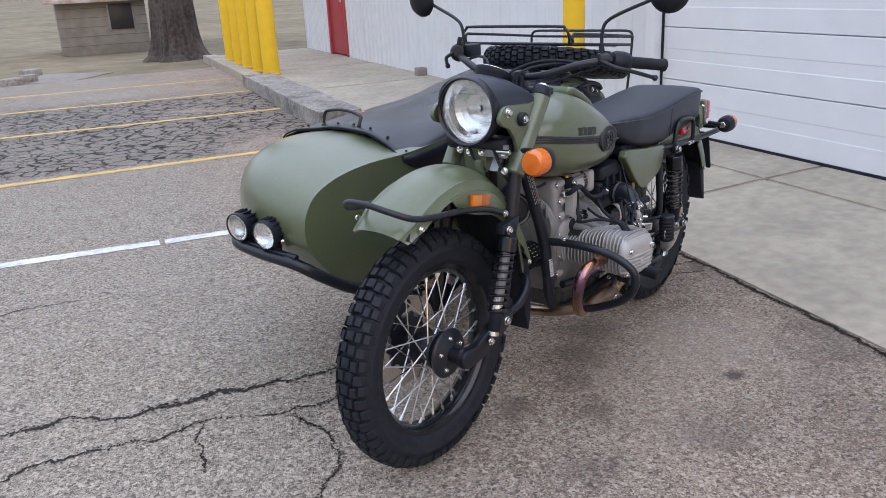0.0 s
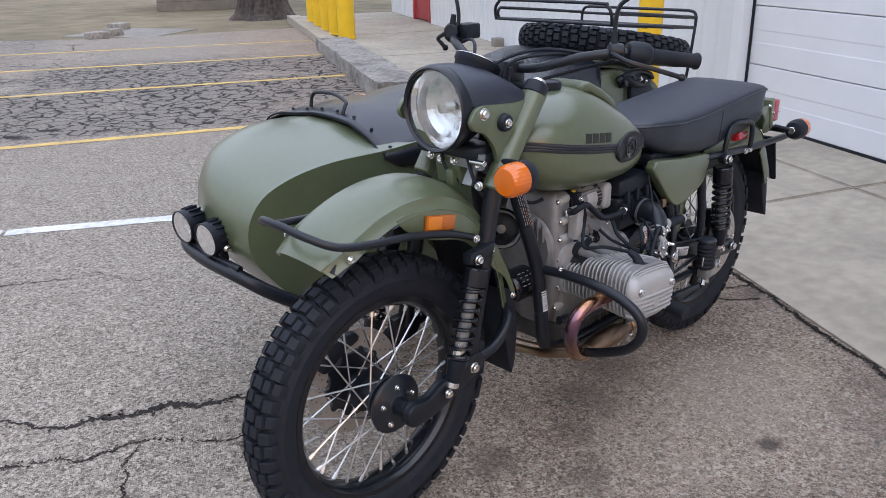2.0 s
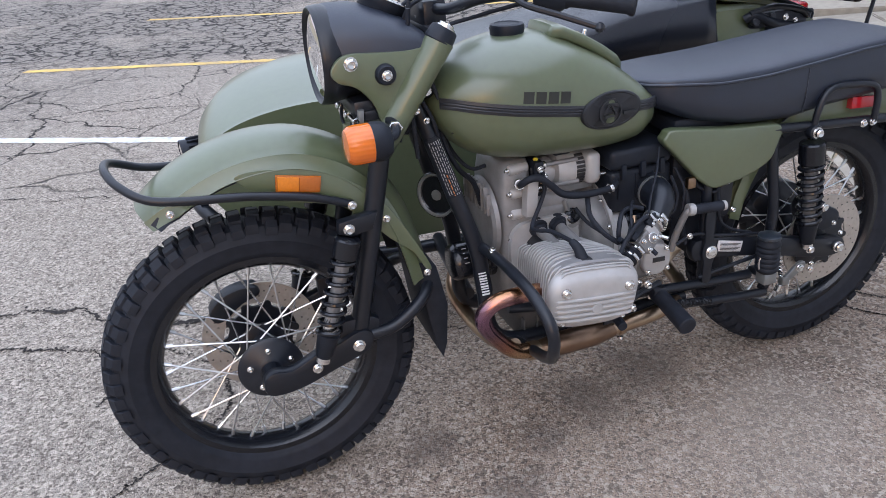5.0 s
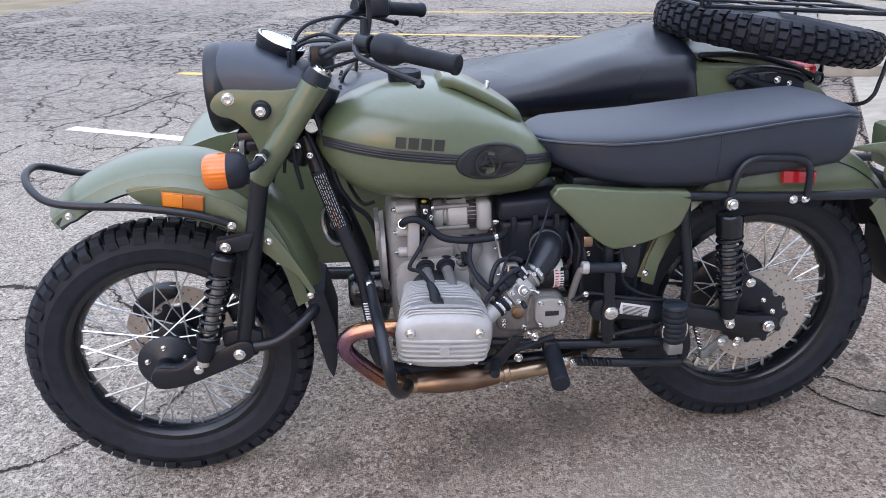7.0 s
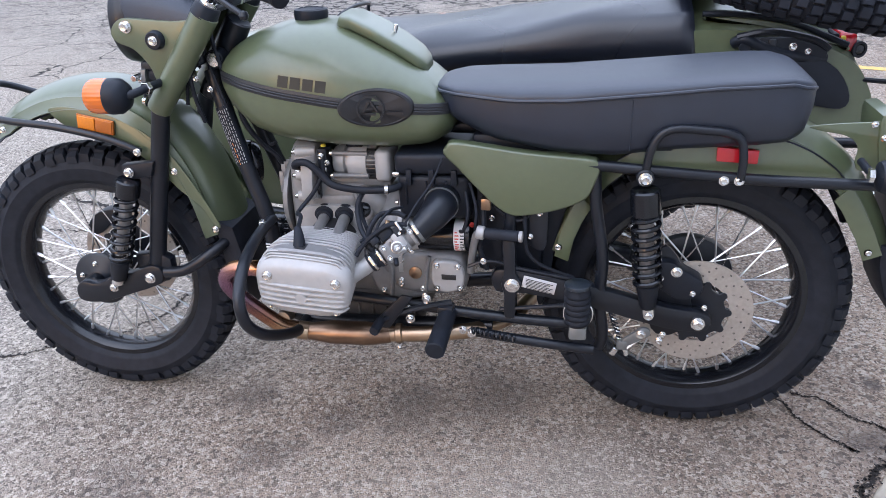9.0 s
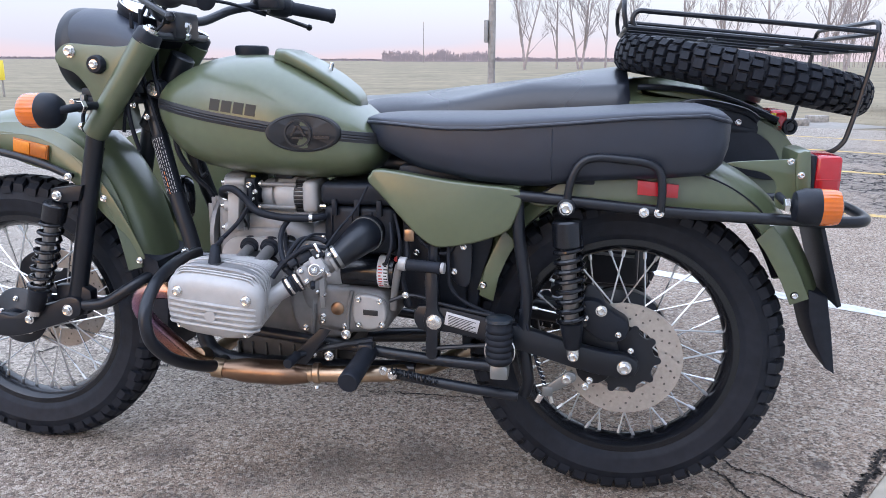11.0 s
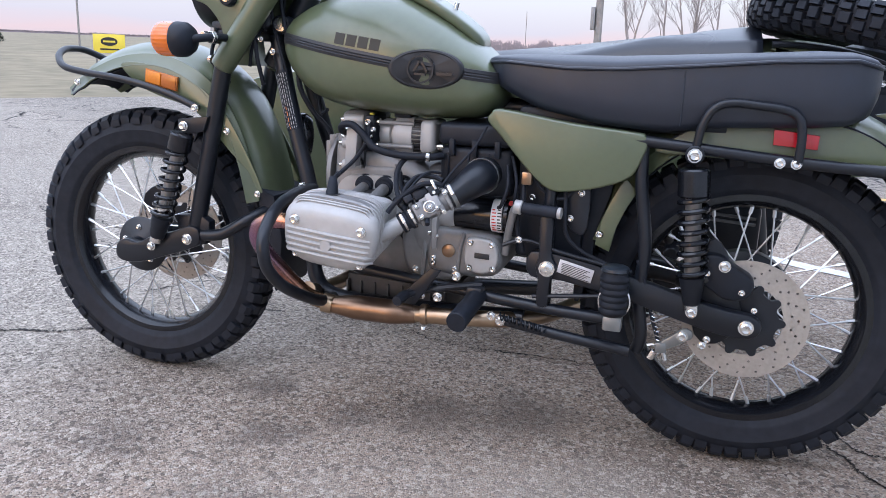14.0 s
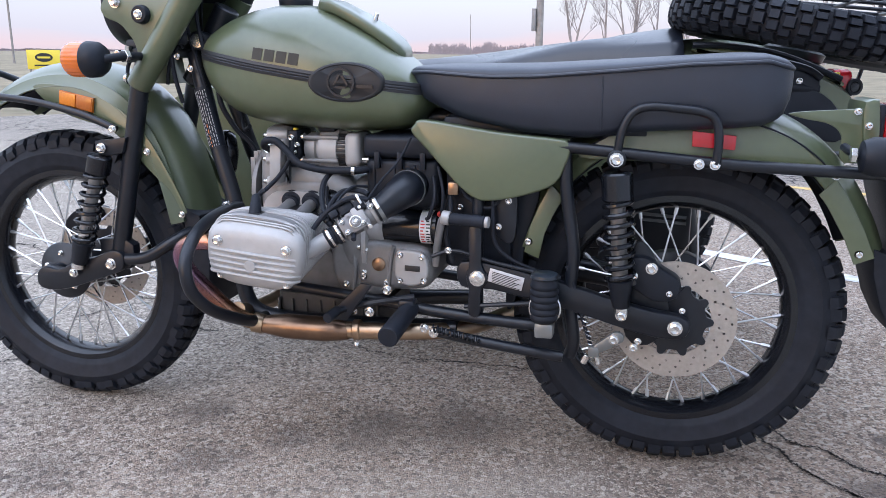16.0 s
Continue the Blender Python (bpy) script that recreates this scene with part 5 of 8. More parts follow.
# -- side cover
o = round_outline([(0.930, 0.728), (0.955, 0.738), (1.10, 0.718), (1.225, 0.707), (1.244, 0.700), (1.250, 0.688), (1.240, 0.655), (1.220, 0.618), (1.165, 0.593), (1.095, 0.578), (1.058, 0.581), (1.015, 0.615), (0.955, 0.680), (0.925, 0.712)], 4)
bp("side_cover", slab_xz(o, -0.150, -0.118, 0.0055, 3), OLIVE, "matte olive side cover below the seat", angle=60)
stem = bp("stem_nut", lathe([(0.026, 0), (0.028, 0.004), (0.028, 0.012), (0.022, 0.016), (0.022, 0.030), (0.018, 0.036), (0.004, 0.038)], axis((0.438, 0, 1.016), (0.45, 0, 0.89)), 24), CHROME, "chrome steering stem nut")
for pts, r in (([(0.375, -0.085, 1.06), (0.372, -0.075, 0.98), (0.385, -0.060, 0.90), (0.415, -0.075, 0.82), (0.43, -0.06, 0.74)], 0.0045),
               ([(0.385, -0.06, 1.07), (0.372, -0.065, 0.97), (0.360, -0.095, 0.90), (0.362, -0.100, 0.83), (0.370, -0.085, 0.76)], 0.0050),
               ([(0.39, 0.03, 1.06), (0.37, -0.02, 0.96), (0.365, -0.06, 0.90), (0.345, -0.085, 0.85), (0.335, -0.085, 0.80)], 0.0040),
               ([(0.36, -0.03, 1.05), (0.345, -0.07, 0.99), (0.350, -0.085, 0.93), (0.375, -0.075, 0.88)], 0.0035)):
    bp("control_cable", tube(pts, r, 8, 6), RUBBER, "black control cable at the steering head")
hb = bp("head_connector", box((0.352, -0.098, 0.888), (0.385, -0.070, 0.920), 0.004), PLASTIC)
for x, y, z in ((0.372, -0.098, 0.862), (0.348, -0.098, 0.905), (0.395, -0.085, 0.835)):
    bolt((x, y, z), r=0.0055, parent=bike, base=BASE)
# plate and fixings under the headlamp
up_ = bp("lamp_underplate", slab_xz([(0.246, 0.848), (0.258, 0.848), (0.262, 0.884), (0.250, 0.884)], -0.112, -0.014, 0.003), PLATE, "zinc plated bracket under the headlamp")
for y, z, r in ((0.016, 0.856, 0.009), (-0.026, 0.858, 0.008), (-0.104, 0.860, 0.007), (-0.104, 0.812, 0.009), (0.05, 0.860, 0.008)):
    bolt((0.248, y, z), (-1, -0.1, 0.1), r, up_, h=0.010)
sub("clamp_bar", rod((0.240, -0.128, 0.868), (0.240, -0.085, 0.868), 0.007, seg=12), CHROME, up_)
sub("clip", slab_xz([(0.236, 0.812), (0.258, 0.850), (0.264, 0.847), (0.243, 0.808)], -0.088, -0.060, 0.001), PLATE, up_)
sub("clip", box((0.236, -0.030, 0.800), (0.262, -0.008, 0.838), 0.003), OLIVE, up_)
bp("lamp_loom", tube([(0.290, -0.02, 0.90), (0.262, -0.050, 0.885), (0.240, -0.085, 0.846), (0.250, -0.100, 0.800), (0.29, -0.10, 0.76)], 0.0045, 8, 6), RUBBER, "black cable under the headlamp")
bp("lamp_loom", tube([(0.300, 0.03, 0.90), (0.255, 0.020, 0.880), (0.238, -0.005, 0.842), (0.262, -0.04, 0.800)], 0.0038, 8, 6), RUBBER, "black cable under the headlamp")

# -- frame tubes
for s in (-1, 1):
    bp("down_tube", tube([(0.385, s * 0.045, 0.870), (0.412, s * 0.060, 0.780), (0.447, s * 0.075, 0.660), (0.487, s * 0.085, 0.530), (0.500, s * 0.090, 0.420), (0.505, s * 0.095, 0.330), (0.54, s * 0.10, 0.285), (0.62, s * 0.105, 0.275), (0.80, s * 0.11, 0.278), (1.02, s * 0.12, 0.29)], 0.0185, 14), BLACK, "black frame down tube")
lab = bp("frame_label", tube([(0.408, -0.062, 0.792), (0.447, -0.0765, 0.660)], 0.0192, 14, smooth_path=False), PLASTIC, "black warning label with fine white print on the down tube")
la, lc = Vector((0.408, -0.062, 0.792)), Vector((0.447, -0.0765, 0.660))
ld = (lc - la).normalized()
ls = ld.cross(Vector((0, -1, 0))).normalized()
rnd = random.Random(21)
for row in range(6):
    ang = radians(-40 + 16 * row)
    off = (ls * math.sin(ang) + Vector((0, -1, 0)) * math.cos(ang)) * 0.0188
    f = 0.04
    while f < 0.95:
        step = rnd.uniform(0.025, 0.08)
        sub("print_bar", rod(la.lerp(lc, f) + off, la.lerp(lc, min(f + step, 0.97)) + off, 0.0009, seg=4), STICKER_ORANGE if row == 3 and f > 0.5 else PRINT, lab, smooth=False)
        f += step + rnd.uniform(0.015, 0.035)
bp("frame_backbone", tube([(0.42, 0, 0.900), (0.52, 0, 0.80), (0.70, 0, 0.745), (0.95, 0, 0.735), (1.20, 0, 0.720)], 0.020, 12), BLACK)
for s in (-1, 1):
    bp("subframe_rail", tube([(0.96, s * 0.10, 0.705), (1.10, s * 0.125, 0.698), (1.256, s * 0.140, 0.690), (1.535, s * 0.140, 0.668), (1.75, s * 0.140, 0.660), (1.87, s * 0.135, 0.658), (1.915, s * 0.10, 0.658), (1.925, s * 0.0, 0.658)], 0.0115, 10), BLACK, "black tubular subframe rail round the tail")
    bp("rear_upright", tube([(1.238, s * 0.132, 0.690), (1.244, s * 0.134, 0.60), (1.262, s * 0.134, 0.480), (1.258, s * 0.132, 0.380), (1.270, s * 0.130, 0.290), (1.262, s * 0.125, 0.252)], 0.0135, 10), BLACK, "black frame upright ahead of the rear wheel")
    bp("lower_rail", tube([(0.545, s * 0.118, 0.372), (0.64, s * 0.130, 0.362), (0.74, s * 0.135, 0.354), (0.86, s * 0.140, 0.344), (0.97, s * 0.142, 0.332), (1.10, s * 0.142, 0.322), (1.20, s * 0.142, 0.318)], 0.0125, 10), BLACK, "black lower frame rail")
    bp("seat_post", tube([(1.065, s * 0.128, 0.66), (1.062, s * 0.130, 0.52), (1.065, s * 0.132, 0.33)], 0.013, 10), BLACK)
bp("grab_handle", tube([(1.338, -0.150, 0.674), (1.345, -0.152, 0.725), (1.362, -0.152, 0.760), (1.392, -0.152, 0.773), (1.440, -0.152, 0.771), (1.490, -0.152, 0.765), (1.515, -0.152, 0.750), (1.523, -0.152, 0.715), (1.522, -0.150, 0.668)], 0.0085, 10), BLACK, "black tubular grab handle beside the seat")
for x in (1.491, 1.520):
    bolt((x, -0.150, 0.667), r=0.008, parent=bike, base=BASE)

# -- rear guard, lamps and plate
rear_guard = mudguard("rear_mudguard", [(1.128, 0.476), (1.141, 0.54), (1.178, 0.625), (1.250, 0.702), (1.35, 0.762), (1.47, 0.787), (1.58, 0.782), (1.665, 0.752), (1.735, 0.704), (1.792, 0.640), (1.836, 0.565), (1.862, 0.505)], 0.100, 0.062)
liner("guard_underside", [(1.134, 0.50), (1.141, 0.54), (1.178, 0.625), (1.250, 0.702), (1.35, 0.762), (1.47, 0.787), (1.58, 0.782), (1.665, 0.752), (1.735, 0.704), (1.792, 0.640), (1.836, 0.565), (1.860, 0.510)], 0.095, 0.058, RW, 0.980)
bp("rear_flap", slab_xz([(1.832, 0.505), (1.872, 0.490), (1.888, 0.41), (1.902, 0.325), (1.884, 0.335), (1.858, 0.385), (1.838, 0.45)], -0.075, 0.075, 0.005), RUBBER, "black rubber mud flap behind the rear wheel")
for x, z in ((1.744, 0.648), (1.800, 0.498), (1.166, 0.487)):
    bolt((x, -0.100, z), r=0.0065, parent=rear_guard)
sub("valance", slab_xz(round_outline([(1.262, 0.668), (1.285, 0.690), (1.34, 0.722), (1.42, 0.746), (1.50, 0.751), (1.58, 0.742), (1.65, 0.718), (1.705, 0.682), (1.735, 0.652), (1.70, 0.652), (1.50, 0.660), (1.35, 0.664)], 3), -0.104, -0.0985, 0.002), OLIVE, rear_guard)
for path in ([(1.128, 0.476), (1.141, 0.54), (1.160, 0.588), (1.185, 0.635)], [(1.770, 0.668), (1.792, 0.640), (1.836, 0.565), (1.862, 0.507)]):
    edges = [[(RW.x + (x - RW.x) * k, RW.z + (z - RW.z) * k) for x, z in path] for k in (0.915, 0.825)]
    sub("side_flange", slab_xz(edges[0] + edges[1][::-1], -0.1020, -0.0975, 0.0015), OLIVE, rear_guard)
# thin dark tube draws the shadow of the seam above the valance
sub("seam_shade", tube([(1.285, -0.1045, 0.692), (1.34, -0.1045, 0.724), (1.42, -0.1045, 0.748), (1.50, -0.1045, 0.753), (1.58, -0.1045, 0.744), (1.65, -0.1045, 0.720), (1.705, -0.1045, 0.684), (1.73, -0.1045, 0.658)], 0.0019, 6), RUBBER, rear_guard, "thin dark line for the shadow in the guard seam")
bp("rear_reflector", slab_xz([(1.477, 0.727), (1.558, 0.719), (1.557, 0.692), (1.478, 0.697)], -0.121, -0.102, 0.002), RED, "red side reflector on the tail")
bp("plate_holder", slab_xz([(1.835, 0.640), (1.843, 0.645), (1.892, 0.480), (1.884, 0.476)], -0.10, 0.10, 0.002), PLASTIC, "black number plate holder seen from the side")
tl = bp("tail_lamp_bracket", slab_xz(round_outline([(1.650, 0.762), (1.70, 0.768), (1.77, 0.772), (1.793, 0.772), (1.800, 0.740), (1.800, 0.680), (1.758, 0.672), (1.746, 0.690), (1.748, 0.716), (1.738, 0.734), (1.715, 0.746), (1.68, 0.752)], 3), -0.092, -0.086, 0.002), OLIVE, "olive sheet metal tail lamp bracket")
sub("bracket_back", slab_xz(round_outline([(1.778, 0.774), (1.786, 0.788), (1.800, 0.790), (1.806, 0.780), (1.812, 0.690), (1.788, 0.690)], 2), -0.097, 0.03, 0.005), OLIVE, tl)
bolt((1.790, -0.097, 0.742), r=0.0055, parent=tl)
bolt((1.770, -0.092, 0.768), r=0.0055, parent=tl)
lampr = bp("tail_lamp", box((1.805, -0.090, 0.704), (1.820, 0.020, 0.782), 0.006), PLASTIC, "square red tail lamp")
sub("lens", box((1.818, -0.090, 0.700), (1.868, 0.020, 0.780), 0.009, segs=3), RED, lampr, "red lens")
sub("lens_ridge", box((1.8195, -0.0925, 0.732), (1.866, -0.088, 0.735), 0.001), RED, lampr)
for s in (-1,):
    yc = -0.045 + s * 0.145
    ind = bp("rear_indicator", lathe([(0.010, -0.048), (0.028, -0.042), (0.0345, -0.026), (0.035, 0.0)], axis((1.803, yc, 0.695), (1, 0, 0)), 28), PLASTIC, "rear indicator with black housing")
    sub("lens", fluted([(0.034, -0.002), (0.034, 0.022), (0.031, 0.034), (0.020, 0.039), (0.002, 0.040)], axis((1.803, yc, 0.695), (1, 0, 0))), ORANGE, ind, "ribbed amber lens")
    sub("stalk", tube([(1.760, yc, 0.697), (1.748, yc - s * 0.01, 0.700), (1.745, yc - s * 0.06, 0.705)], 0.008, 10), PLASTIC, ind)
    sub("nut", rod((1.752, yc, 0.698), (1.742, yc, 0.698), 0.014, seg=6), CHROME, ind)

# -- rear suspension and brake
for s in (-1, 1):
    A, C = Vector((1.338, s * 0.152, 0.672)), Vector((1.364, s * 0.155, 0.360))
    ax = (C - A).normalized()
    shock = bp("rear_shock", rod(A + ax * 0.026, A + ax * 0.082, 0.031, seg=24), GLOSS, "black coil-over rear shock absorber")
    side = ax.cross(Vector((0, 1, 0))).normalized()
    oth = ax.cross(side)
    sub("damper_rod", rod(A + ax * 0.06, C, 0.013, 0.015, 14), CHROME, shock)
    sub("damper_body", rod(A + ax * 0.08, A + ax * 0.25, 0.0155, seg=16), ALU_DARK if s < 0 else BLACK, shock)
    coil = [A + ax * (0.082 + 0.166 * k / 120) + side * 0.0265 * math.cos(2 * math.pi * 8 * k / 120) + oth * 0.0265 * math.sin(2 * math.pi * 8 * k / 120) for k in range(121)]
    sub("spring", tube(coil, 0.0056, 8, smooth_path=False), GLOSS, shock)
    sub("lower_cup", rod(A + ax * 0.240, A + ax * 0.300, 0.025, 0.017, 18), PLASTIC, shock)
    sub("shock_eye", rod(A + Vector((0, 0.012, 0)), A + Vector((0, -0.012, 0)), 0.018, seg=18), BLACK, shock)
    bolt(A + Vector((0, s * 0.010, 0)), (0, s, 0), 0.011, shock, h=0.016)
    bolt(C + Vector((0, s * 0.008, 0)), (0, s, 0), 0.009, shock, h=0.012)
    arm = bp("swing_arm", slab_xz(round_outline([(1.03, 0.445), (1.03, 0.392), (1.10, 0.388), (1.25, 0.358), (1.40, 0.318), (1.48, 0.312), (1.50, 0.338), (1.48, 0.360), (1.40, 0.372), (1.25, 0.412), (1.12, 0.440)], 3), s * 0.118, s * 0.146, 0.006), BLACK, "black swing arm")
    bolt((1.067, s * 0.146, 0.418), (0, s, 0), 0.011, arm, h=0.012)
    sub("axle_end", rod((1.47, s * 0.09, 0.338), (1.47, s * 0.150, 0.338), 0.019, 0.015, 18), BLACK, arm)
    bolt((1.47, s * 0.150, 0.338), (0, s, 0), 0.012, arm, "axle_nut", h=0.014)
drive = bp("final_drive", lathe([(0.030, 0.060), (0.085, 0.064), (0.105, 0.075), (0.108, 0.095), (0.098, 0.118), (0.070, 0.136), (0.030, 0.145), (0.001, 0.146)], axis((1.47, 0, 0.338), (0, 1, 0)), 40), BLACK, "black final drive casting on the rear hub")
sub("drive_shaft", rod((1.38, 0.105, 0.365), (1.06, 0.105, 0.400), 0.026, seg=18), BLACK, drive)
sub("pinion_nose", rod((1.40, 0.105, 0.362), (1.33, 0.105, 0.372), 0.042, 0.032, 20), BLACK, drive)
bp("wheel_liner", slab_xz(round_outline([(1.140, 0.640), (1.185, 0.600), (1.160, 0.50), (1.150, 0.42), (1.135, 0.34), (1.118, 0.345), (1.122, 0.50), (1.128, 0.60)], 3), -0.085, 0.100, 0.003), PLASTIC, "black plastic liner ahead of the rear wheel")
plate = bp("arm_label", slab_xz([(1.094, 0.437), (1.166, 0.420), (1.160, 0.392), (1.088, 0.409)], -0.1505, -0.147, 0.0008), mat("silver_label", (0.62, 0.62, 0.63), 0.35, metal=0.1), "silver rating label with fine dark print on the swing arm")
for k in range(7):
    z0 = 0.4305 - k * 0.0035
    cut = 0.006 * (k % 3)
    sub("print_bar", slab_xz([(1.098, z0), (1.158 - cut, z0 - 0.0142 + cut * 0.236), (1.1577 - cut, z0 - 0.0156 + cut * 0.236), (1.0977, z0 - 0.0014)], -0.1512, -0.1507, 0), DARK, plate)
cal = bp("brake_caliper", slab_xz(round_outline([(1.375, 0.470), (1.410, 0.475), (1.442, 0.452), (1.475, 0.430), (1.470, 0.395), (1.43, 0.385), (1.40, 0.40), (1.372, 0.425)], 3), -0.138, -0.075, 0.008), PLASTIC, "black brake caliper on the rear disc")
sub("caliper_plate", slab_xz(round_outline([(1.385, 0.500), (1.420, 0.480), (1.45, 0.40), (1.46, 0.33), (1.42, 0.285), (1.375, 0.300), (1.36, 0.40)], 3), -0.116, -0.104, 0.003), BLACK, cal)
for x, z, r in ((1.418, 0.455, 0.0095), (1.385, 0.438, 0.006), (1.40, 0.300, 0.006), (1.455, 0.405, 0.005), (1.482, 0.372, 0.005)):
    bolt((x, -0.139, z), r=r, parent=cal)
sub("lever_arm", slab_xz(round_outline([(1.310, 0.283), (1.316, 0.272), (1.330, 0.274), (1.362, 0.294), (1.372, 0.302), (1.370, 0.316), (1.354, 0.320), (1.336, 0.306)], 3), -0.152, -0.142, 0.003), PLATE, cal)
bolt((1.352, -0.152, 0.304), r=0.009, parent=cal)
bolt((1.392, -0.146, 0.288), r=0.007, parent=cal)
sub("cable_spring", tube([(1.288 + 0.0004 * k + 0.006 * math.cos(k * 0.9), -0.140 + 0.006 * math.sin(k * 0.9), 0.352 - 0.0014 * k) for k in range(50)], 0.0015, 5, smooth_path=False), CHROME, cal)
sub("adjuster", box((1.302, -0.154, 0.262), (1.324, -0.136, 0.284), 0.003), PLATE, cal)
sub("adjuster_nut", rod((1.300, -0.146, 0.264), (1.292, -0.146, 0.246), 0.008, seg=8), CHROME, cal)
sub("adjuster_nut", rod((1.318, -0.146, 0.264), (1.324, -0.146, 0.246), 0.006, seg=8), CHROME, cal)
sub("cable", tube([(1.306, -0.140, 0.285), (1.290, -0.140, 0.330), (1.270, -0.142, 0.400), (1.250, -0.140, 0.450)], 0.004, 8), RUBBER, cal)
bp("front_caliper", slab_xz(round_outline([(-0.105, 0.425), (-0.075, 0.458), (-0.035, 0.472), (0.005, 0.470), (0.012, 0.448), (-0.03, 0.432), (-0.07, 0.402), (-0.095, 0.398)], 3), 0.070, 0.118, 0.006), PLASTIC, "black front brake caliper")

# -- engine: boxer twin with near cylinder, gearbox, alternator, air box
def casting(levels, k=0.42, seg=36):
    """A rounded casting from sections (z, x0, x1, half width)."""
    bm = bmesh.new()
    rings = []
    for z, x0, x1, hw in levels:
        cx, rx = (x0 + x1) / 2, (x1 - x0) / 2
        rings.append([Vector((cx + rx * math.copysign(abs(math.cos(a)) ** k, math.cos(a)), hw * math.copysign(abs(math.sin(a)) ** k, math.sin(a)), z)) for a in (2 * math.pi * q / seg for q in range(seg))])
    loft(bm, rings)
    return bm


eng = bp("crankcase", slab_xz(round_outline([(0.596, 0.645), (0.650, 0.630), (0.700, 0.618), (0.745, 0.602), (0.785, 0.575), (0.802, 0.535), (0.806, 0.47), (0.80, 0.37), (0.77, 0.328), (0.63, 0.320), (0.585, 0.36), (0.580, 0.60)], 4), -0.089, 0.089, 0.028, 5), ALU_DARK, "grey cast aluminium crankcase", angle=60)
sub("timing_cover", casting(((0.325, 0.572, 0.612, 0.045), (0.345, 0.562, 0.616, 0.063), (0.40, 0.552, 0.620, 0.080), (0.48, 0.547, 0.622, 0.090), (0.58, 0.547, 0.626, 0.092), (0.65, 0.550, 0.630, 0.090), (0.690, 0.556, 0.632, 0.084), (0.706, 0.563, 0.628, 0.078), (0.713, 0.574, 0.618, 0.068))), ALU_DARK, eng, "tall cast timing cover with bolt bosses", angle=60)
for z in (0.692, 0.640, 0.590, 0.530, 0.455, 0.390):
    h = 0.085 if 0.42 < z < 0.66 else 0.075
    part("bolt_boss", lathe([(0.0125, -0.012), (0.012, 0.030), (0.0095, 0.034), (0.001, 0.0345)], axis((0.606, -h, z), (-1, -0.20, 0)), 16), ALU, eng)
    bolt((0.572, -h - 0.007, z), (-1, -0.20, 0), 0.0052, eng)
part("cover_seam", tube([(0.628, -0.083, 0.690), (0.628, -0.090, 0.62), (0.624, -0.0905, 0.50), (0.618, -0.080, 0.40)], 0.0024, 6), DARKGREY, eng)
part("front_bulge", lathe([(0.098, 0.0), (0.096, 0.010), (0.086, 0.016), (0.082, 0.014), (0.050, 0.018), (0.001, 0.020)], axis((0.545, 0.0, 0.560), (-1, 0, 0)), 40), ALU_DARK, eng)
for k in range(9):
    part("front_rib", box((0.523, -0.070 + k * 0.0175 - 0.002, 0.590), (0.534, -0.070 + k * 0.0175 + 0.002, 0.640 if k in (0, 8) else 0.652), 0.0012), ALU_DARK, eng)
part("sump", casting(((0.258, 0.60, 0.82, 0.075), (0.266, 0.585, 0.845, 0.092), (0.30, 0.578, 0.86, 0.100), (0.335, 0.580, 0.86, 0.100)), 0.3), SUMP_GREY, eng, "finned sump")
for k in range(8):
    part("sump_fin", box((0.590 + k * 0.034, -0.105, 0.262), (0.595 + k * 0.034, 0.105, 0.322), 0.002), SUMP_GREY, eng)
part("breather_plate", slab_xz([(0.5985, 0.676), (0.6255, 0.675), (0.6195, 0.592), (0.5935, 0.593)], -0.128, -0.098, 0.003), ALU, eng)
part("tappet_block", box((0.588, -0.094, 0.505), (0.710, -0.040, 0.596), 0.014, segs=3), ALU_DARK, eng)
part("round_pad", lathe([(0.044, -0.03), (0.038, 0.0), (0.036, 0.010), (0.031, 0.013), (0.001, 0.013)], axis((0.705, -0.045, 0.612), (0, -0.25, 1)), 28), ALU_DARK, eng)
part("filler_neck", lathe([(0.034, -0.02), (0.028, 0.0), (0.024, 0.012), (0.021, 0.014)], axis((0.722, -0.082, 0.548), (0.05, -0.75, 0.65)), 22), ALU_DARK, eng)
part("filler_plug", lathe([(0.019, 0.0), (0.019, 0.010), (0.015, 0.013), (0.001, 0.013)], axis((0.722, -0.091, 0.557), (0.05, -0.75, 0.65)), 20), GLOSS, eng)
part("filler_grip", box((0.7195, -0.108, 0.556), (0.7245, -0.098, 0.578), 0.002), GLOSS, eng)
part("cylinder_base", casting(((0.0, -0.088, 0.088, 0.074), (0.020, -0.086, 0.086, 0.072)), 0.6), ALU, eng).matrix_basis = Matrix.Translation((0.650, -0.084, 0.500)) @ Matrix.Rotation(radians(90), 4, "X")
part("bell_housing", lathe([(0.085, -0.010), (0.122, 0.005), (0.134, 0.025), (0.136, 0.045), (0.128, 0.060), (0.10, 0.068)], axis((0.752, 0.0, 0.470), (1, 0, 0)), 44), ALU_DARK, eng)
part("case_flange", lathe([(0.12, 0.0), (0.140, 0.002), (0.140, 0.012), (0.12, 0.014)], axis((0.806, 0.0, 0.470), (1, 0, 0)), 44), ALU, eng)
for k in range(7):
    a = radians(100 + 28 * k)
    bolt((0.805, 0.134 * math.cos(a), 0.470 + 0.134 * math.sin(a)), (-1, 0, 0), 0.005, eng)
part("cast_ridge", tube([(0.705, -0.088, 0.600), (0.735, -0.092, 0.520), (0.760, -0.092, 0.46), (0.765, -0.090, 0.40)], 0.006, 8), ALU_DARK, eng)
for x, z in ((0.755, 0.415), (0.775, 0.375), (0.63, 0.345), (0.70, 0.335), (0.77, 0.345)):
    bolt((x, -0.088, z), r=0.0058, parent=eng)
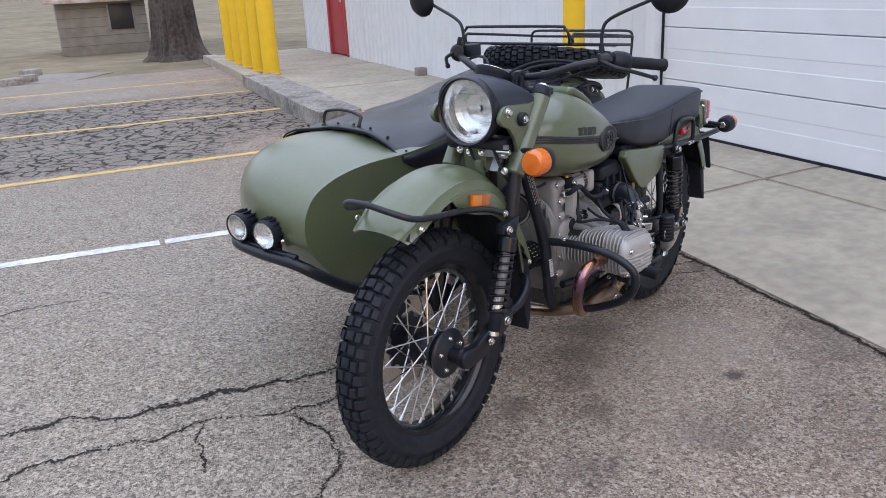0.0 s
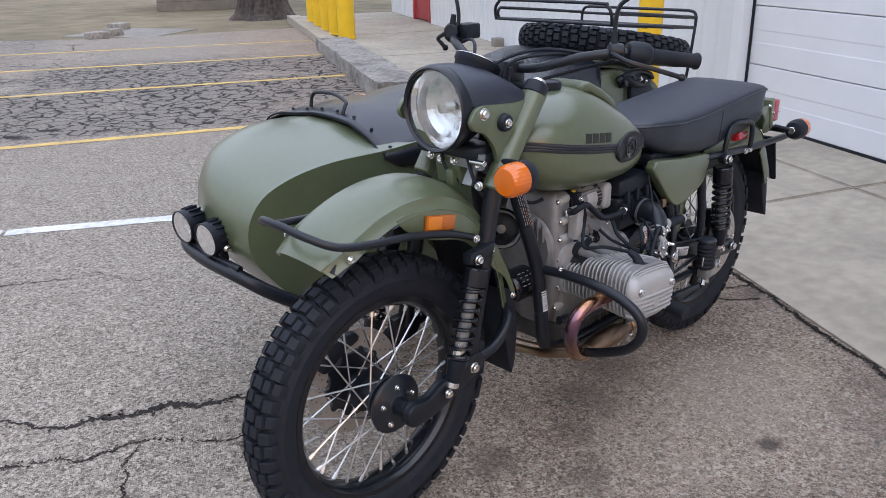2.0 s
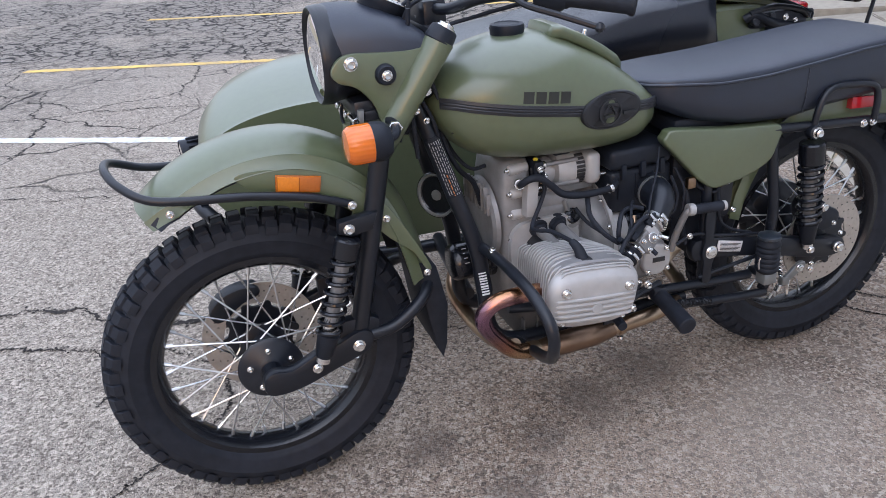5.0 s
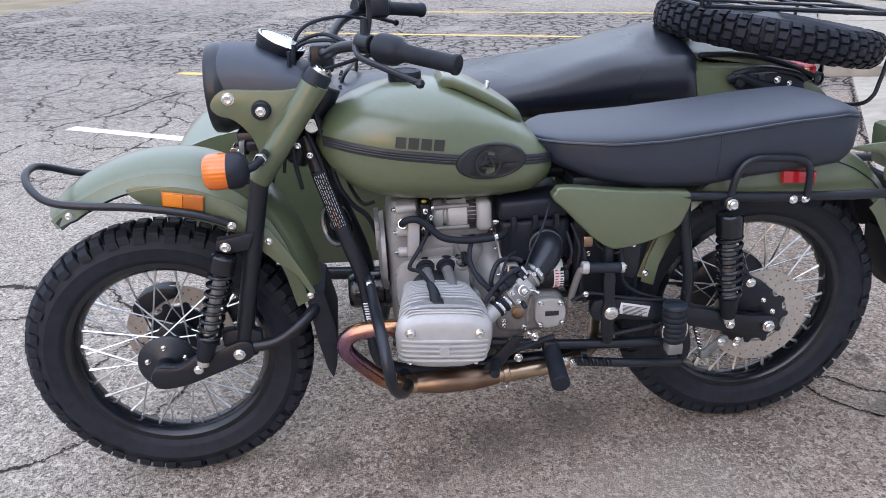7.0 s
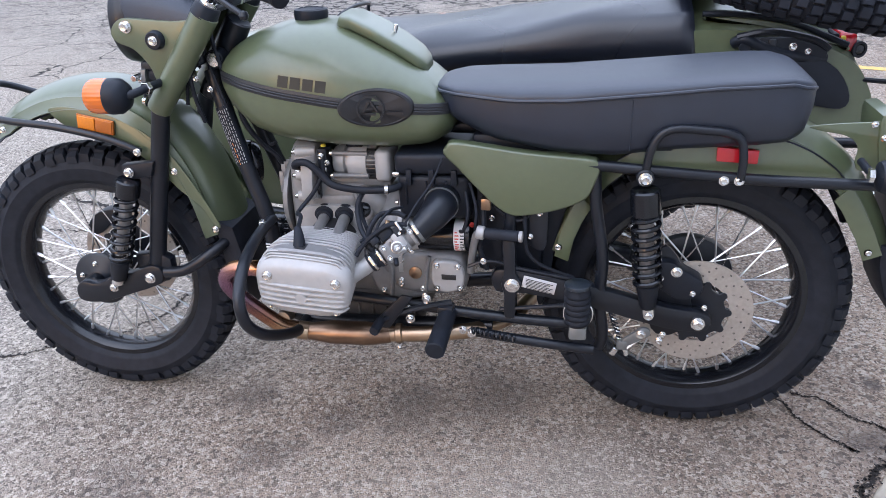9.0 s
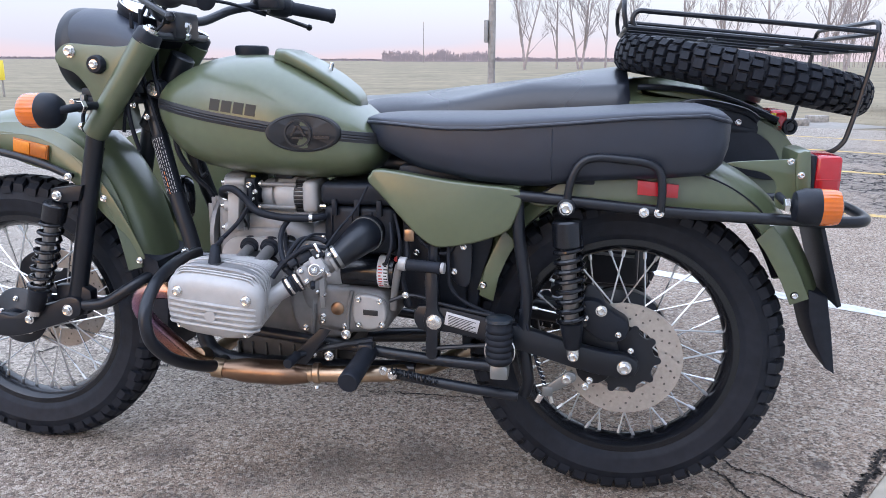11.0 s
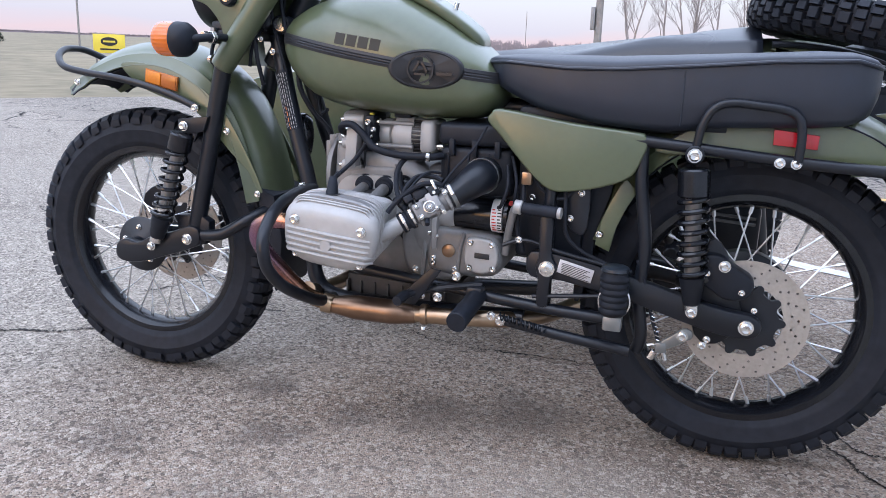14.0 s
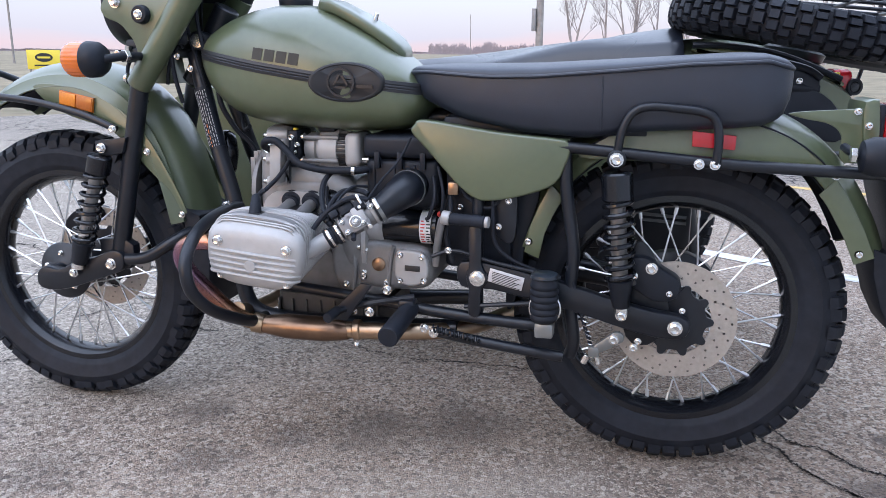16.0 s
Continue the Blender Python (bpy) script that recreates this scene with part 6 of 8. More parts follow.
# alternator with its slotted end
alt = bp("alternator", lathe([(0.016, 0), (0.030, 0.003), (0.034, 0.010), (0.034, 0.028), (0.028, 0.031), (0.028, 0.036), (0.042, 0.040), (0.044, 0.050), (0.044, 0.083), (0.040, 0.086), (0.040, 0.104), (0.03, 0.106)], axis((0.654, -0.048, 0.664), (1, 0, -0.01)), 34), ALU, "cast alternator with a slotted end above the crankcase")
for k in range(11):
    a = radians(128 + k * 13)
    sub("slot", box((0.738, -0.0026, -0.0032), (0.759, 0.0026, 0.0032), 0.0006, Matrix.Translation((0, -0.048 + 0.0412 * math.cos(a), 0.663 + 0.0412 * math.sin(a))) @ Matrix.Rotation(a, 4, "X")), DARK, alt)
sub("end_box", box((0.759, -0.101, 0.628), (0.795, -0.002, 0.702), 0.012, segs=3), ALU, alt)
for y, z in ((-0.082, 0.690), (-0.088, 0.640), (-0.02, 0.69)):
    sub("through_bolt", rod((0.660, y, z), (0.742, y, z), 0.0055, seg=10), ALU_DARK, alt)
    bolt((0.661, y, z), (-1, 0, 0), 0.0075, alt)
sub("mount_ear", box((0.645, -0.075, 0.610), (0.79, 0.0, 0.632), 0.008), ALU_DARK, alt)
sub("terminal", rod((0.797, -0.085, 0.645), (0.812, -0.085, 0.645), 0.007, seg=10), CHROME, alt)
cb = bp("coil_box", box((0.630, -0.100, 0.625), (0.652, -0.02, 0.705), 0.004), PLASTIC, "small black ignition part beside the alternator")
sub("yellow_cap", lathe([(0.006, 0), (0.006, 0.004), (0.004, 0.006)], Matrix.Translation((0.640, -0.080, 0.704)), 12), SIGN_YELLOW, cb)
for k, (x, y, z, r) in enumerate(((0.640, -0.103, 0.690, 0.006), (0.645, -0.104, 0.660, 0.005), (0.636, -0.103, 0.645, 0.006), (0.652, -0.103, 0.675, 0.005))):
    bolt((x, y, z), r=r, parent=cb)
bp("alternator_plug", box((0.690, -0.075, 0.702), (0.730, -0.045, 0.722), 0.004), PLASTIC)
# air box
ab = bp("air_box", box((0.812, -0.112, 0.548), (0.975, 0.10, 0.652), 0.014, segs=3), PLASTIC, "black plastic air filter box")
sub("lid", box((0.808, -0.118, 0.654), (0.970, 0.105, 0.702), 0.012, segs=3), PLASTIC, ab)
for x in (0.835, 0.885, 0.935):
    sub("clip", box((x, -0.124, 0.632), (x + 0.012, -0.110, 0.668), 0.002), PLASTIC, ab)
for k in range(3):
    sub("rib", box((0.83 + k * 0.045, -0.116, 0.585), (0.834 + k * 0.045, -0.108, 0.640), 0.001), PLASTIC, ab)
bp("ignition_box", box((0.865, -0.080, 0.455), (0.99, 0.09, 0.570), 0.012), PLASTIC, "black electrics box above the gearbox")
bp("battery_case", box((0.985, -0.100, 0.42), (1.13, 0.10, 0.69), 0.012), PLASTIC, "black battery case behind the side cover")
# gearbox
flank = bp("clutch_housing", slab_xz(round_outline([(0.735, 0.478), (0.775, 0.486), (0.83, 0.480), (0.878, 0.472), (0.884, 0.43), (0.880, 0.372), (0.84, 0.350), (0.765, 0.352), (0.735, 0.40)], 3), -0.124, -0.05, 0.014, 3), ALU_DARK, "grey cast clutch housing", angle=50)
sub("cast_ridge", tube([(0.785, -0.125, 0.478), (0.790, -0.127, 0.43), (0.785, -0.125, 0.362)], 0.0055, 8), ALU_DARK, flank)
sub("cast_boss", rod((0.812, -0.118, 0.395), (0.812, -0.131, 0.395), 0.013, 0.011, 16), ALU_DARK, flank)
bolt((0.812, -0.130, 0.395), r=0.0055, parent=flank)
bolt((0.768, -0.124, 0.374), r=0.0055, parent=flank)
gear = bp("gearbox", slab_xz(round_outline([(0.795, 0.470), (0.86, 0.474), (0.935, 0.468), (0.962, 0.445), (0.964, 0.400), (0.945, 0.375), (0.88, 0.368), (0.82, 0.372), (0.795, 0.39)], 3), -0.132, 0.10, 0.016, 3), ALU_DARK, "grey cast gearbox", angle=50)
sub("gear_cover", slab_xz(round_outline([(0.895, 0.462), (0.940, 0.460), (0.958, 0.44), (0.958, 0.405), (0.935, 0.386), (0.905, 0.386), (0.886, 0.405), (0.886, 0.44)], 3), -0.148, -0.128, 0.006, 3), ALU, gear)
sub("nameplate", slab_xz([(0.909, 0.431), (0.942, 0.430), (0.942, 0.418), (0.909, 0.419)], -0.1505, -0.147, 0.001), DARK, gear)
sub("plug", lathe([(0.015, 0), (0.015, 0.004), (0.011, 0.006), (0.001, 0.006)], axis((0.846, -0.131, 0.425), (0, -1, 0)), 20), GOLD, gear)
sub("cast_ridge", tube([(0.880, -0.133, 0.468), (0.872, -0.134, 0.43), (0.868, -0.133, 0.38)], 0.005, 8), ALU_DARK, gear)
for x, z in ((0.899, 0.452), (0.946, 0.450), (0.950, 0.398), (0.898, 0.396), (0.812, 0.405), (0.815, 0.455), (0.862, 0.385)):
    bolt((x, -0.146 if x > 0.88 else -0.131, z), r=0.0055, parent=gear)
st = bp("starter_motor", lathe([(0.024, 0), (0.034, 0.003), (0.036, 0.008), (0.036, 0.132), (0.033, 0.134), (0.033, 0.138), (0.036, 0.140), (0.036, 0.148), (0.03, 0.152)], axis((0.822, -0.092, 0.505), (1, 0, 0)), 28), GLOSS, "glossy black starter motor with a red and white label")
sub("nose_casting", lathe([(0.030, 0), (0.0385, 0.002), (0.0395, 0.010), (0.0395, 0.034), (0.0375, 0.040), (0.036, 0.041)], axis((0.812, -0.092, 0.505), (1, 0, 0)), 28), ALU, st)
lb = sub("label", tube([(0.935, -0.092, 0.505), (0.959, -0.092, 0.505)], 0.0366, 28, smooth_path=False), WHITE, st)
for k in range(2):
    for j in range(8):
        a = radians(150 + j * 11)
        m = Matrix.Translation((0.938 + k * 0.012, -0.092 + 0.0367 * math.cos(a), 0.505 + 0.0367 * math.sin(a))) @ Matrix.Rotation(a, 4, "X")
        sub("print_bar", box((0, -0.0006, -0.0013), (0.009 if j % 3 else 0.006, 0.0006, 0.0013), 0, m), STICKER_RED if k == 0 else DARK, lb, smooth=False)
bp("red_cap", lathe([(0.005, 0), (0.0065, 0.003), (0.005, 0.007), (0.003, 0.009)], axis((0.976, -0.108, 0.535), (0, -0.6, 0.8)), 16), STICKER_RED, "red rubber terminal cap")
# near cylinder: finned barrel, head and ribbed rocker cover, tipped a little
CYL = Matrix.Translation((0.652, 0, 0.490)) @ Matrix.Rotation(radians(5.5), 4, "Y")


def fin_outline(w, h, k=0.55, up=1.0):
    return [(w * math.copysign(abs(math.cos(a)) ** k, math.cos(a)), h * (up if math.sin(a) > 0 else 1) * math.copysign(abs(math.sin(a)) ** k, math.sin(a))) for a in (2 * math.pi * q / 32 for q in range(32))]


def cyl_plate(y0, y1, w, h, k=0.55, bevel=0.001, up=1.0):
    bm = slab_xz(fin_outline(w, h, k, up), y0, y1, bevel, 1)
    bmesh.ops.transform(bm, matrix=CYL, verts=bm.verts[:])
    return bm


barrel = bp("cylinder", cyl_plate(-0.280, -0.080, 0.058, 0.052, 0.9), DARKGREY, "finned alloy cylinder of the boxer engine")
for k in range(-3, 14):
    y = -0.134 - k * 0.0130
    w, h = 0.077 + 0.0017 * max(k, -1), 0.064 + 0.0008 * k
    top = interp(((-3, 0.026), (1, 0.034), (2, 0.052), (6, 0.062), (9, 0.069), (11, 0.070), (13, 0.064)), k)
    sub("cooling_fin", cyl_plate(y - 0.0021, y + 0.0021, w, h, 0.50, up=top / h), ALU, barrel)
sub("cylinder_head", cyl_plate(-0.316, -0.250, 0.090, 0.064, 0.5, 0.004, 1.05), ALU_DARK, barrel)
COV = Matrix.Translation((0, 0.019, 0)) @ CYL
rings = []
for y, w, hb, ht in ((-0.330, 0.1025, 0.078, 0.060), (-0.336, 0.1040, 0.079, 0.058), (-0.343, 0.1030, 0.077, 0.053), (-0.349, 0.0995, 0.072, 0.046), (-0.3545, 0.094, 0.064, 0.039), (-0.3575, 0.085, 0.054, 0.033), (-0.3588, 0.058, 0.034, 0.020)):
    rings.append([COV @ Vector((x * (1 - 0.11 * (z / 0.075) ** 2), y, z)) for x, z in fin_outline(w, hb, 0.55, ht / hb)])
bm = bmesh.new()
loft(bm, rings)
cover = bp("rocker_cover", bm, ALU, "ribbed cast aluminium rocker cover", angle=35)
for k in range(5):
    z = -0.052 + k * 0.0115
    f = 1 - 0.11 * (z / 0.075) ** 2
    pts = [(-0.099 * f, -0.336, z), (-0.092 * f, -0.350, z), (-0.077 * f, -0.3575, z), (0, -0.3605, z), (0.077 * f, -0.3575, z), (0.092 * f, -0.350, z), (0.099 * f, -0.336, z)]
    sub("cover_rib", tube([COV @ Vector(p) for p in pts], 0.0038, 8), ALU, cover)
for k in range(3):
    y = -0.333 - 0.0055 * k
    sub("top_rib", tube([COV @ Vector((x * (1 - 0.03 * k), y, z - 0.0035 * k)) for x, z in ((-0.094, 0.034), (-0.084, 0.050), (-0.060, 0.0595), (0.060, 0.0595), (0.084, 0.050), (0.094, 0.034))], 0.0021, 6), ALU, cover)
sub("rib_boss", rod(COV @ Vector((0, -0.352, -0.030)), COV @ Vector((0, -0.3642, -0.030)), 0.0135, 0.0125, 20), ALU, cover)
for x, z in ((-0.073, 0.012), (0.072, 0.012), (-0.071, -0.062), (0.071, -0.062)):
    big = z > 0
    sub("bolt_seat", rod(COV @ Vector((x, -0.345 if big else -0.330, z)), COV @ Vector((x, -0.358 if big else -0.343, z)), 0.0125 if big else 0.009, seg=16), ALU_DARK, cover)
    bolt(COV @ Vector((x, -0.357 if big else -0.342, z)), r=0.0088 if big else 0.006, parent=cover, h=0.010)
for x in (0.634, 0.682):
    pr = bp("pushrod_tube", rod((x, -0.090, 0.548), (x + 0.008, -0.225, 0.528), 0.0130, seg=16), ALU_DARK, "steel pushrod tube in a black rubber seal")
    sub("rubber_boot", lathe([(0.014, -0.006), (0.0262, -0.006), (0.0275, 0.003), (0.0245, 0.009), (0.0190, 0.011), (0.0180, 0.018), (0.0140, 0.020)], axis((x, -0.094, 0.547), (0.03, -0.97, -0.12)), 22), RUBBER, pr)
sub("plug_well", box((0.626, -0.312, 0.520), (0.657, -0.280, 0.5590), 0.004), DARK, barrel)
pc = bp("spark_plug_cap", tube([(0.641, -0.296, 0.542), (0.640, -0.292, 0.556), (0.637, -0.282, 0.574), (0.630, -0.266, 0.586)], [0.0140, 0.0140, 0.0120, 0.0100, 0.0075], 14), RUBBER, "black rubber spark plug cap with its lead")
sub("lead", tube([(0.632, -0.270, 0.585), (0.616, -0.205, 0.586), (0.600, -0.180, 0.582), (0.594, -0.160, 0.578), (0.600, -0.145, 0.586), (0.622, -0.130, 0.612), (0.643, -0.118, 0.650), (0.645, -0.102, 0.690)], 0.0048, 8, 7), RUBBER, pc)
vh = bp("breather_hose", tube([(0.590, -0.100, 0.662), (0.585, -0.124, 0.672), (0.596, -0.138, 0.685), (0.620, -0.140, 0.685), (0.647, -0.142, 0.664), (0.675, -0.148, 0.640), (0.73, -0.145, 0.628), (0.795, -0.140, 0.628), (0.82, -0.12, 0.63)], 0.0080, 12, 6), RUBBER, "black rubber breather hose")
sub("clamp", rod((0.589, -0.102, 0.663), (0.587, -0.111, 0.667), 0.0125, seg=16), CHROME, vh)
sub("clamp", rod((0.790, -0.1405, 0.628), (0.799, -0.139, 0.628), 0.0112, seg=16), CHROME, vh)
for pts, r in (([(0.742, -0.132, 0.622), (0.733, -0.150, 0.605), (0.732, -0.165, 0.580), (0.748, -0.195, 0.550), (0.775, -0.215, 0.528)], 0.0058),
               ([(0.722, -0.112, 0.585), (0.735, -0.140, 0.560), (0.752, -0.17, 0.545), (0.765, -0.20, 0.535)], 0.0045),
               ([(0.775, -0.215, 0.528), (0.770, -0.22, 0.560), (0.790, -0.20, 0.592), (0.825, -0.19, 0.594), (0.846, -0.195, 0.588)], 0.0055),
               ([(0.780, -0.235, 0.520), (0.785, -0.235, 0.552), (0.808, -0.215, 0.580), (0.832, -0.20, 0.575)], 0.0035),
               ([(0.800, -0.24, 0.540), (0.792, -0.235, 0.575), (0.812, -0.20, 0.602), (0.835, -0.17, 0.600)], 0.0030),
               ([(0.846, -0.215, 0.575), (0.868, -0.190, 0.612), (0.900, -0.160, 0.655), (0.920, -0.135, 0.700)], 0.0026),
               ([(0.965, -0.12, 0.62), (0.972, -0.14, 0.58), (0.962, -0.145, 0.54), (0.952, -0.13, 0.53)], 0.004),
               ([(0.975, -0.12, 0.64), (0.990, -0.14, 0.59), (0.988, -0.14, 0.54), (0.996, -0.13, 0.48)], 0.0035),
               ([(0.435, -0.035, 0.83), (0.445, -0.05, 0.76), (0.475, -0.04, 0.70), (0.510, -0.03, 0.66), (0.53, -0.02, 0.60)], 0.006),
               ([(0.45, 0.02, 0.80), (0.475, -0.01, 0.73), (0.50, -0.045, 0.70), (0.525, -0.07, 0.71)], 0.0045)):
    bp("hose", tube(pts, r, 8, 6), RUBBER, "black rubber hose")
# intake: stub, rubber sleeve, throttle body with clamps and fittings, elbow to the air box
IA, IB = Vector((0.750, -0.259, 0.485)), Vector((0.870, -0.204, 0.559))
ID = (IB - IA).normalized()
IL = (IB - IA).length
IS = ID.cross(Vector((0, -1, 0.25))).normalized()
IO = IS.cross(ID).normalized()
if IO.y > 0:
    IO = -IO
IU = IO.cross(ID)
if IU.z < 0:
    IU = -IU


def ip(s, out=0.0, up=0.0):
    return IA + ID * (s * IL) + IO * out + IU * up


M_IN = Matrix.Translation(IA) @ Matrix((ID, IO, IU)).transposed().to_4x4()
tb = bp("throttle_body", rod(ip(0.42), ip(0.97), 0.0215, 0.0230, 22), ALU_DARK, "silver throttle body with hose clamps and fittings")
sub("intake_stub", rod(ip(-0.18), ip(0.24), 0.017, 0.018, 18), ALU, tb)
sub("rubber_sleeve", lathe([(0.018, 0), (0.0215, 0.002), (0.0215, 0.010), (0.019, 0.013), (0.019, 0.018), (0.0225, 0.021), (0.0225, 0.030), (0.019, 0.032)], axis(ip(0.20), ID), 22), RUBBER, tb)
for s, r in ((0.245, 0.0228), (0.375, 0.0238)):
    sub("hose_clamp", rod(ip(s), ip(s + 0.035), r, seg=22), CHROME, tb)
    sub("clamp_screw", rod(ip(s + 0.017, r + 0.002, -0.008), ip(s + 0.017, r + 0.002, 0.012), 0.0042, seg=8), CHROME, tb)
for s, r in ((0.46, 0.0255), (0.70, 0.0250), (0.90, 0.0268)):
    sub("flange", rod(ip(s), ip(s + 0.045), r, seg=24), ALU, tb)
sub("elbow_clamp", rod(ip(0.985), ip(1.04), 0.0275, seg=26), PLATE, tb)
sub("clamp_screw", rod(ip(1.01, 0.034, -0.006), ip(1.01, 0.034, 0.016), 0.005, seg=8), CHROME, tb)
sub("pulley", rod(ip(0.66, 0.024, -0.004), ip(0.66, 0.034, -0.004), 0.0110, seg=20), ALU_DARK, tb)
sub("pulley_rim", lathe([(0.0115, 0), (0.0130, 0.001), (0.0130, 0.004), (0.0115, 0.005)], axis(ip(0.66, 0.027, -0.004), IO), 20), CHROME, tb)
bolt(ip(0.66, 0.034, -0.004), IO, 0.005, tb)
sub("body_casting", box((0.066, 0.010, -0.020), (0.100, 0.028, 0.018), 0.004, M_IN), ALU_DARK, tb)
sub("side_casting", box((0.100, 0.014, -0.012), (0.124, 0.031, 0.024), 0.005, M_IN), ALU, tb)
sub("wire_loom", tube([ip(0.95, 0.026, 0.024), ip(0.75, 0.030, 0.044), ip(0.50, 0.026, 0.046), ip(0.28, 0.020, 0.040), ip(0.12, 0.016, 0.030)], 0.0052, 8), RUBBER, tb)
sub("sensor", box((0.112, 0.010, 0.012), (0.134, 0.032, 0.034), 0.003, M_IN), PLASTIC, tb)
sub("idle_valve", box((0.080, 0.004, 0.022), (0.112, 0.024, 0.044), 0.003, M_IN), PLASTIC, tb)
sub("connector", box((0.060, 0.012, 0.026), (0.078, 0.030, 0.040), 0.002, M_IN), PLASTIC, tb)
sub("bracket", box((0.086, 0.024, -0.022), (0.126, 0.028, 0.020), 0.0015, M_IN), ALU_DARK, tb)
sub("cable_stop", box((0.125, 0.020, 0.020), (0.131, 0.040, 0.042), 0.0015, M_IN), CHROME, tb)
sub("injector", rod(ip(0.36, 0.006, 0.020), ip(0.30, 0.012, 0.052), 0.0075, 0.0062, 14), PLASTIC, tb)
sub("injector_ring", rod(ip(0.345, 0.008, 0.030), ip(0.335, 0.009, 0.036), 0.0088, seg=14), DARKGREY, tb)
sub("fuel_fitting", rod(ip(0.62, 0.008, 0.030), ip(0.76, 0.006, 0.054), 0.0055, seg=10), GOLD, tb)
for s, o, u in ((0.50, 0.030, 0.010), (0.50, 0.028, -0.014), (0.74, 0.030, -0.012), (0.93, 0.031, 0.008), (0.80, 0.028, 0.018)):
    bolt(ip(s, o, u), IO, 0.0045, tb)
sub("idle_screw", rod(ip(0.78, 0.022, -0.016), ip(0.80, 0.042, -0.030), 0.0048, seg=10), CHROME, tb)
sub("nipple", rod(ip(0.56, 0.018, -0.020), ip(0.52, 0.032, -0.034), 0.0052, seg=10), RUBBER, tb)
el = bp("intake_elbow", tube([ip(0.96), ip(1.06), (0.889, -0.190, 0.573), (0.903, -0.174, 0.585), (0.912, -0.146, 0.594), (0.915, -0.10, 0.597)], [0.0250, 0.0255, 0.0285, 0.0330, 0.0370, 0.0385], 24, 7), BLACK, "glossy black intake elbow")
sub("top_clamp", tube([(0.9125, -0.136, 0.5945), (0.9132, -0.129, 0.595)], 0.0390, 24, smooth_path=False), PLATE, el)
# exhaust
bp("port_flange", lathe([(0.020, 0), (0.030, 0.002), (0.031, 0.008), (0.020, 0.010)], axis((0.572, -0.252, 0.478), (-1, 0, 0)), 24), PLATE, "exhaust port flange")
bp("exhaust_header", tube([(0.575, -0.252, 0.478), (0.530, -0.255, 0.482), (0.470, -0.252, 0.478), (0.440, -0.245, 0.455), (0.440, -0.235, 0.420), (0.470, -0.215, 0.370), (0.525, -0.190, 0.305), (0.580, -0.176, 0.283)], 0.0182, 16), HEADER, "heat-tinted exhaust header pipe")
bp("exhaust_collector", tube([(0.566, -0.179, 0.285), (0.590, -0.176, 0.281)], 0.0225, 16, smooth_path=False), GOLD)
bp("catalyser", lathe([(0.0185, 0), (0.0200, 0.012), (0.0255, 0.048), (0.0280, 0.066), (0.0280, 0.150), (0.0262, 0.166), (0.0205, 0.202), (0.0188, 0.210)], axis((0.580, -0.176, 0.281), (1, 0.02, 0.0)), 28), COPPER, "bronzed swelling of the exhaust pipe")
bp("exhaust_pipe", tube([(0.780, -0.172, 0.283), (0.845, -0.168, 0.284), (0.92, -0.158, 0.286), (0.99, -0.13, 0.285), (1.06, -0.05, 0.280), (1.12, 0.10, 0.270), (1.25, 0.20, 0.26)], 0.0185, 14), GOLD, "bronzed exhaust pipe")
bp("cross_pipe", tube([(0.530, -0.185, 0.312), (0.515, -0.10, 0.285), (0.51, 0.05, 0.268), (0.52, 0.20, 0.275), (0.56, 0.26, 0.33)], 0.0185, 14), GOLD, "bronzed exhaust balance pipe")
bp("pipe_bracket", slab_xz([(0.752, 0.312), (0.792, 0.312), (0.850, 0.395), (0.825, 0.398), (0.755, 0.325)], -0.196, -0.188, 0.003), BLACK)
pcl = bp("pipe_clamp", rod((0.800, -0.1715, 0.2845), (0.816, -0.1705, 0.2855), 0.0232, seg=22), GOLD)
bolt((0.808, -0.178, 0.258), (0, -0.3, -1), 0.006, pcl)
for x, z in ((0.838, 0.330), (0.822, 0.375), (0.878, 0.382)):
    bolt((x, -0.176, z), r=0.0085, parent=bike, base=BASE, h=0.012)
# crash bar round the near cylinder
bp("crash_bar", tube([(0.497, -0.085, 0.528), (0.503, -0.16, 0.532), (0.510, -0.25, 0.526), (0.518, -0.32, 0.508), (0.525, -0.366, 0.478), (0.530, -0.380, 0.445), (0.535, -0.370, 0.405), (0.548, -0.332, 0.362), (0.562, -0.27, 0.325), (0.572, -0.20, 0.295), (0.565, -0.12, 0.280)], 0.0128, 14, 7), BLACK, "black tubular crash bar round the cylinder")
bolt((0.500, -0.150, 0.543), (0, -0.3, 1), 0.007, bike, base=BASE)
# controls: kick starter, pegs, shift and stand
kick = bp("kick_starter", tube([(0.972, -0.128, 0.430), (0.978, -0.138, 0.475), (0.986, -0.148, 0.515), (0.992, -0.154, 0.534), (1.000, -0.156, 0.540)], 0.0085, 10), ALU_DARK, "kick starter with a folding rubber pedal")
sub("pedal", lathe([(0.011, 0)] + [(0.0130 if k % 2 else 0.0118, 0.002 + 0.0042 * k) for k in range(18)] + [(0.011, 0.077)], axis((1.008, -0.1565, 0.539), (1, -0.08, -0.04)), 16), RUBBER, kick)
sub("pedal_end", rod((0.992, -0.1555, 0.541), (1.009, -0.1565, 0.539), 0.0150, seg=16), ALU, kick)
sub("pedal_end", rod((1.084, -0.163, 0.5362), (1.092, -0.1637, 0.536), 0.0120, seg=16), ALU, kick)
peg = bp("rider_footpeg", rod((0.922, -0.150, 0.338), (0.914, -0.292, 0.318), 0.020, 0.022, 18), RUBBER, "black rubber rider footpeg")
sub("peg_bracket", box((0.90, -0.175, 0.325), (0.936, -0.14, 0.360), 0.006), BLACK, peg)
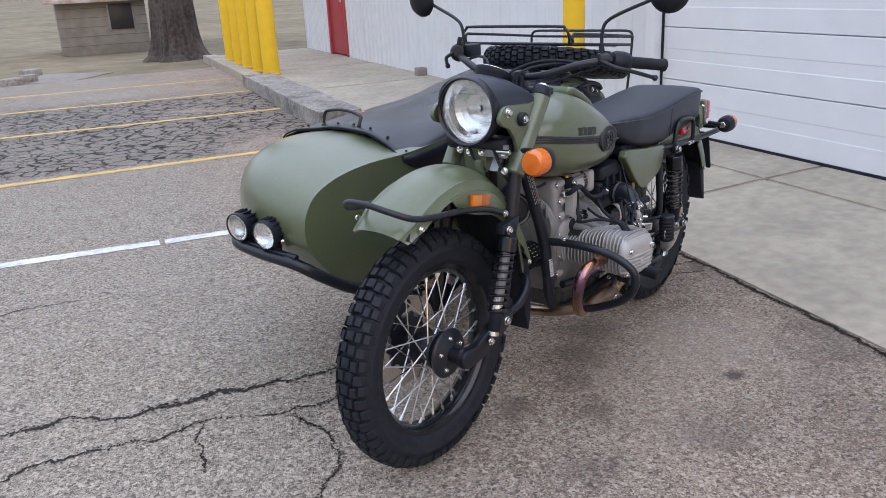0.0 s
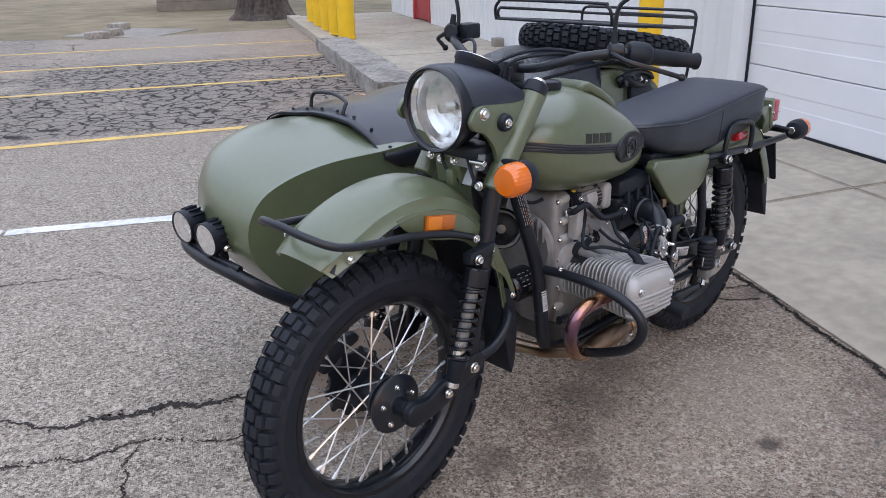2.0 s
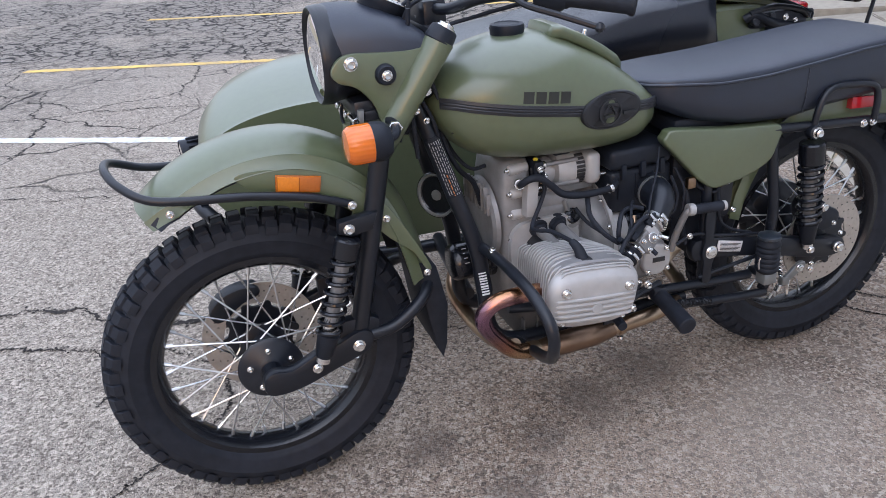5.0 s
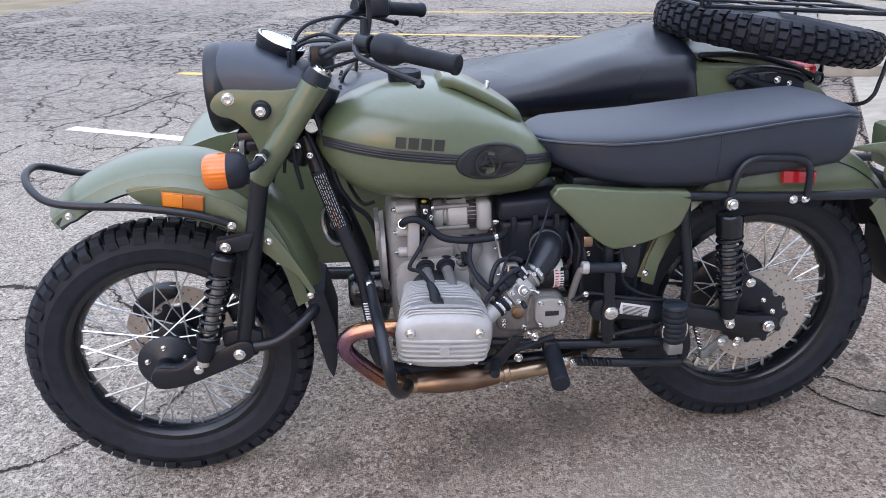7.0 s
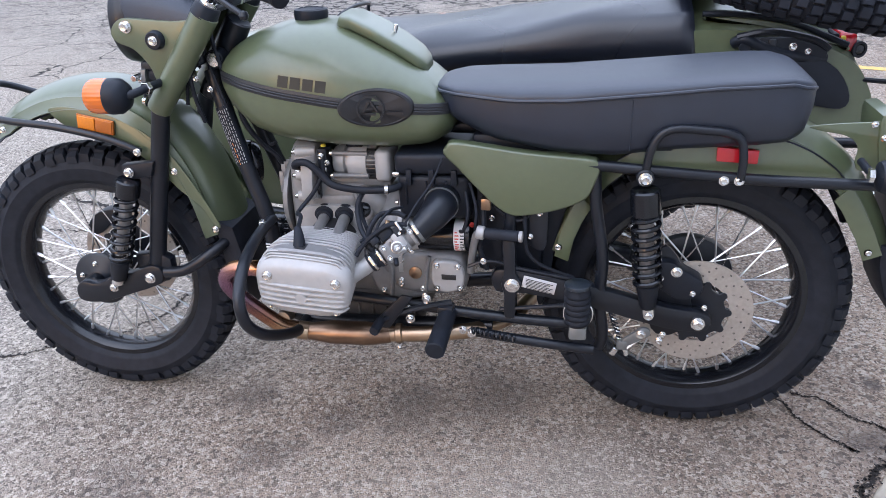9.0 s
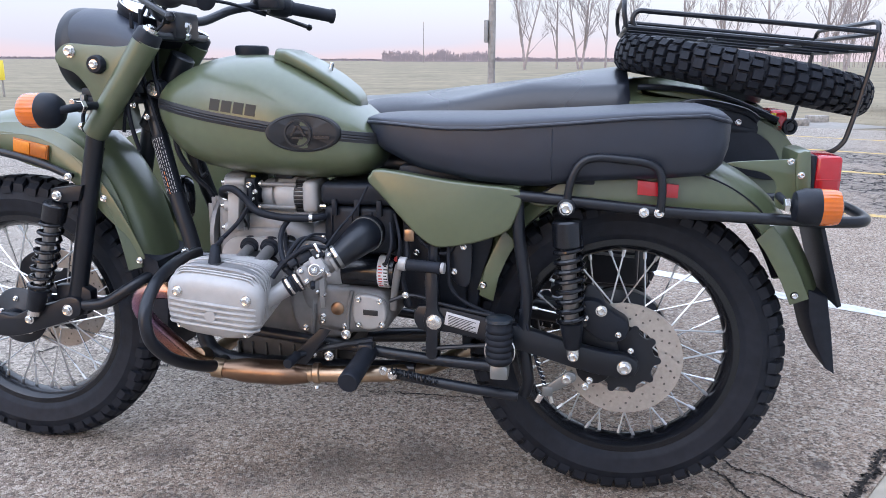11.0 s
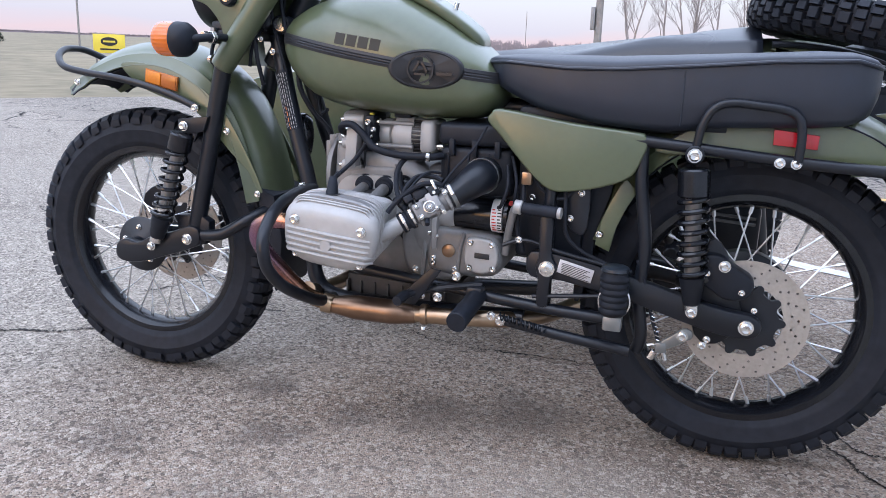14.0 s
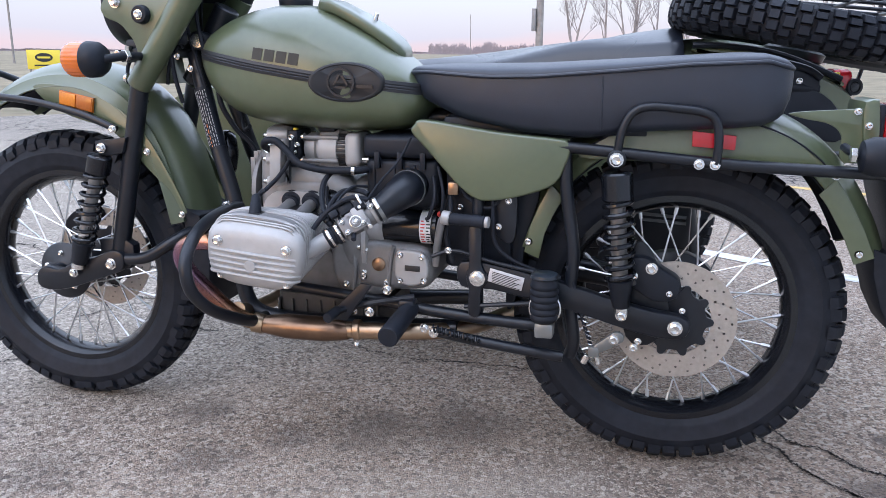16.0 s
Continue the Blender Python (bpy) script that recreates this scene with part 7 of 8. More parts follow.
pp = bp("passenger_footpeg", lathe([(0.020, 0)] + [(0.0290 if j % 3 else 0.0262, 0.005 + 0.0044 * j) for j in range(19)] + [(0.025, 0.092)], axis((1.213, -0.188, 0.342), (-0.02, 0, 1)), 20), RUBBER, "folded black rubber passenger footpeg with a bail")
sub("clamp", box((1.195, -0.206, 0.312), (1.233, -0.170, 0.343), 0.005), PLATE, pp)
sub("peg_cap", lathe([(0.024, 0), (0.0285, 0.003), (0.0275, 0.009), (0.022, 0.012), (0.001, 0.012)], axis((1.2112, -0.188, 0.433), (-0.02, 0, 1)), 20), SKY_TINT_CAP, pp)
sub("peg_bracket", box((1.205, -0.17, 0.318), (1.228, -0.13, 0.334), 0.004), BLACK, pp)
sub("ring", tube([(1.214 + 0.03 * math.cos(a), -0.192, 0.372 + 0.034 * math.sin(a)) for a in (2 * math.pi * k / 14 for k in range(14))], 0.003, 6, 2, True), CHROME, pp)
sh = bp("shift_lever", tube([(0.93, -0.150, 0.362), (0.86, -0.165, 0.352), (0.80, -0.180, 0.340), (0.775, -0.215, 0.335)], 0.008, 8), BLACK, "black heel-toe shift lever")
sub("toe_rubber", rod((0.776, -0.205, 0.337), (0.770, -0.250, 0.333), 0.011, seg=12), RUBBER, sh)
bp("shift_rod", tube([(0.97, -0.152, 0.455), (1.02, -0.150, 0.470), (1.10, -0.148, 0.450), (1.24, -0.146, 0.425)], 0.0042, 8), BLACK, "thin black linkage rod")
sd = bp("side_stand", tube([(0.955, -0.150, 0.292), (1.05, -0.150, 0.278), (1.15, -0.150, 0.266), (1.250, -0.148, 0.256)], 0.0115, 10), BLACK, "folded black side stand with spring")
sub("spring", tube([(0.975 + 0.0016 * k, -0.168 + 0.0075 * math.cos(k * 1.1), 0.302 - 0.0003 * k + 0.0075 * math.sin(k * 1.1)) for k in range(64)], 0.0021, 5, smooth_path=False), BLACK, sd)
bolt((0.955, -0.160, 0.297), r=0.009, parent=sd)
bolt((0.975, -0.160, 0.289), r=0.009, parent=sd)
bp("pedal_bracket", slab_xz(round_outline([(1.048, 0.520), (1.074, 0.520), (1.076, 0.445), (1.090, 0.415), (1.076, 0.388), (1.074, 0.335), (1.050, 0.335), (1.050, 0.388), (1.044, 0.415), (1.050, 0.445)], 3), -0.156, -0.146, 0.003), BLACK)
bolt((1.068, -0.156, 0.415), r=0.0135, parent=bike, base=BASE, h=0.010)
bp("brake_rod", tube([(1.04, -0.150, 0.350), (1.13, -0.152, 0.362), (1.22, -0.152, 0.372)], 0.005, 8), BLACK)
for x, y, z in ((0.828, -0.152, 0.345), (0.905, -0.15, 0.33), (0.795, -0.155, 0.322), (0.87, -0.153, 0.377), (1.005, -0.152, 0.47)):
    bolt((x, y, z), r=0.006, parent=bike, base=BASE)
for pts in ([(1.02, -0.115, 0.635), (1.035, -0.128, 0.585), (1.085, -0.130, 0.560), (1.12, -0.125, 0.600), (1.135, -0.115, 0.640)], [(1.09, -0.118, 0.62), (1.095, -0.134, 0.55), (1.10, -0.136, 0.49), (1.135, -0.136, 0.455), (1.20, -0.134, 0.43)]):
    bp("cable", tube(pts, 0.0042, 8, 6), RUBBER)
for x, z in ((1.02, 0.555), (1.105, 0.520), (1.125, 0.575)):
    bolt((x, -0.108 if x < 1.1 else -0.122, z), r=0.0055, parent=bike, base=BASE)
bp("connector", box((1.000, -0.142, 0.585), (1.022, -0.128, 0.612), 0.003), GOLD)
bp("cable_bracket", slab_xz(round_outline([(1.088, 0.615), (1.138, 0.605), (1.140, 0.500), (1.118, 0.488), (1.094, 0.520)], 3), -0.122, -0.116, 0.002), BLACK)
bp("rear_loom", tube([(1.00, -0.12, 0.60), (1.005, -0.135, 0.55), (0.995, -0.135, 0.50), (1.01, -0.13, 0.44)], 0.006, 8), RUBBER)

HORN = axis((0.428, -0.012, 0.640), (-0.85, -0.62, 0.05))
horn = bp("horn", lathe([(0.012, -0.03), (0.046, -0.022), (0.054, -0.010), (0.055, 0.0), (0.052, 0.005), (0.046, 0.003), (0.042, -0.002), (0.030, -0.003), (0.012, 0.001), (0.001, 0.002)], HORN, 34), GLOSS, "round black horn with a bright ring behind the fork")
sub("ring", lathe([(0.044, 0.001), (0.047, 0.0055), (0.0505, 0.0055), (0.052, 0.002)], HORN, 34, closed=True), PLATE, horn)
sub("cap", lathe([(0.013, -0.002), (0.012, 0.004), (0.001, 0.005)], HORN, 18), PLATE, horn)
filt = bp("oil_filter", lathe([(0.020, -0.006), (0.038, -0.004), (0.044, 0.004), (0.045, 0.012), (0.045, 0.080), (0.049, 0.084), (0.049, 0.096)], axis((0.452, -0.012, 0.465), (1, 0, 0)), 30), GLOSS, "black oil filter with fine white print ahead of the crankcase")
for k in range(4):
    for j in range(3):
        a = radians(196 + 15 * k)
        m = Matrix.Translation((0.470 + j * 0.019, -0.012 + 0.0452 * math.cos(a), 0.465 - 0.0452 * math.sin(a))) @ Matrix.Rotation(-a, 4, "X")
        sub("print_bar", box((0, -0.0006, -0.0014), (0.011 - 0.003 * ((k + j) % 3), 0.0006, 0.0005), 0, m), PRINT, filt, smooth=False)
tl2 = bp("tube_label", tube([(0.4945, -0.0875, 0.474), (0.5005, -0.0905, 0.415)], 0.0190, 14, smooth_path=False), PLASTIC, "black tube label with white bars")
for k in range(9):
    p = Vector((0.4945, -0.0875, 0.471)).lerp(Vector((0.5005, -0.0905, 0.418)), k / 8)
    sub("print_bar", box((-0.009, -0.0012, -0.0012 - 0.0006 * (k % 3)), (0.009, 0.0012, 0.0012), 0, Matrix.Translation(p + Vector((-0.004, -0.0187, 0)))), WHITE, tl2, smooth=False)

# -- sidecar body, lofted across its width
SC_PROF = [(-0.048, 0.610), (-0.046, 0.650), (-0.034, 0.685), (-0.004, 0.722), (0.044, 0.748), (0.13, 0.770), (0.25, 0.780), (0.46, 0.778), (0.80, 0.800), (1.15, 0.830), (1.44, 0.858),
           (1.55, 0.862), (1.68, 0.850), (1.80, 0.818), (1.875, 0.775), (1.915, 0.715), (1.93, 0.665), (1.915, 0.630), (1.86, 0.605), (1.70, 0.575), (1.40, 0.490), (1.10, 0.400), (0.80, 0.350), (0.40, 0.352), (0.22, 0.368),
           (0.12, 0.395), (0.05, 0.455), (-0.005, 0.520), (-0.036, 0.565)]
sc_spline = [(p.x, p.y) for p in spline([(x, z, 0) for x, z in SC_PROF], 4, True)]
SC_Y = ((0.425, 0.0, 0.0), (0.432, 0.0, 0.0), (0.445, 0.003, 0.003), (0.52, 0.006, 0.022), (0.64, -0.006, 0.052), (0.76, -0.045, 0.058), (0.86, -0.105, 0.046), (0.94, -0.175, 0.025), (1.00, -0.245, 0.0), (1.045, -0.32, -0.04), (1.075, -0.40, -0.09), (1.09, -0.48, -0.15))
rings = []
for y, nose, up in SC_Y:
    ring = []
    for x, z in sc_spline:
        f = max(0.0, 1 - max(x, 0) / 1.0) ** 1.3
        top = min(max((z - 0.50) / 0.28, 0.0), 1.0)
        x2 = x - nose * f if x < 0.9 else x + nose * 0.6 * max(0, (x - 1.6) / 0.35)
        ring.append(Vector((x2, y, z + up * top if up > 0 else z + up * top - up * 0.3 * (1 - top))))
    rings.append(ring)
bm = bmesh.new()
loft(bm, rings)
bp("sidecar_body", bm, OLIVE, "matte olive boat-shaped sidecar body", angle=50)
# black tonneau cover over the cockpit, folded up to a peak behind
bm = bmesh.new()
rings = []
XS = np.linspace(0.415, 1.475, 34)
for i, x in enumerate(XS):
    x = float(x)
    zi = interp(((0.415, 0.785), (0.47, 0.792), (0.60, 0.808), (0.87, 0.848), (1.20, 0.894), (1.40, 0.916), (1.475, 0.920)), x)
    zc = interp(((0.415, 0.838), (0.47, 0.845), (0.60, 0.856), (0.94, 0.872), (1.17, 0.910), (1.35, 0.936), (1.43, 0.947), (1.475, 0.950)), x)
    zo = interp(((0.415, 0.792), (0.8, 0.82), (1.475, 0.87)), x)
    lo = interp(((0.415, 0.752), (0.48, 0.718), (0.62, 0.705), (0.80, 0.750), (0.9, 0.765), (1.475, 0.745)), x)
    ring = []
    for y, z in ((0.418, lo), (0.420, (lo + zi) / 2), (0.428, zi - 0.02), (0.450, zi), (0.50, zi + (zc - zi) * 0.40), (0.58, zi + (zc - zi) * 0.78), (0.68, zc - 0.002), (0.76, zc), (0.85, zc - 0.012), (0.94, (zc + zo) / 2), (1.01, zo), (1.035, zo - 0.03), (1.045, zo - 0.07)):
        w = noise.noise(Vector((x * 3.2, y * 6, 1.0))) * 0.013 + 0.007 * math.sin((x * 2.2 - y * 3.0) * 6.0) * math.exp(-((y - 0.55) / 0.12) ** 2) + noise.noise(Vector((x * 9 + y * 9, y * 14, 4.0))) * 0.004
        fold = -0.010 * math.exp(-((y - 0.60) / 0.05) ** 2) * max(0, (x - 1.0) / 0.45)
        ring.append(Vector((x, y, z + (w + fold if 0.43 < y < 1.03 else 0))))
    rings.append(ring)
loft(bm, rings, closed=False)
# back flap of the cover
last = rings[-1]
back = [Vector((p.x + 0.018, p.y, max(0.745, p.z - 0.11))) for p in last]
loft(bm, [last, back], closed=False)
bmesh.ops.remove_doubles(bm, verts=bm.verts[:], dist=0.0004)
bmesh.ops.recalc_face_normals(bm, faces=bm.faces[:])
bmesh.ops.solidify(bm, geom=bm.faces[:], thickness=0.004)
cov = bp("tonneau_cover", bm, TONNEAU, "black vinyl tonneau cover stretched over the sidecar cockpit", angle=100)
sub("hem", tube([(p.x - 0.002, p.y, p.z + 0.003) for p in rings[0]], 0.0032, 8), RUBBER, cov)
for y in (0.44, 0.52, 0.60, 0.68, 0.76, 0.84, 0.92, 0.99):
    zz = float(np.interp(y, [p.y for p in rings[1]], [p.z for p in rings[1]]))
    sub("snap_stud", lathe([(0.0055, 0), (0.0055, 0.004), (0.003, 0.007)], Matrix.Translation((0.452, y, zz + 0.003)), 10), PLASTIC, cov)
bp("cockpit_rail", tube([(0.455, 0.66, 0.848), (0.465, 0.66, 0.868), (0.478, 0.672, 0.882), (0.50, 0.76, 0.893), (0.51, 0.86, 0.886), (0.505, 0.882, 0.872), (0.50, 0.886, 0.838)], 0.006, 8), BLACK, "small black grab rail in front of the cockpit")
bp("sidecar_marker", box((0.73, 0.885, 0.815), (0.755, 0.935, 0.842), 0.006), ORANGE, "small amber marker lamp on the sidecar guard")
# sidecar spot lamps on a bumper tube
for y, x, z in ((0.699, -0.088, 0.614), (0.564, -0.093, 0.610)):
    SP = axis((x, y, z), (0.97, 0.10, 0.05)) @ Matrix.Scale(0.88, 4)
    sl = bp("spot_lamp", lathe([(0.020, 0.075), (0.036, 0.070), (0.046, 0.045), (0.052, 0.012), (0.053, -0.004), (0.050, -0.006), (0.049, 0.0)], SP, 32, cap=False), PLASTIC, "round black finned spot lamp on the sidecar bumper")
    sub("reflector", lathe([(0.049, -0.001), (0.040, 0.012), (0.020, 0.022), (0.004, 0.024)], SP, 32, cap=False), REFLECTOR, sl, "bright lamp reflector")
    g = sub("lamp_glass", lathe([(0.049, -0.003), (0.030, -0.006), (0.001, -0.008), (0.001, -0.006), (0.030, -0.004), (0.049, -0.001)], SP, 32), GLASS, sl)
    g.visible_shadow = False
    for k in range(16):
        a = 2 * math.pi * k / 16
        m = SP @ Matrix.Rotation(a, 4, "Z")
        sub("heat_fin", box((0.044, -0.0016, 0.018), (0.056, 0.0016, 0.060), 0, m), PLASTIC, sl, smooth=False)
    sub("bracket", box((x + 0.02, y - 0.02, z - 0.075), (x + 0.05, y + 0.02, z - 0.04), 0.004), BLACK, sl)
    bolt((x + 0.03, y - 0.05, z - 0.02), r=0.008, parent=sl)
bp("sidecar_bumper", tube([(-0.02, 0.80, 0.545), (-0.060, 0.745, 0.548), (-0.078, 0.67, 0.546), (-0.082, 0.58, 0.540), (-0.065, 0.47, 0.525), (0.00, 0.415, 0.470), (0.11, 0.402, 0.400), (0.25, 0.400, 0.345), (0.60, 0.405, 0.315), (1.20, 0.41, 0.31)], 0.019, 14), BLACK, "black tubular bumper and frame rail round the sidecar nose")
bp("lamp_bar", tube([(-0.062, 0.46, 0.545), (-0.072, 0.56, 0.556), (-0.068, 0.70, 0.560)], 0.010, 10), BLACK)
bp("sidecar_strut", tube([(0.52, 0.08, 0.32), (0.54, 0.25, 0.32), (0.56, 0.42, 0.33)], 0.018, 12), BLACK, "black lower sidecar strut")
bp("sidecar_strut", tube([(0.60, 0.07, 0.70), (0.64, 0.22, 0.58), (0.70, 0.41, 0.40)], 0.014, 12), BLACK, "black upper sidecar strut")
bp("sidecar_strut", tube([(1.20, 0.13, 0.33), (1.25, 0.30, 0.32), (1.28, 0.42, 0.32)], 0.018, 12), BLACK, "black rear sidecar strut")
bp("sidecar_strut", tube([(1.15, 0.13, 0.66), (1.25, 0.25, 0.55), (1.30, 0.41, 0.38)], 0.014, 12), BLACK, "black rear sidecar strut")
sg = [(0.93, 0.46), (0.96, 0.56), (1.05, 0.67), (1.17, 0.73), (1.31, 0.755), (1.45, 0.74), (1.55, 0.69), (1.62, 0.61)]
side_guard = mudguard("sidecar_mudguard", sg, 0.10, 0.05)
side_guard.matrix_basis = Matrix.Translation((0, 1.15, 0))
chassis = bp("sidecar_chassis_box", box((1.24, 0.52, 0.335), (1.535, 0.62, 0.470), 0.012), BLACK, "black steel box of the sidecar chassis behind the rear wheel")
for k in range(2):
    sub("chassis_rail", tube([(1.40, 0.505, 0.447 - 0.016 * k), (1.52, 0.505, 0.440 - 0.016 * k)], 0.0045, 8, smooth_path=False), PLATE, chassis)
sub("trailing_arm", tube([(1.16, 0.62, 0.30), (1.30, 0.64, 0.31), (1.50, 0.66, 0.325), (1.575, 0.66, 0.33)], 0.030, 12), BLACK, chassis)
sub("damper", rod((1.545, 0.60, 0.32), (1.500, 0.60, 0.60), 0.026, seg=16), BLACK, chassis)
bp("sidecar_axle", rod((1.31, 0.42, 0.338), (1.31, 1.10, 0.338), 0.020), BLACK)
# boot: lid rim, spare carrier, latch
boot = bp("boot_lid", slab_xz(round_outline([(1.50, 0.885), (1.56, 0.893), (1.70, 0.876), (1.82, 0.838), (1.87, 0.805), (1.84, 0.800), (1.70, 0.845), (1.55, 0.868)], 3), 0.47, 1.00, 0.010, 3), OLIVE, "olive sidecar boot lid", angle=60)
sub("lid_strip", tube([(1.50, 0.463, 0.897), (1.60, 0.463, 0.894), (1.72, 0.463, 0.872), (1.86, 0.463, 0.815)], 0.008, 8), PLASTIC, boot)
bp("spare_carrier", lathe([(0.075, -0.02), (0.080, 0), (0.060, 0.012), (0.03, 0.016), (0.03, 0.05)], axis((1.772, 0.63, 0.885), (0.19, 0, 0.98)), 24), BLACK, "black spare wheel carrier")
bp("boot_latch", tube([(1.575, 0.415, 0.83), (1.60, 0.400, 0.842), (1.66, 0.400, 0.815), (1.72, 0.410, 0.80), (1.80, 0.42, 0.79)], 0.014, 10), PLASTIC, "black boot hinge strap")
# added black plate stands in for the shade on the boot's side wall
bp("boot_side_shade", slab_xz(round_outline([(1.66, 0.805), (1.76, 0.800), (1.83, 0.765), (1.868, 0.70), (1.85, 0.665), (1.76, 0.68), (1.68, 0.70)], 3), 0.405, 0.424, 0.004), PLASTIC, "black plate for the shaded stretch of the boot side")
hinge = bp("boot_hinge", box((1.595, 0.404, 0.800), (1.770, 0.428, 0.846), 0.008), PLASTIC, "black boot hinge box with a bolted strap")
sub("hinge_strap", tube([(1.58, 0.400, 0.848), (1.66, 0.396, 0.862), (1.76, 0.398, 0.842), (1.80, 0.402, 0.818)], 0.009, 8), BLACK, hinge)
sub("hinge_pin", rod((1.60, 0.408, 0.825), (1.60, 0.390, 0.825), 0.014, seg=16), BLACK, hinge)
sub("hinge_rib", box((1.655, 0.398, 0.805), (1.675, 0.410, 0.842), 0.003), BLACK, hinge)
bolt((1.715, 0.403, 0.824), r=0.008, parent=hinge)
bolt((1.752, 0.403, 0.812), r=0.006, parent=hinge)
bp("boot_bracket", box((1.70, 0.405, 0.79), (1.80, 0.43, 0.835), 0.006), PLASTIC)
bp("tail_grille", box((1.86, 0.46, 0.70), (1.90, 0.56, 0.74), 0.005), PLASTIC)
scl = bp("sidecar_tail_lamp", box((1.830, 0.50, 0.785), (1.850, 0.64, 0.838), 0.008), PLASTIC, "red sidecar tail lamp with a dark round lens beside it")
sub("lens", box((1.846, 0.497, 0.785), (1.894, 0.64, 0.840), 0.016, segs=4), RED, scl, "red lens")
sub("yellow_mark", box((1.850, 0.492, 0.818), (1.862, 0.500, 0.832), 0.002), SIGN_YELLOW, scl)
sub("round_lens", lathe([(0.001, 0.0), (0.012, 0.002), (0.0145, 0.006), (0.0145, 0.03)], axis((1.902, 0.50, 0.796), (-0.4, 1, 0)), 20), GLOSS, scl)
sub("lens_ring", lathe([(0.0145, 0.0), (0.021, 0.0), (0.022, 0.032), (0.0145, 0.032)], axis((1.902, 0.50, 0.796), (-0.4, 1, 0)), 22, closed=True), PLASTIC, scl)
sub("lamp_arm", box((1.80, 0.53, 0.768), (1.90, 0.62, 0.787), 0.004), BLACK, scl)
# luggage rack over the spare
RACK_NEAR, RACK_FAR = 0.37, 0.93
rk = bp("luggage_rack", tube([(1.462, RACK_NEAR, 1.047), (2.045, RACK_NEAR, 0.992)], 0.0068, 8, smooth_path=False), BLACK, "black tubular luggage rack above the spare wheel")


def rail(*pts, n=5, r=0.0062):
    return sub("rack_tube", tube(list(pts), r, 8, n), BLACK, rk)


def rack_z(x, up=0.0):
    return 1.047 - (x - 1.462) * 0.0945 + up


rail((1.462, RACK_FAR, rack_z(1.462)), (2.045, RACK_FAR, rack_z(2.045)))
for y in (RACK_NEAR, RACK_FAR):
    k = 1 if y < 0.6 else -1
    rail((1.480, y, rack_z(1.48) + 0.002), (1.473, y, rack_z(1.48) + 0.022), (1.487, y, rack_z(1.48) + 0.040), (1.53, y, rack_z(1.53) + 0.042), (1.78, y, rack_z(1.78) + 0.042), (2.050, y, rack_z(2.05) + 0.040))
    rail((2.045, y, rack_z(2.045)), (2.048, y, rack_z(2.05) + 0.04), (2.050, y + 0.012 * k, rack_z(2.05) + 0.060), (2.050, y + 0.04 * k, rack_z(2.05) + 0.066))
    rail((2.045, y, rack_z(2.045)), (2.030, y, 0.90), (2.008, y, 0.80), (1.995, y, 0.765), (1.965, y + 0.01 * k, 0.742), (1.90, y + 0.06 * k, 0.735))
rail((2.050, RACK_NEAR + 0.04, rack_z(2.05) + 0.066), (2.050, RACK_FAR - 0.04, rack_z(2.05) + 0.066))
rail((2.050, RACK_NEAR, rack_z(2.05) + 0.038), (2.050, RACK_FAR, rack_z(2.05) + 0.038))
rail((2.045, RACK_NEAR, rack_z(2.045)), (2.045, RACK_FAR, rack_z(2.045)))
rail((1.462, RACK_NEAR, rack_z(1.462)), (1.462, RACK_FAR, rack_z(1.462)))
rail((1.458, 0.375, rack_z(1.46)), (1.452, 0.375, 1.085), (1.452, 0.395, 1.112), (1.452, 0.44, 1.120), (1.452, 0.86, 1.120), (1.452, 0.905, 1.112), (1.452, 0.925, 1.085), (1.458, 0.925, rack_z(1.46)))
for y in (0.56, 0.74):
    rail((1.462, y, rack_z(1.462)), (2.045, y, rack_z(2.045)), r=0.005)
for x in (1.68, 1.88):
    rail((x, RACK_NEAR, rack_z(x) - 0.004), (x, RACK_FAR, rack_z(x) - 0.004), r=0.005)

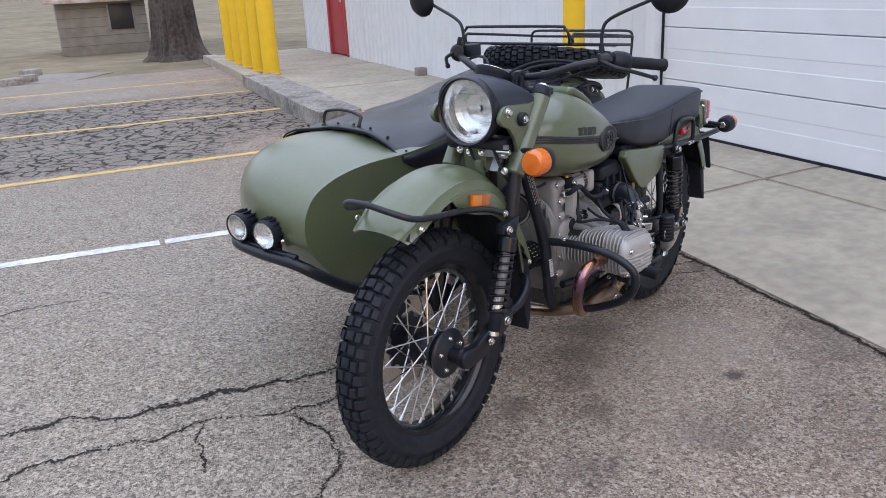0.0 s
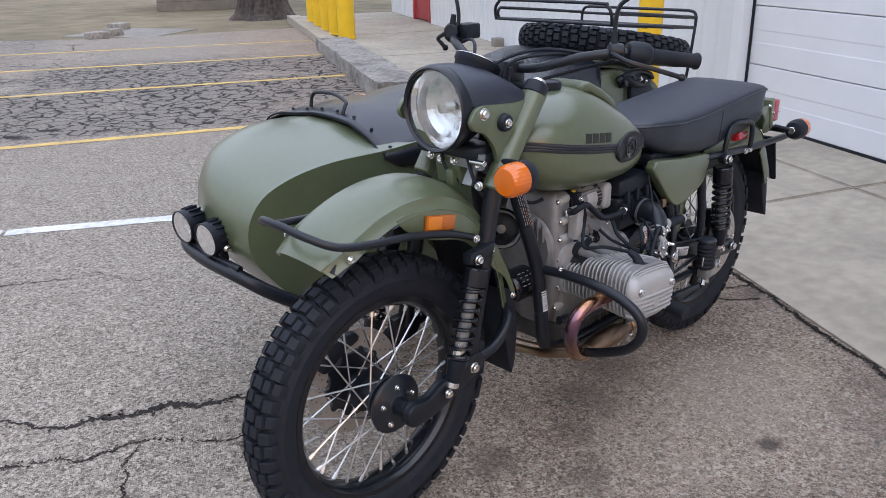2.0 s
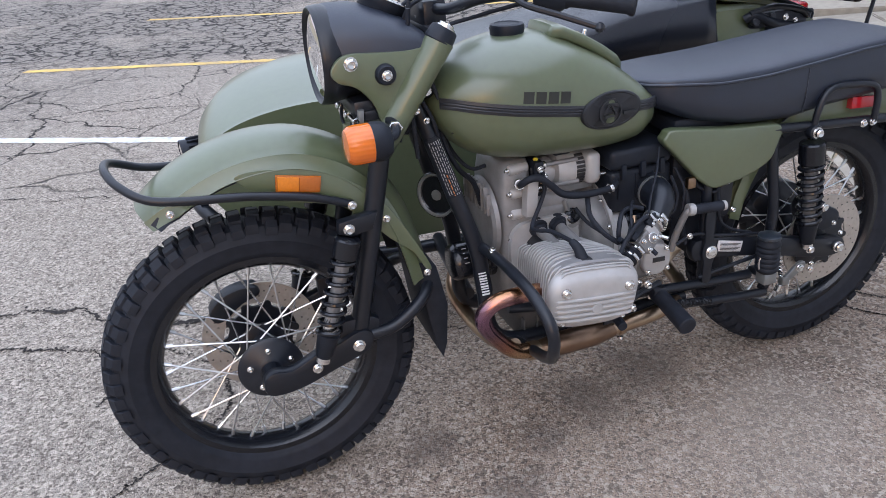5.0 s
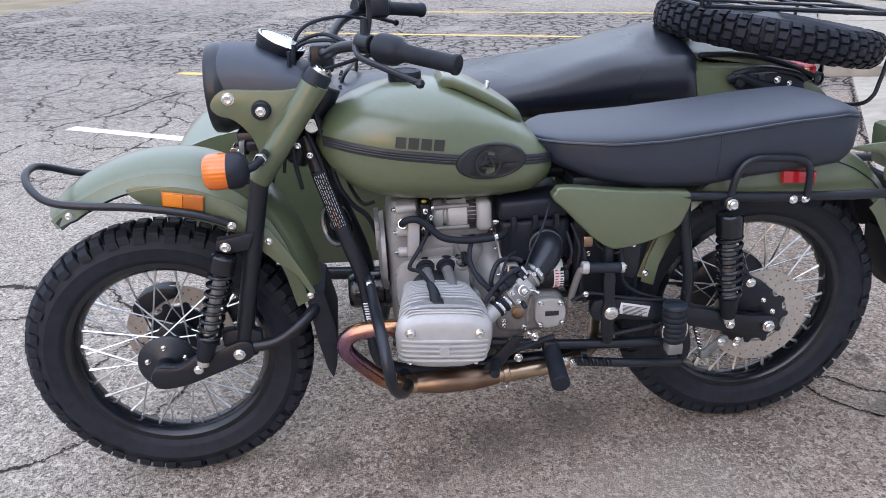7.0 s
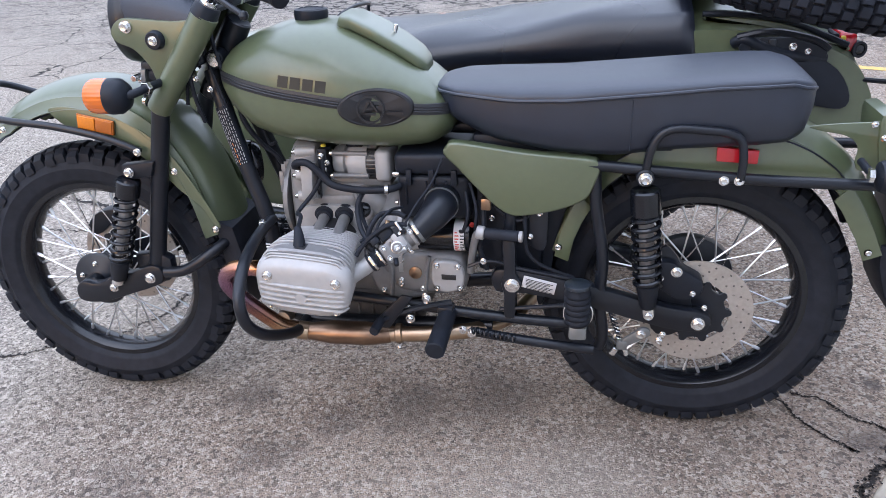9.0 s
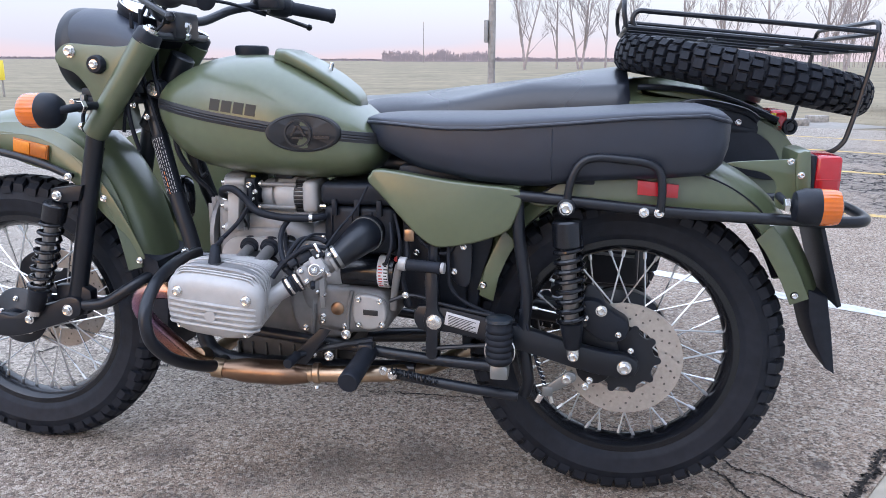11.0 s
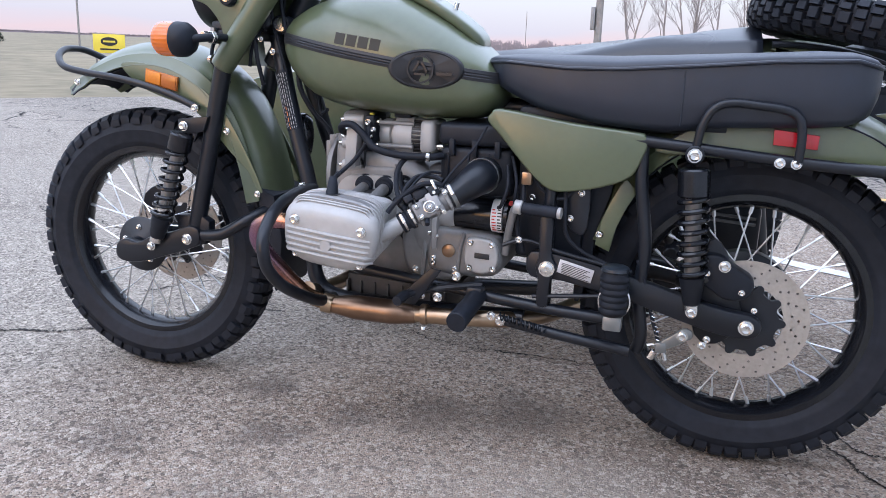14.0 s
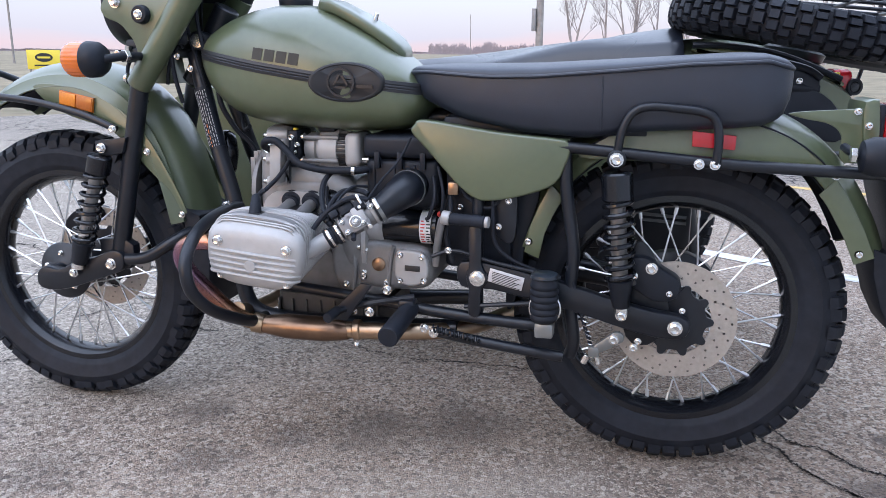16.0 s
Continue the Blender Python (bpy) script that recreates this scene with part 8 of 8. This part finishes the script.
# ---- surroundings ----
def bare_tree(p, h, r, seed, label, lean=0.0, spread=0.62, group="bare trees", stems=1):
    rnd = random.Random(seed)
    root = tagged(new("bare_tree"), label, "tree", group)
    root.location = p
    trunk, crown = bmesh.new(), bmesh.new()

    def limb(bm, a, d, length, rad, lev):
        pts, q = [a], a.copy()
        k = 6 if lev == 0 else (4 if lev < 3 else 2)
        dd = d.copy()
        for i in range(k):
            dd = (dd + Vector((rnd.uniform(-1, 1), rnd.uniform(-1, 1), rnd.uniform(-0.2, 0.7))) * (0.07 if lev == 0 else 0.16)).normalized()
            q = q + dd * (length / k)
            pts.append(q.copy())
        s = dd.cross(Vector((0.3, 1, 0.2))).normalized()
        t = s.cross(dd)
        seg = 8 if lev == 0 else (5 if lev < 2 else 3)
        rings = []
        for i, c in enumerate(pts):
            rr = max(rad * (1 - 0.85 * i / k), 0.008 if lev > 2 else 0.013)
            rings.append([c + (s * math.cos(x) + t * math.sin(x)) * rr for x in (2 * math.pi * j / seg for j in range(seg))])
        loft(bm, rings)
        if lev < 4:
            for j in range((13, 6, 4, 2)[lev]):
                f = rnd.uniform(0.22, 1.0) if lev else 0.14 + 0.86 * (j + rnd.random()) / 13
                i = min(int(f * k), k - 1)
                b = pts[i].lerp(pts[i + 1], f * k - i)
                ang = rnd.uniform(0, 2 * math.pi)
                nd = (dd * (1 - spread * 0.5) + Vector((math.cos(ang), math.sin(ang), rnd.uniform(0.1, 0.8))) * spread).normalized()
                size = (0.36 * (1.15 - 0.75 * f), 0.46 * (1.2 - 0.6 * f), 0.50 * (1.1 - 0.4 * f), 0.55)[lev]
                limb(crown, b, nd, length * size * rnd.uniform(0.75, 1.15), max(rad * (1 - 0.8 * f) * 0.5, 0.02), lev + 1)

    for k in range(stems):
        tip = Vector((lean + (rnd.uniform(-0.22, 0.22) if stems > 1 else 0), rnd.uniform(-0.1, 0.1), 1)).normalized()
        limb(trunk, Vector((rnd.uniform(-0.3, 0.3) * (stems > 1), 0, -0.3)), tip, h * 0.86 * (1 - 0.12 * k), r * (1 - 0.15 * k), 0)
    part("trunk", trunk, BARK if r > 0.4 else HAZED_TWIG, root)
    part("crown", crown, HAZED_TWIG, root, smooth=False)
    return root


EYE3 = Vector((1.372, -1.794, 0.0))


def far(dx, dy, dist, z=-0.03):
    x, y = EYE3.x + dx * dist, EYE3.y + dy * dist
    return Vector((x, y, z + rise(x, y)))


for k, (dx, dy, d, h, sd) in enumerate(((-0.0776, 0.997, 115, 21.0, 3), (-0.040, 0.999, 130, 20.0, 4), (-0.012, 1.0, 128, 23.0, 5), (0.018, 1.0, 140, 24.0, 6), (0.055, 0.998, 150, 22.0, 16), (0.105, 0.994, 118, 20.0, 7), (0.155, 0.988, 112, 21.0, 8),
                                         (0.200, 0.980, 105, 19.0, 9), (0.255, 0.967, 95, 18.0, 10), (0.33, 0.944, 90, 18.0, 12), (0.275, 0.961, 120, 19.0, 15))):
    bare_tree(far(dx, dy, d), h, 0.20 + 0.01 * (k % 3), sd, "tall bare winter tree beyond the field", stems=(2, 1, 3, 1)[k % 4])
# a big old trunk on the verge by the building
old = tagged(new("old_tree"), "massive old tree trunk with furrowed grey bark on the grass", "tree")
old.location = (8.75, 14.1, -0.03)
bm = bmesh.new()
rings = []
for z, r in ((-0.1, 0.80), (0.03, 0.70), (0.12, 0.60), (0.30, 0.52), (0.6, 0.47), (1.0, 0.445), (1.6, 0.43), (2.6, 0.42), (4.0, 0.40), (5.5, 0.36)):
    ring = []
    for k in range(64):
        a = 2 * math.pi * k / 64
        flare = 1 + (0.16 * math.sin(a * 5 + 0.6) + 0.08 * math.sin(a * 9)) * max(0, 0.5 - z) * 1.2
        rr = r * flare + noise.noise(Vector((math.cos(a) * 6, math.sin(a) * 6, z * 0.8))) * 0.05 + (0.014 if k % 2 else -0.014)
        ring.append(Vector((rr * math.cos(a), rr * math.sin(a), z)))
    rings.append(ring)
loft(bm, rings)
part("trunk", bm, BARK, old, angle=20)
bm = bmesh.new()
for k in range(6):
    a = 2 * math.pi * k / 6 + 0.4
    d = Vector((math.cos(a), math.sin(a), 0))
    tube_into(bm, [Vector((0, 0, 4.6)), d * 0.8 + Vector((0, 0, 5.8)), d * 2.0 + Vector((0, 0, 7.0)), d * 3.0 + Vector((0, 0, 8.8))], [0.22, 0.18, 0.13, 0.08, 0.05], 10)
    for j in range(5):
        b = d * (1.0 + 0.4 * j) + Vector((0, 0, 6.0 + 0.5 * j))
        e = Vector((math.cos(a + j), math.sin(a + j), 0.9))
        tube_into(bm, [b, b + e * 0.7, b + e * 1.7 + Vector((0, 0, 0.4))], [0.06, 0.04, 0.02], 6)
part("limbs", bm, BARK, old)
# low block shed with a tin roof
shed = tagged(new("shed"), "small grey blockwork shed with a rusty white tin roof", "shed")
SM = Matrix.Translation((8.35, 18.3, -0.03)) @ Matrix.Rotation(radians(-26), 4, "Z")
part("wall", box((0, 0, 0), (2.05, 2.4, 1.32), 0.01, SM), BLOCKWORK, shed)
for k in range(1, 6):
    part("course_joint", box((-0.004, -0.004, 0.22 * k), (2.054, 2.404, 0.22 * k + 0.012), 0, SM), mat("mortar", (0.14, 0.13, 0.115), 0.9) if k == 1 else bpy.data.materials["mortar"], shed, smooth=False)
bm = bmesh.new()
loft(bm, [[SM @ Vector(p) for p in ((-0.25, -0.3, 1.30), (2.3, -0.3, 1.30), (2.3, 1.2, 2.05), (-0.25, 1.2, 2.05))], [SM @ Vector(p) for p in ((-0.25, -0.3, 1.35), (2.3, -0.3, 1.35), (2.3, 1.2, 2.10), (-0.25, 1.2, 2.10))]])
loft(bm, [[SM @ Vector(p) for p in ((-0.25, 1.2, 2.05), (2.3, 1.2, 2.05), (2.3, 2.7, 1.30), (-0.25, 2.7, 1.30))], [SM @ Vector(p) for p in ((-0.25, 1.2, 2.10), (2.3, 1.2, 2.10), (2.3, 2.7, 1.35), (-0.25, 2.7, 1.35))]])
roof = part("roof", bm, ROOF_TIN, shed, smooth=False)
for k in range(13):
    x = -0.22 + k * 0.205
    part("roof_rib", tube([SM @ Vector((x, -0.3, 1.355)), SM @ Vector((x, 1.2, 2.105))], 0.018, 6, smooth_path=False), ROOF_TIN, shed)
part("fascia", box((-0.25, -0.32, 1.24), (2.3, -0.29, 1.36), 0.004, SM), ROOF_TIN, shed)
part("window", box((1.18, -0.03, 0.58), (1.72, 0.02, 1.18), 0.004, SM), DARK, shed)
part("frame", box((1.13, -0.045, 0.53), (1.18, 0.02, 1.22), 0.004, SM), POLE_WOOD, shed)
part("frame", box((1.72, -0.045, 0.53), (1.77, 0.02, 1.22), 0.004, SM), POLE_WOOD, shed)
# broken concrete blocks and the slab on the verge
for x, y, a, s in ((4.55, 12.75, 15, 0.75), (4.98, 13.08, 25, 0.65), (5.55, 14.15, 20, 0.8)):
    bm = box((-0.24 * s, -0.10, -0.03), (0.24 * s, 0.10, 0.11), 0.02, pose(x, y, 0, 0, 0, a))
    tagged(part("concrete_block", bm, STONE), "broken grey concrete block lying on the lot edge", "concrete block", "loose blocks")
pad = box((-0.75, -0.9, -0.06), (0.75, 0.9, -0.012), 0.008, pose(5.45, 13.4, 0, 0, 0, 28))
tagged(part("concrete_pad", pad, BLOCKWORK), "flat weathered concrete pad set in the grass verge", "concrete pad", kind="structure")
# utility pole with a box, thin mast, far poles
up = tagged(new("utility_pole"), "weathered utility pole with a small box at the lot edge", "pole")
up.location = far(-0.1187, 0.993, 19.2)
part("pole", lathe([(0.088, 0), (0.084, 3.0), (0.075, 8.0)], Matrix(), 16), POLE_WOOD, up)
part("meter_box", box((-0.17, -0.16, 1.55), (-0.08, -0.02, 2.05), 0.01), mat("grey_box", (0.22, 0.22, 0.22), 0.5), up)
mast = tagged(new("radio_mast"), "thin distant radio mast on the horizon", "mast")
mast.location = far(-0.201, 0.9796, 420)
part("mast_tube", lathe([(0.22, 0), (0.14, 20.5)], Matrix(), 8), POLE_WOOD, mast)
fp = tagged(new("utility_pole"), "distant utility pole beside the field", "pole")
fp.location = far(-0.6585, 0.7525, 85)
part("pole", lathe([(0.10, 0), (0.08, 9)], Matrix(), 10), POLE_WOOD, fp)
part("crossarm", box((-1.0, -0.06, 8.1), (1.0, 0.06, 8.25), 0.01), POLE_WOOD, fp)
# yellow roadside sign, its writing as plain bars
sign = tagged(new("roadside_sign"), "yellow roadside sign with a dark oval and bars, on posts", "sign")
sp = far(-0.6355, 0.772, 30, 0.0)
SG = Matrix.Translation(sp) @ Matrix.Rotation(radians(39.5), 4, "Z")
part("panel", box((-0.50, -0.012, 0.50), (0.50, 0.012, 1.12), 0.006, SG), SIGN_YELLOW, sign)
part("oval", lathe([(0.001, 0.0), (0.23, 0.0), (0.23, 0.006), (0.001, 0.006)], SG @ Matrix.Translation((0, -0.014, 0.88)) @ Matrix.Rotation(radians(90), 4, "X") @ Matrix.Diagonal((1.15, 0.62, 1, 1)), 28), DARK, sign)
part("oval_bar", box((-0.19, -0.026, 0.85), (0.19, -0.018, 0.91), 0, SG), SIGN_YELLOW, sign, smooth=False)
part("text_bar", box((-0.30, -0.018, 0.60), (0.30, -0.013, 0.65), 0, SG), DARK, sign, smooth=False)
for x in (-0.42, 0.42):
    part("post", box((x - 0.03, 0.013, -0.1), (x + 0.03, 0.06, 1.1), 0.004, SG), POLE_WOOD, sign)
# evergreen shrub by the far road
bm = bmesh.new()
rnd = random.Random(5)
for k in range(500):
    a, t = rnd.uniform(0, 6.283), rnd.random()
    rr = (1 - t) * 1.3 * rnd.uniform(0.4, 1)
    c = Vector((rr * math.cos(a), rr * math.sin(a), 0.1 + t * 2.4)) * 0.6
    q = [c + Vector((rnd.uniform(-0.16, 0.16), rnd.uniform(-0.16, 0.16), rnd.uniform(-0.12, 0.2))) for _ in range(3)]
    bm.faces.new([bm.verts.new(p) for p in q])
shrub = tagged(part("evergreen_shrub", bm, EVERGREEN, smooth=False), "dark evergreen shrub far across the field", "shrub")
shrub.location = far(-0.7165, 0.6976, 105)


def woods(name, spans, seed, label, step, material):
    """Far woods: many bare stems with spreading twigs standing in rows."""
    rnd = random.Random(seed)
    verts, faces = [], []
    for a0, a1, dist, h in spans:
        n = int(abs(a1 - a0) * dist / step)
        for i in range(n):
            a = radians(90) + a0 + (a1 - a0) * (i + rnd.random()) / n
            d = dist * rnd.uniform(0.94, 1.06)
            env = 0.72 + 0.30 * noise.noise(Vector((a * 50, seed, 0))) + 0.12 * noise.noise(Vector((a * 300, seed, 3)))
            c = far(math.cos(a), math.sin(a), d)
            hh = h * env * rnd.uniform(0.62, 1.0)
            tw = Vector((math.sin(a), -math.cos(a), 0))
            w = dist * 0.00020
            lean = tw * rnd.uniform(-0.05, 0.05) * hh
            stems = [(c, c + Vector((0, 0, hh * 0.85)) + lean, w * 1.8)]
            for j in range(13):
                f = rnd.uniform(0.15, 0.80)
                b = c + Vector((0, 0, hh * f)) + lean * f
                ln = hh * (0.30 - 0.18 * abs(f - 0.5)) * rnd.uniform(0.5, 1.1)
                g = rnd.uniform(-0.9, 0.9)
                q = b + (Vector((0, 0, 1)) + tw * g).normalized() * ln
                stems.append((b, q, w))
                q2 = b.lerp(q, 0.5)
                stems.append((q2, q2 + (Vector((0, 0, 1)) - tw * g * 0.8).normalized() * ln * 0.6, w * 0.8))
            for p, q, ww in stems:
                k = len(verts)
                verts += [p - tw * ww, p + tw * ww, q + tw * ww * 0.35, q - tw * ww * 0.35]
                faces.append((k, k + 1, k + 2, k + 3))
    me = bpy.data.meshes.new(name)
    me.from_pydata(verts, [], faces)
    me.materials.append(material)
    return tagged(new(name, me), label, "woods", kind="stuff")


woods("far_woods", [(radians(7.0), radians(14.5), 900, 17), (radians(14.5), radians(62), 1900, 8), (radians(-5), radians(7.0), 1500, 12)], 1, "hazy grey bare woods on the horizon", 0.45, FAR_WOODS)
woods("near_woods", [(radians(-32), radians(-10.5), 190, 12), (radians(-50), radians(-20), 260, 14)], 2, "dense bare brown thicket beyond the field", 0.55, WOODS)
# dead grass tufts on the verge
rnd = random.Random(9)
bm = bmesh.new()
for k in range(14000):
    u, n = rnd.uniform(13.2, 24), rnd.uniform(-11, 5)
    if n > 1.2 and u < 15.4:
        continue
    c = B(u, n, -0.03)
    h = rnd.uniform(0.004, 0.012)
    a = rnd.uniform(0, 6.28)
    d = Vector((math.cos(a), math.sin(a), 0)) * rnd.uniform(0.003, 0.010)
    bm.faces.new([bm.verts.new(p) for p in (c - d, c + d, c + d * 0.3 + Vector((rnd.uniform(-0.06, 0.06), rnd.uniform(-0.06, 0.06), h)))])
tagged(part("grass", bm, GRASS, smooth=False), "short dry winter grass on the verge", "grass", kind="stuff")

# the ground and all that stands on it lie a little below the wheels' datum
for ob in list(scene.objects):
    if ob.parent is None and ob not in (bike, cam, sun):
        ob.location.z -= 0.009
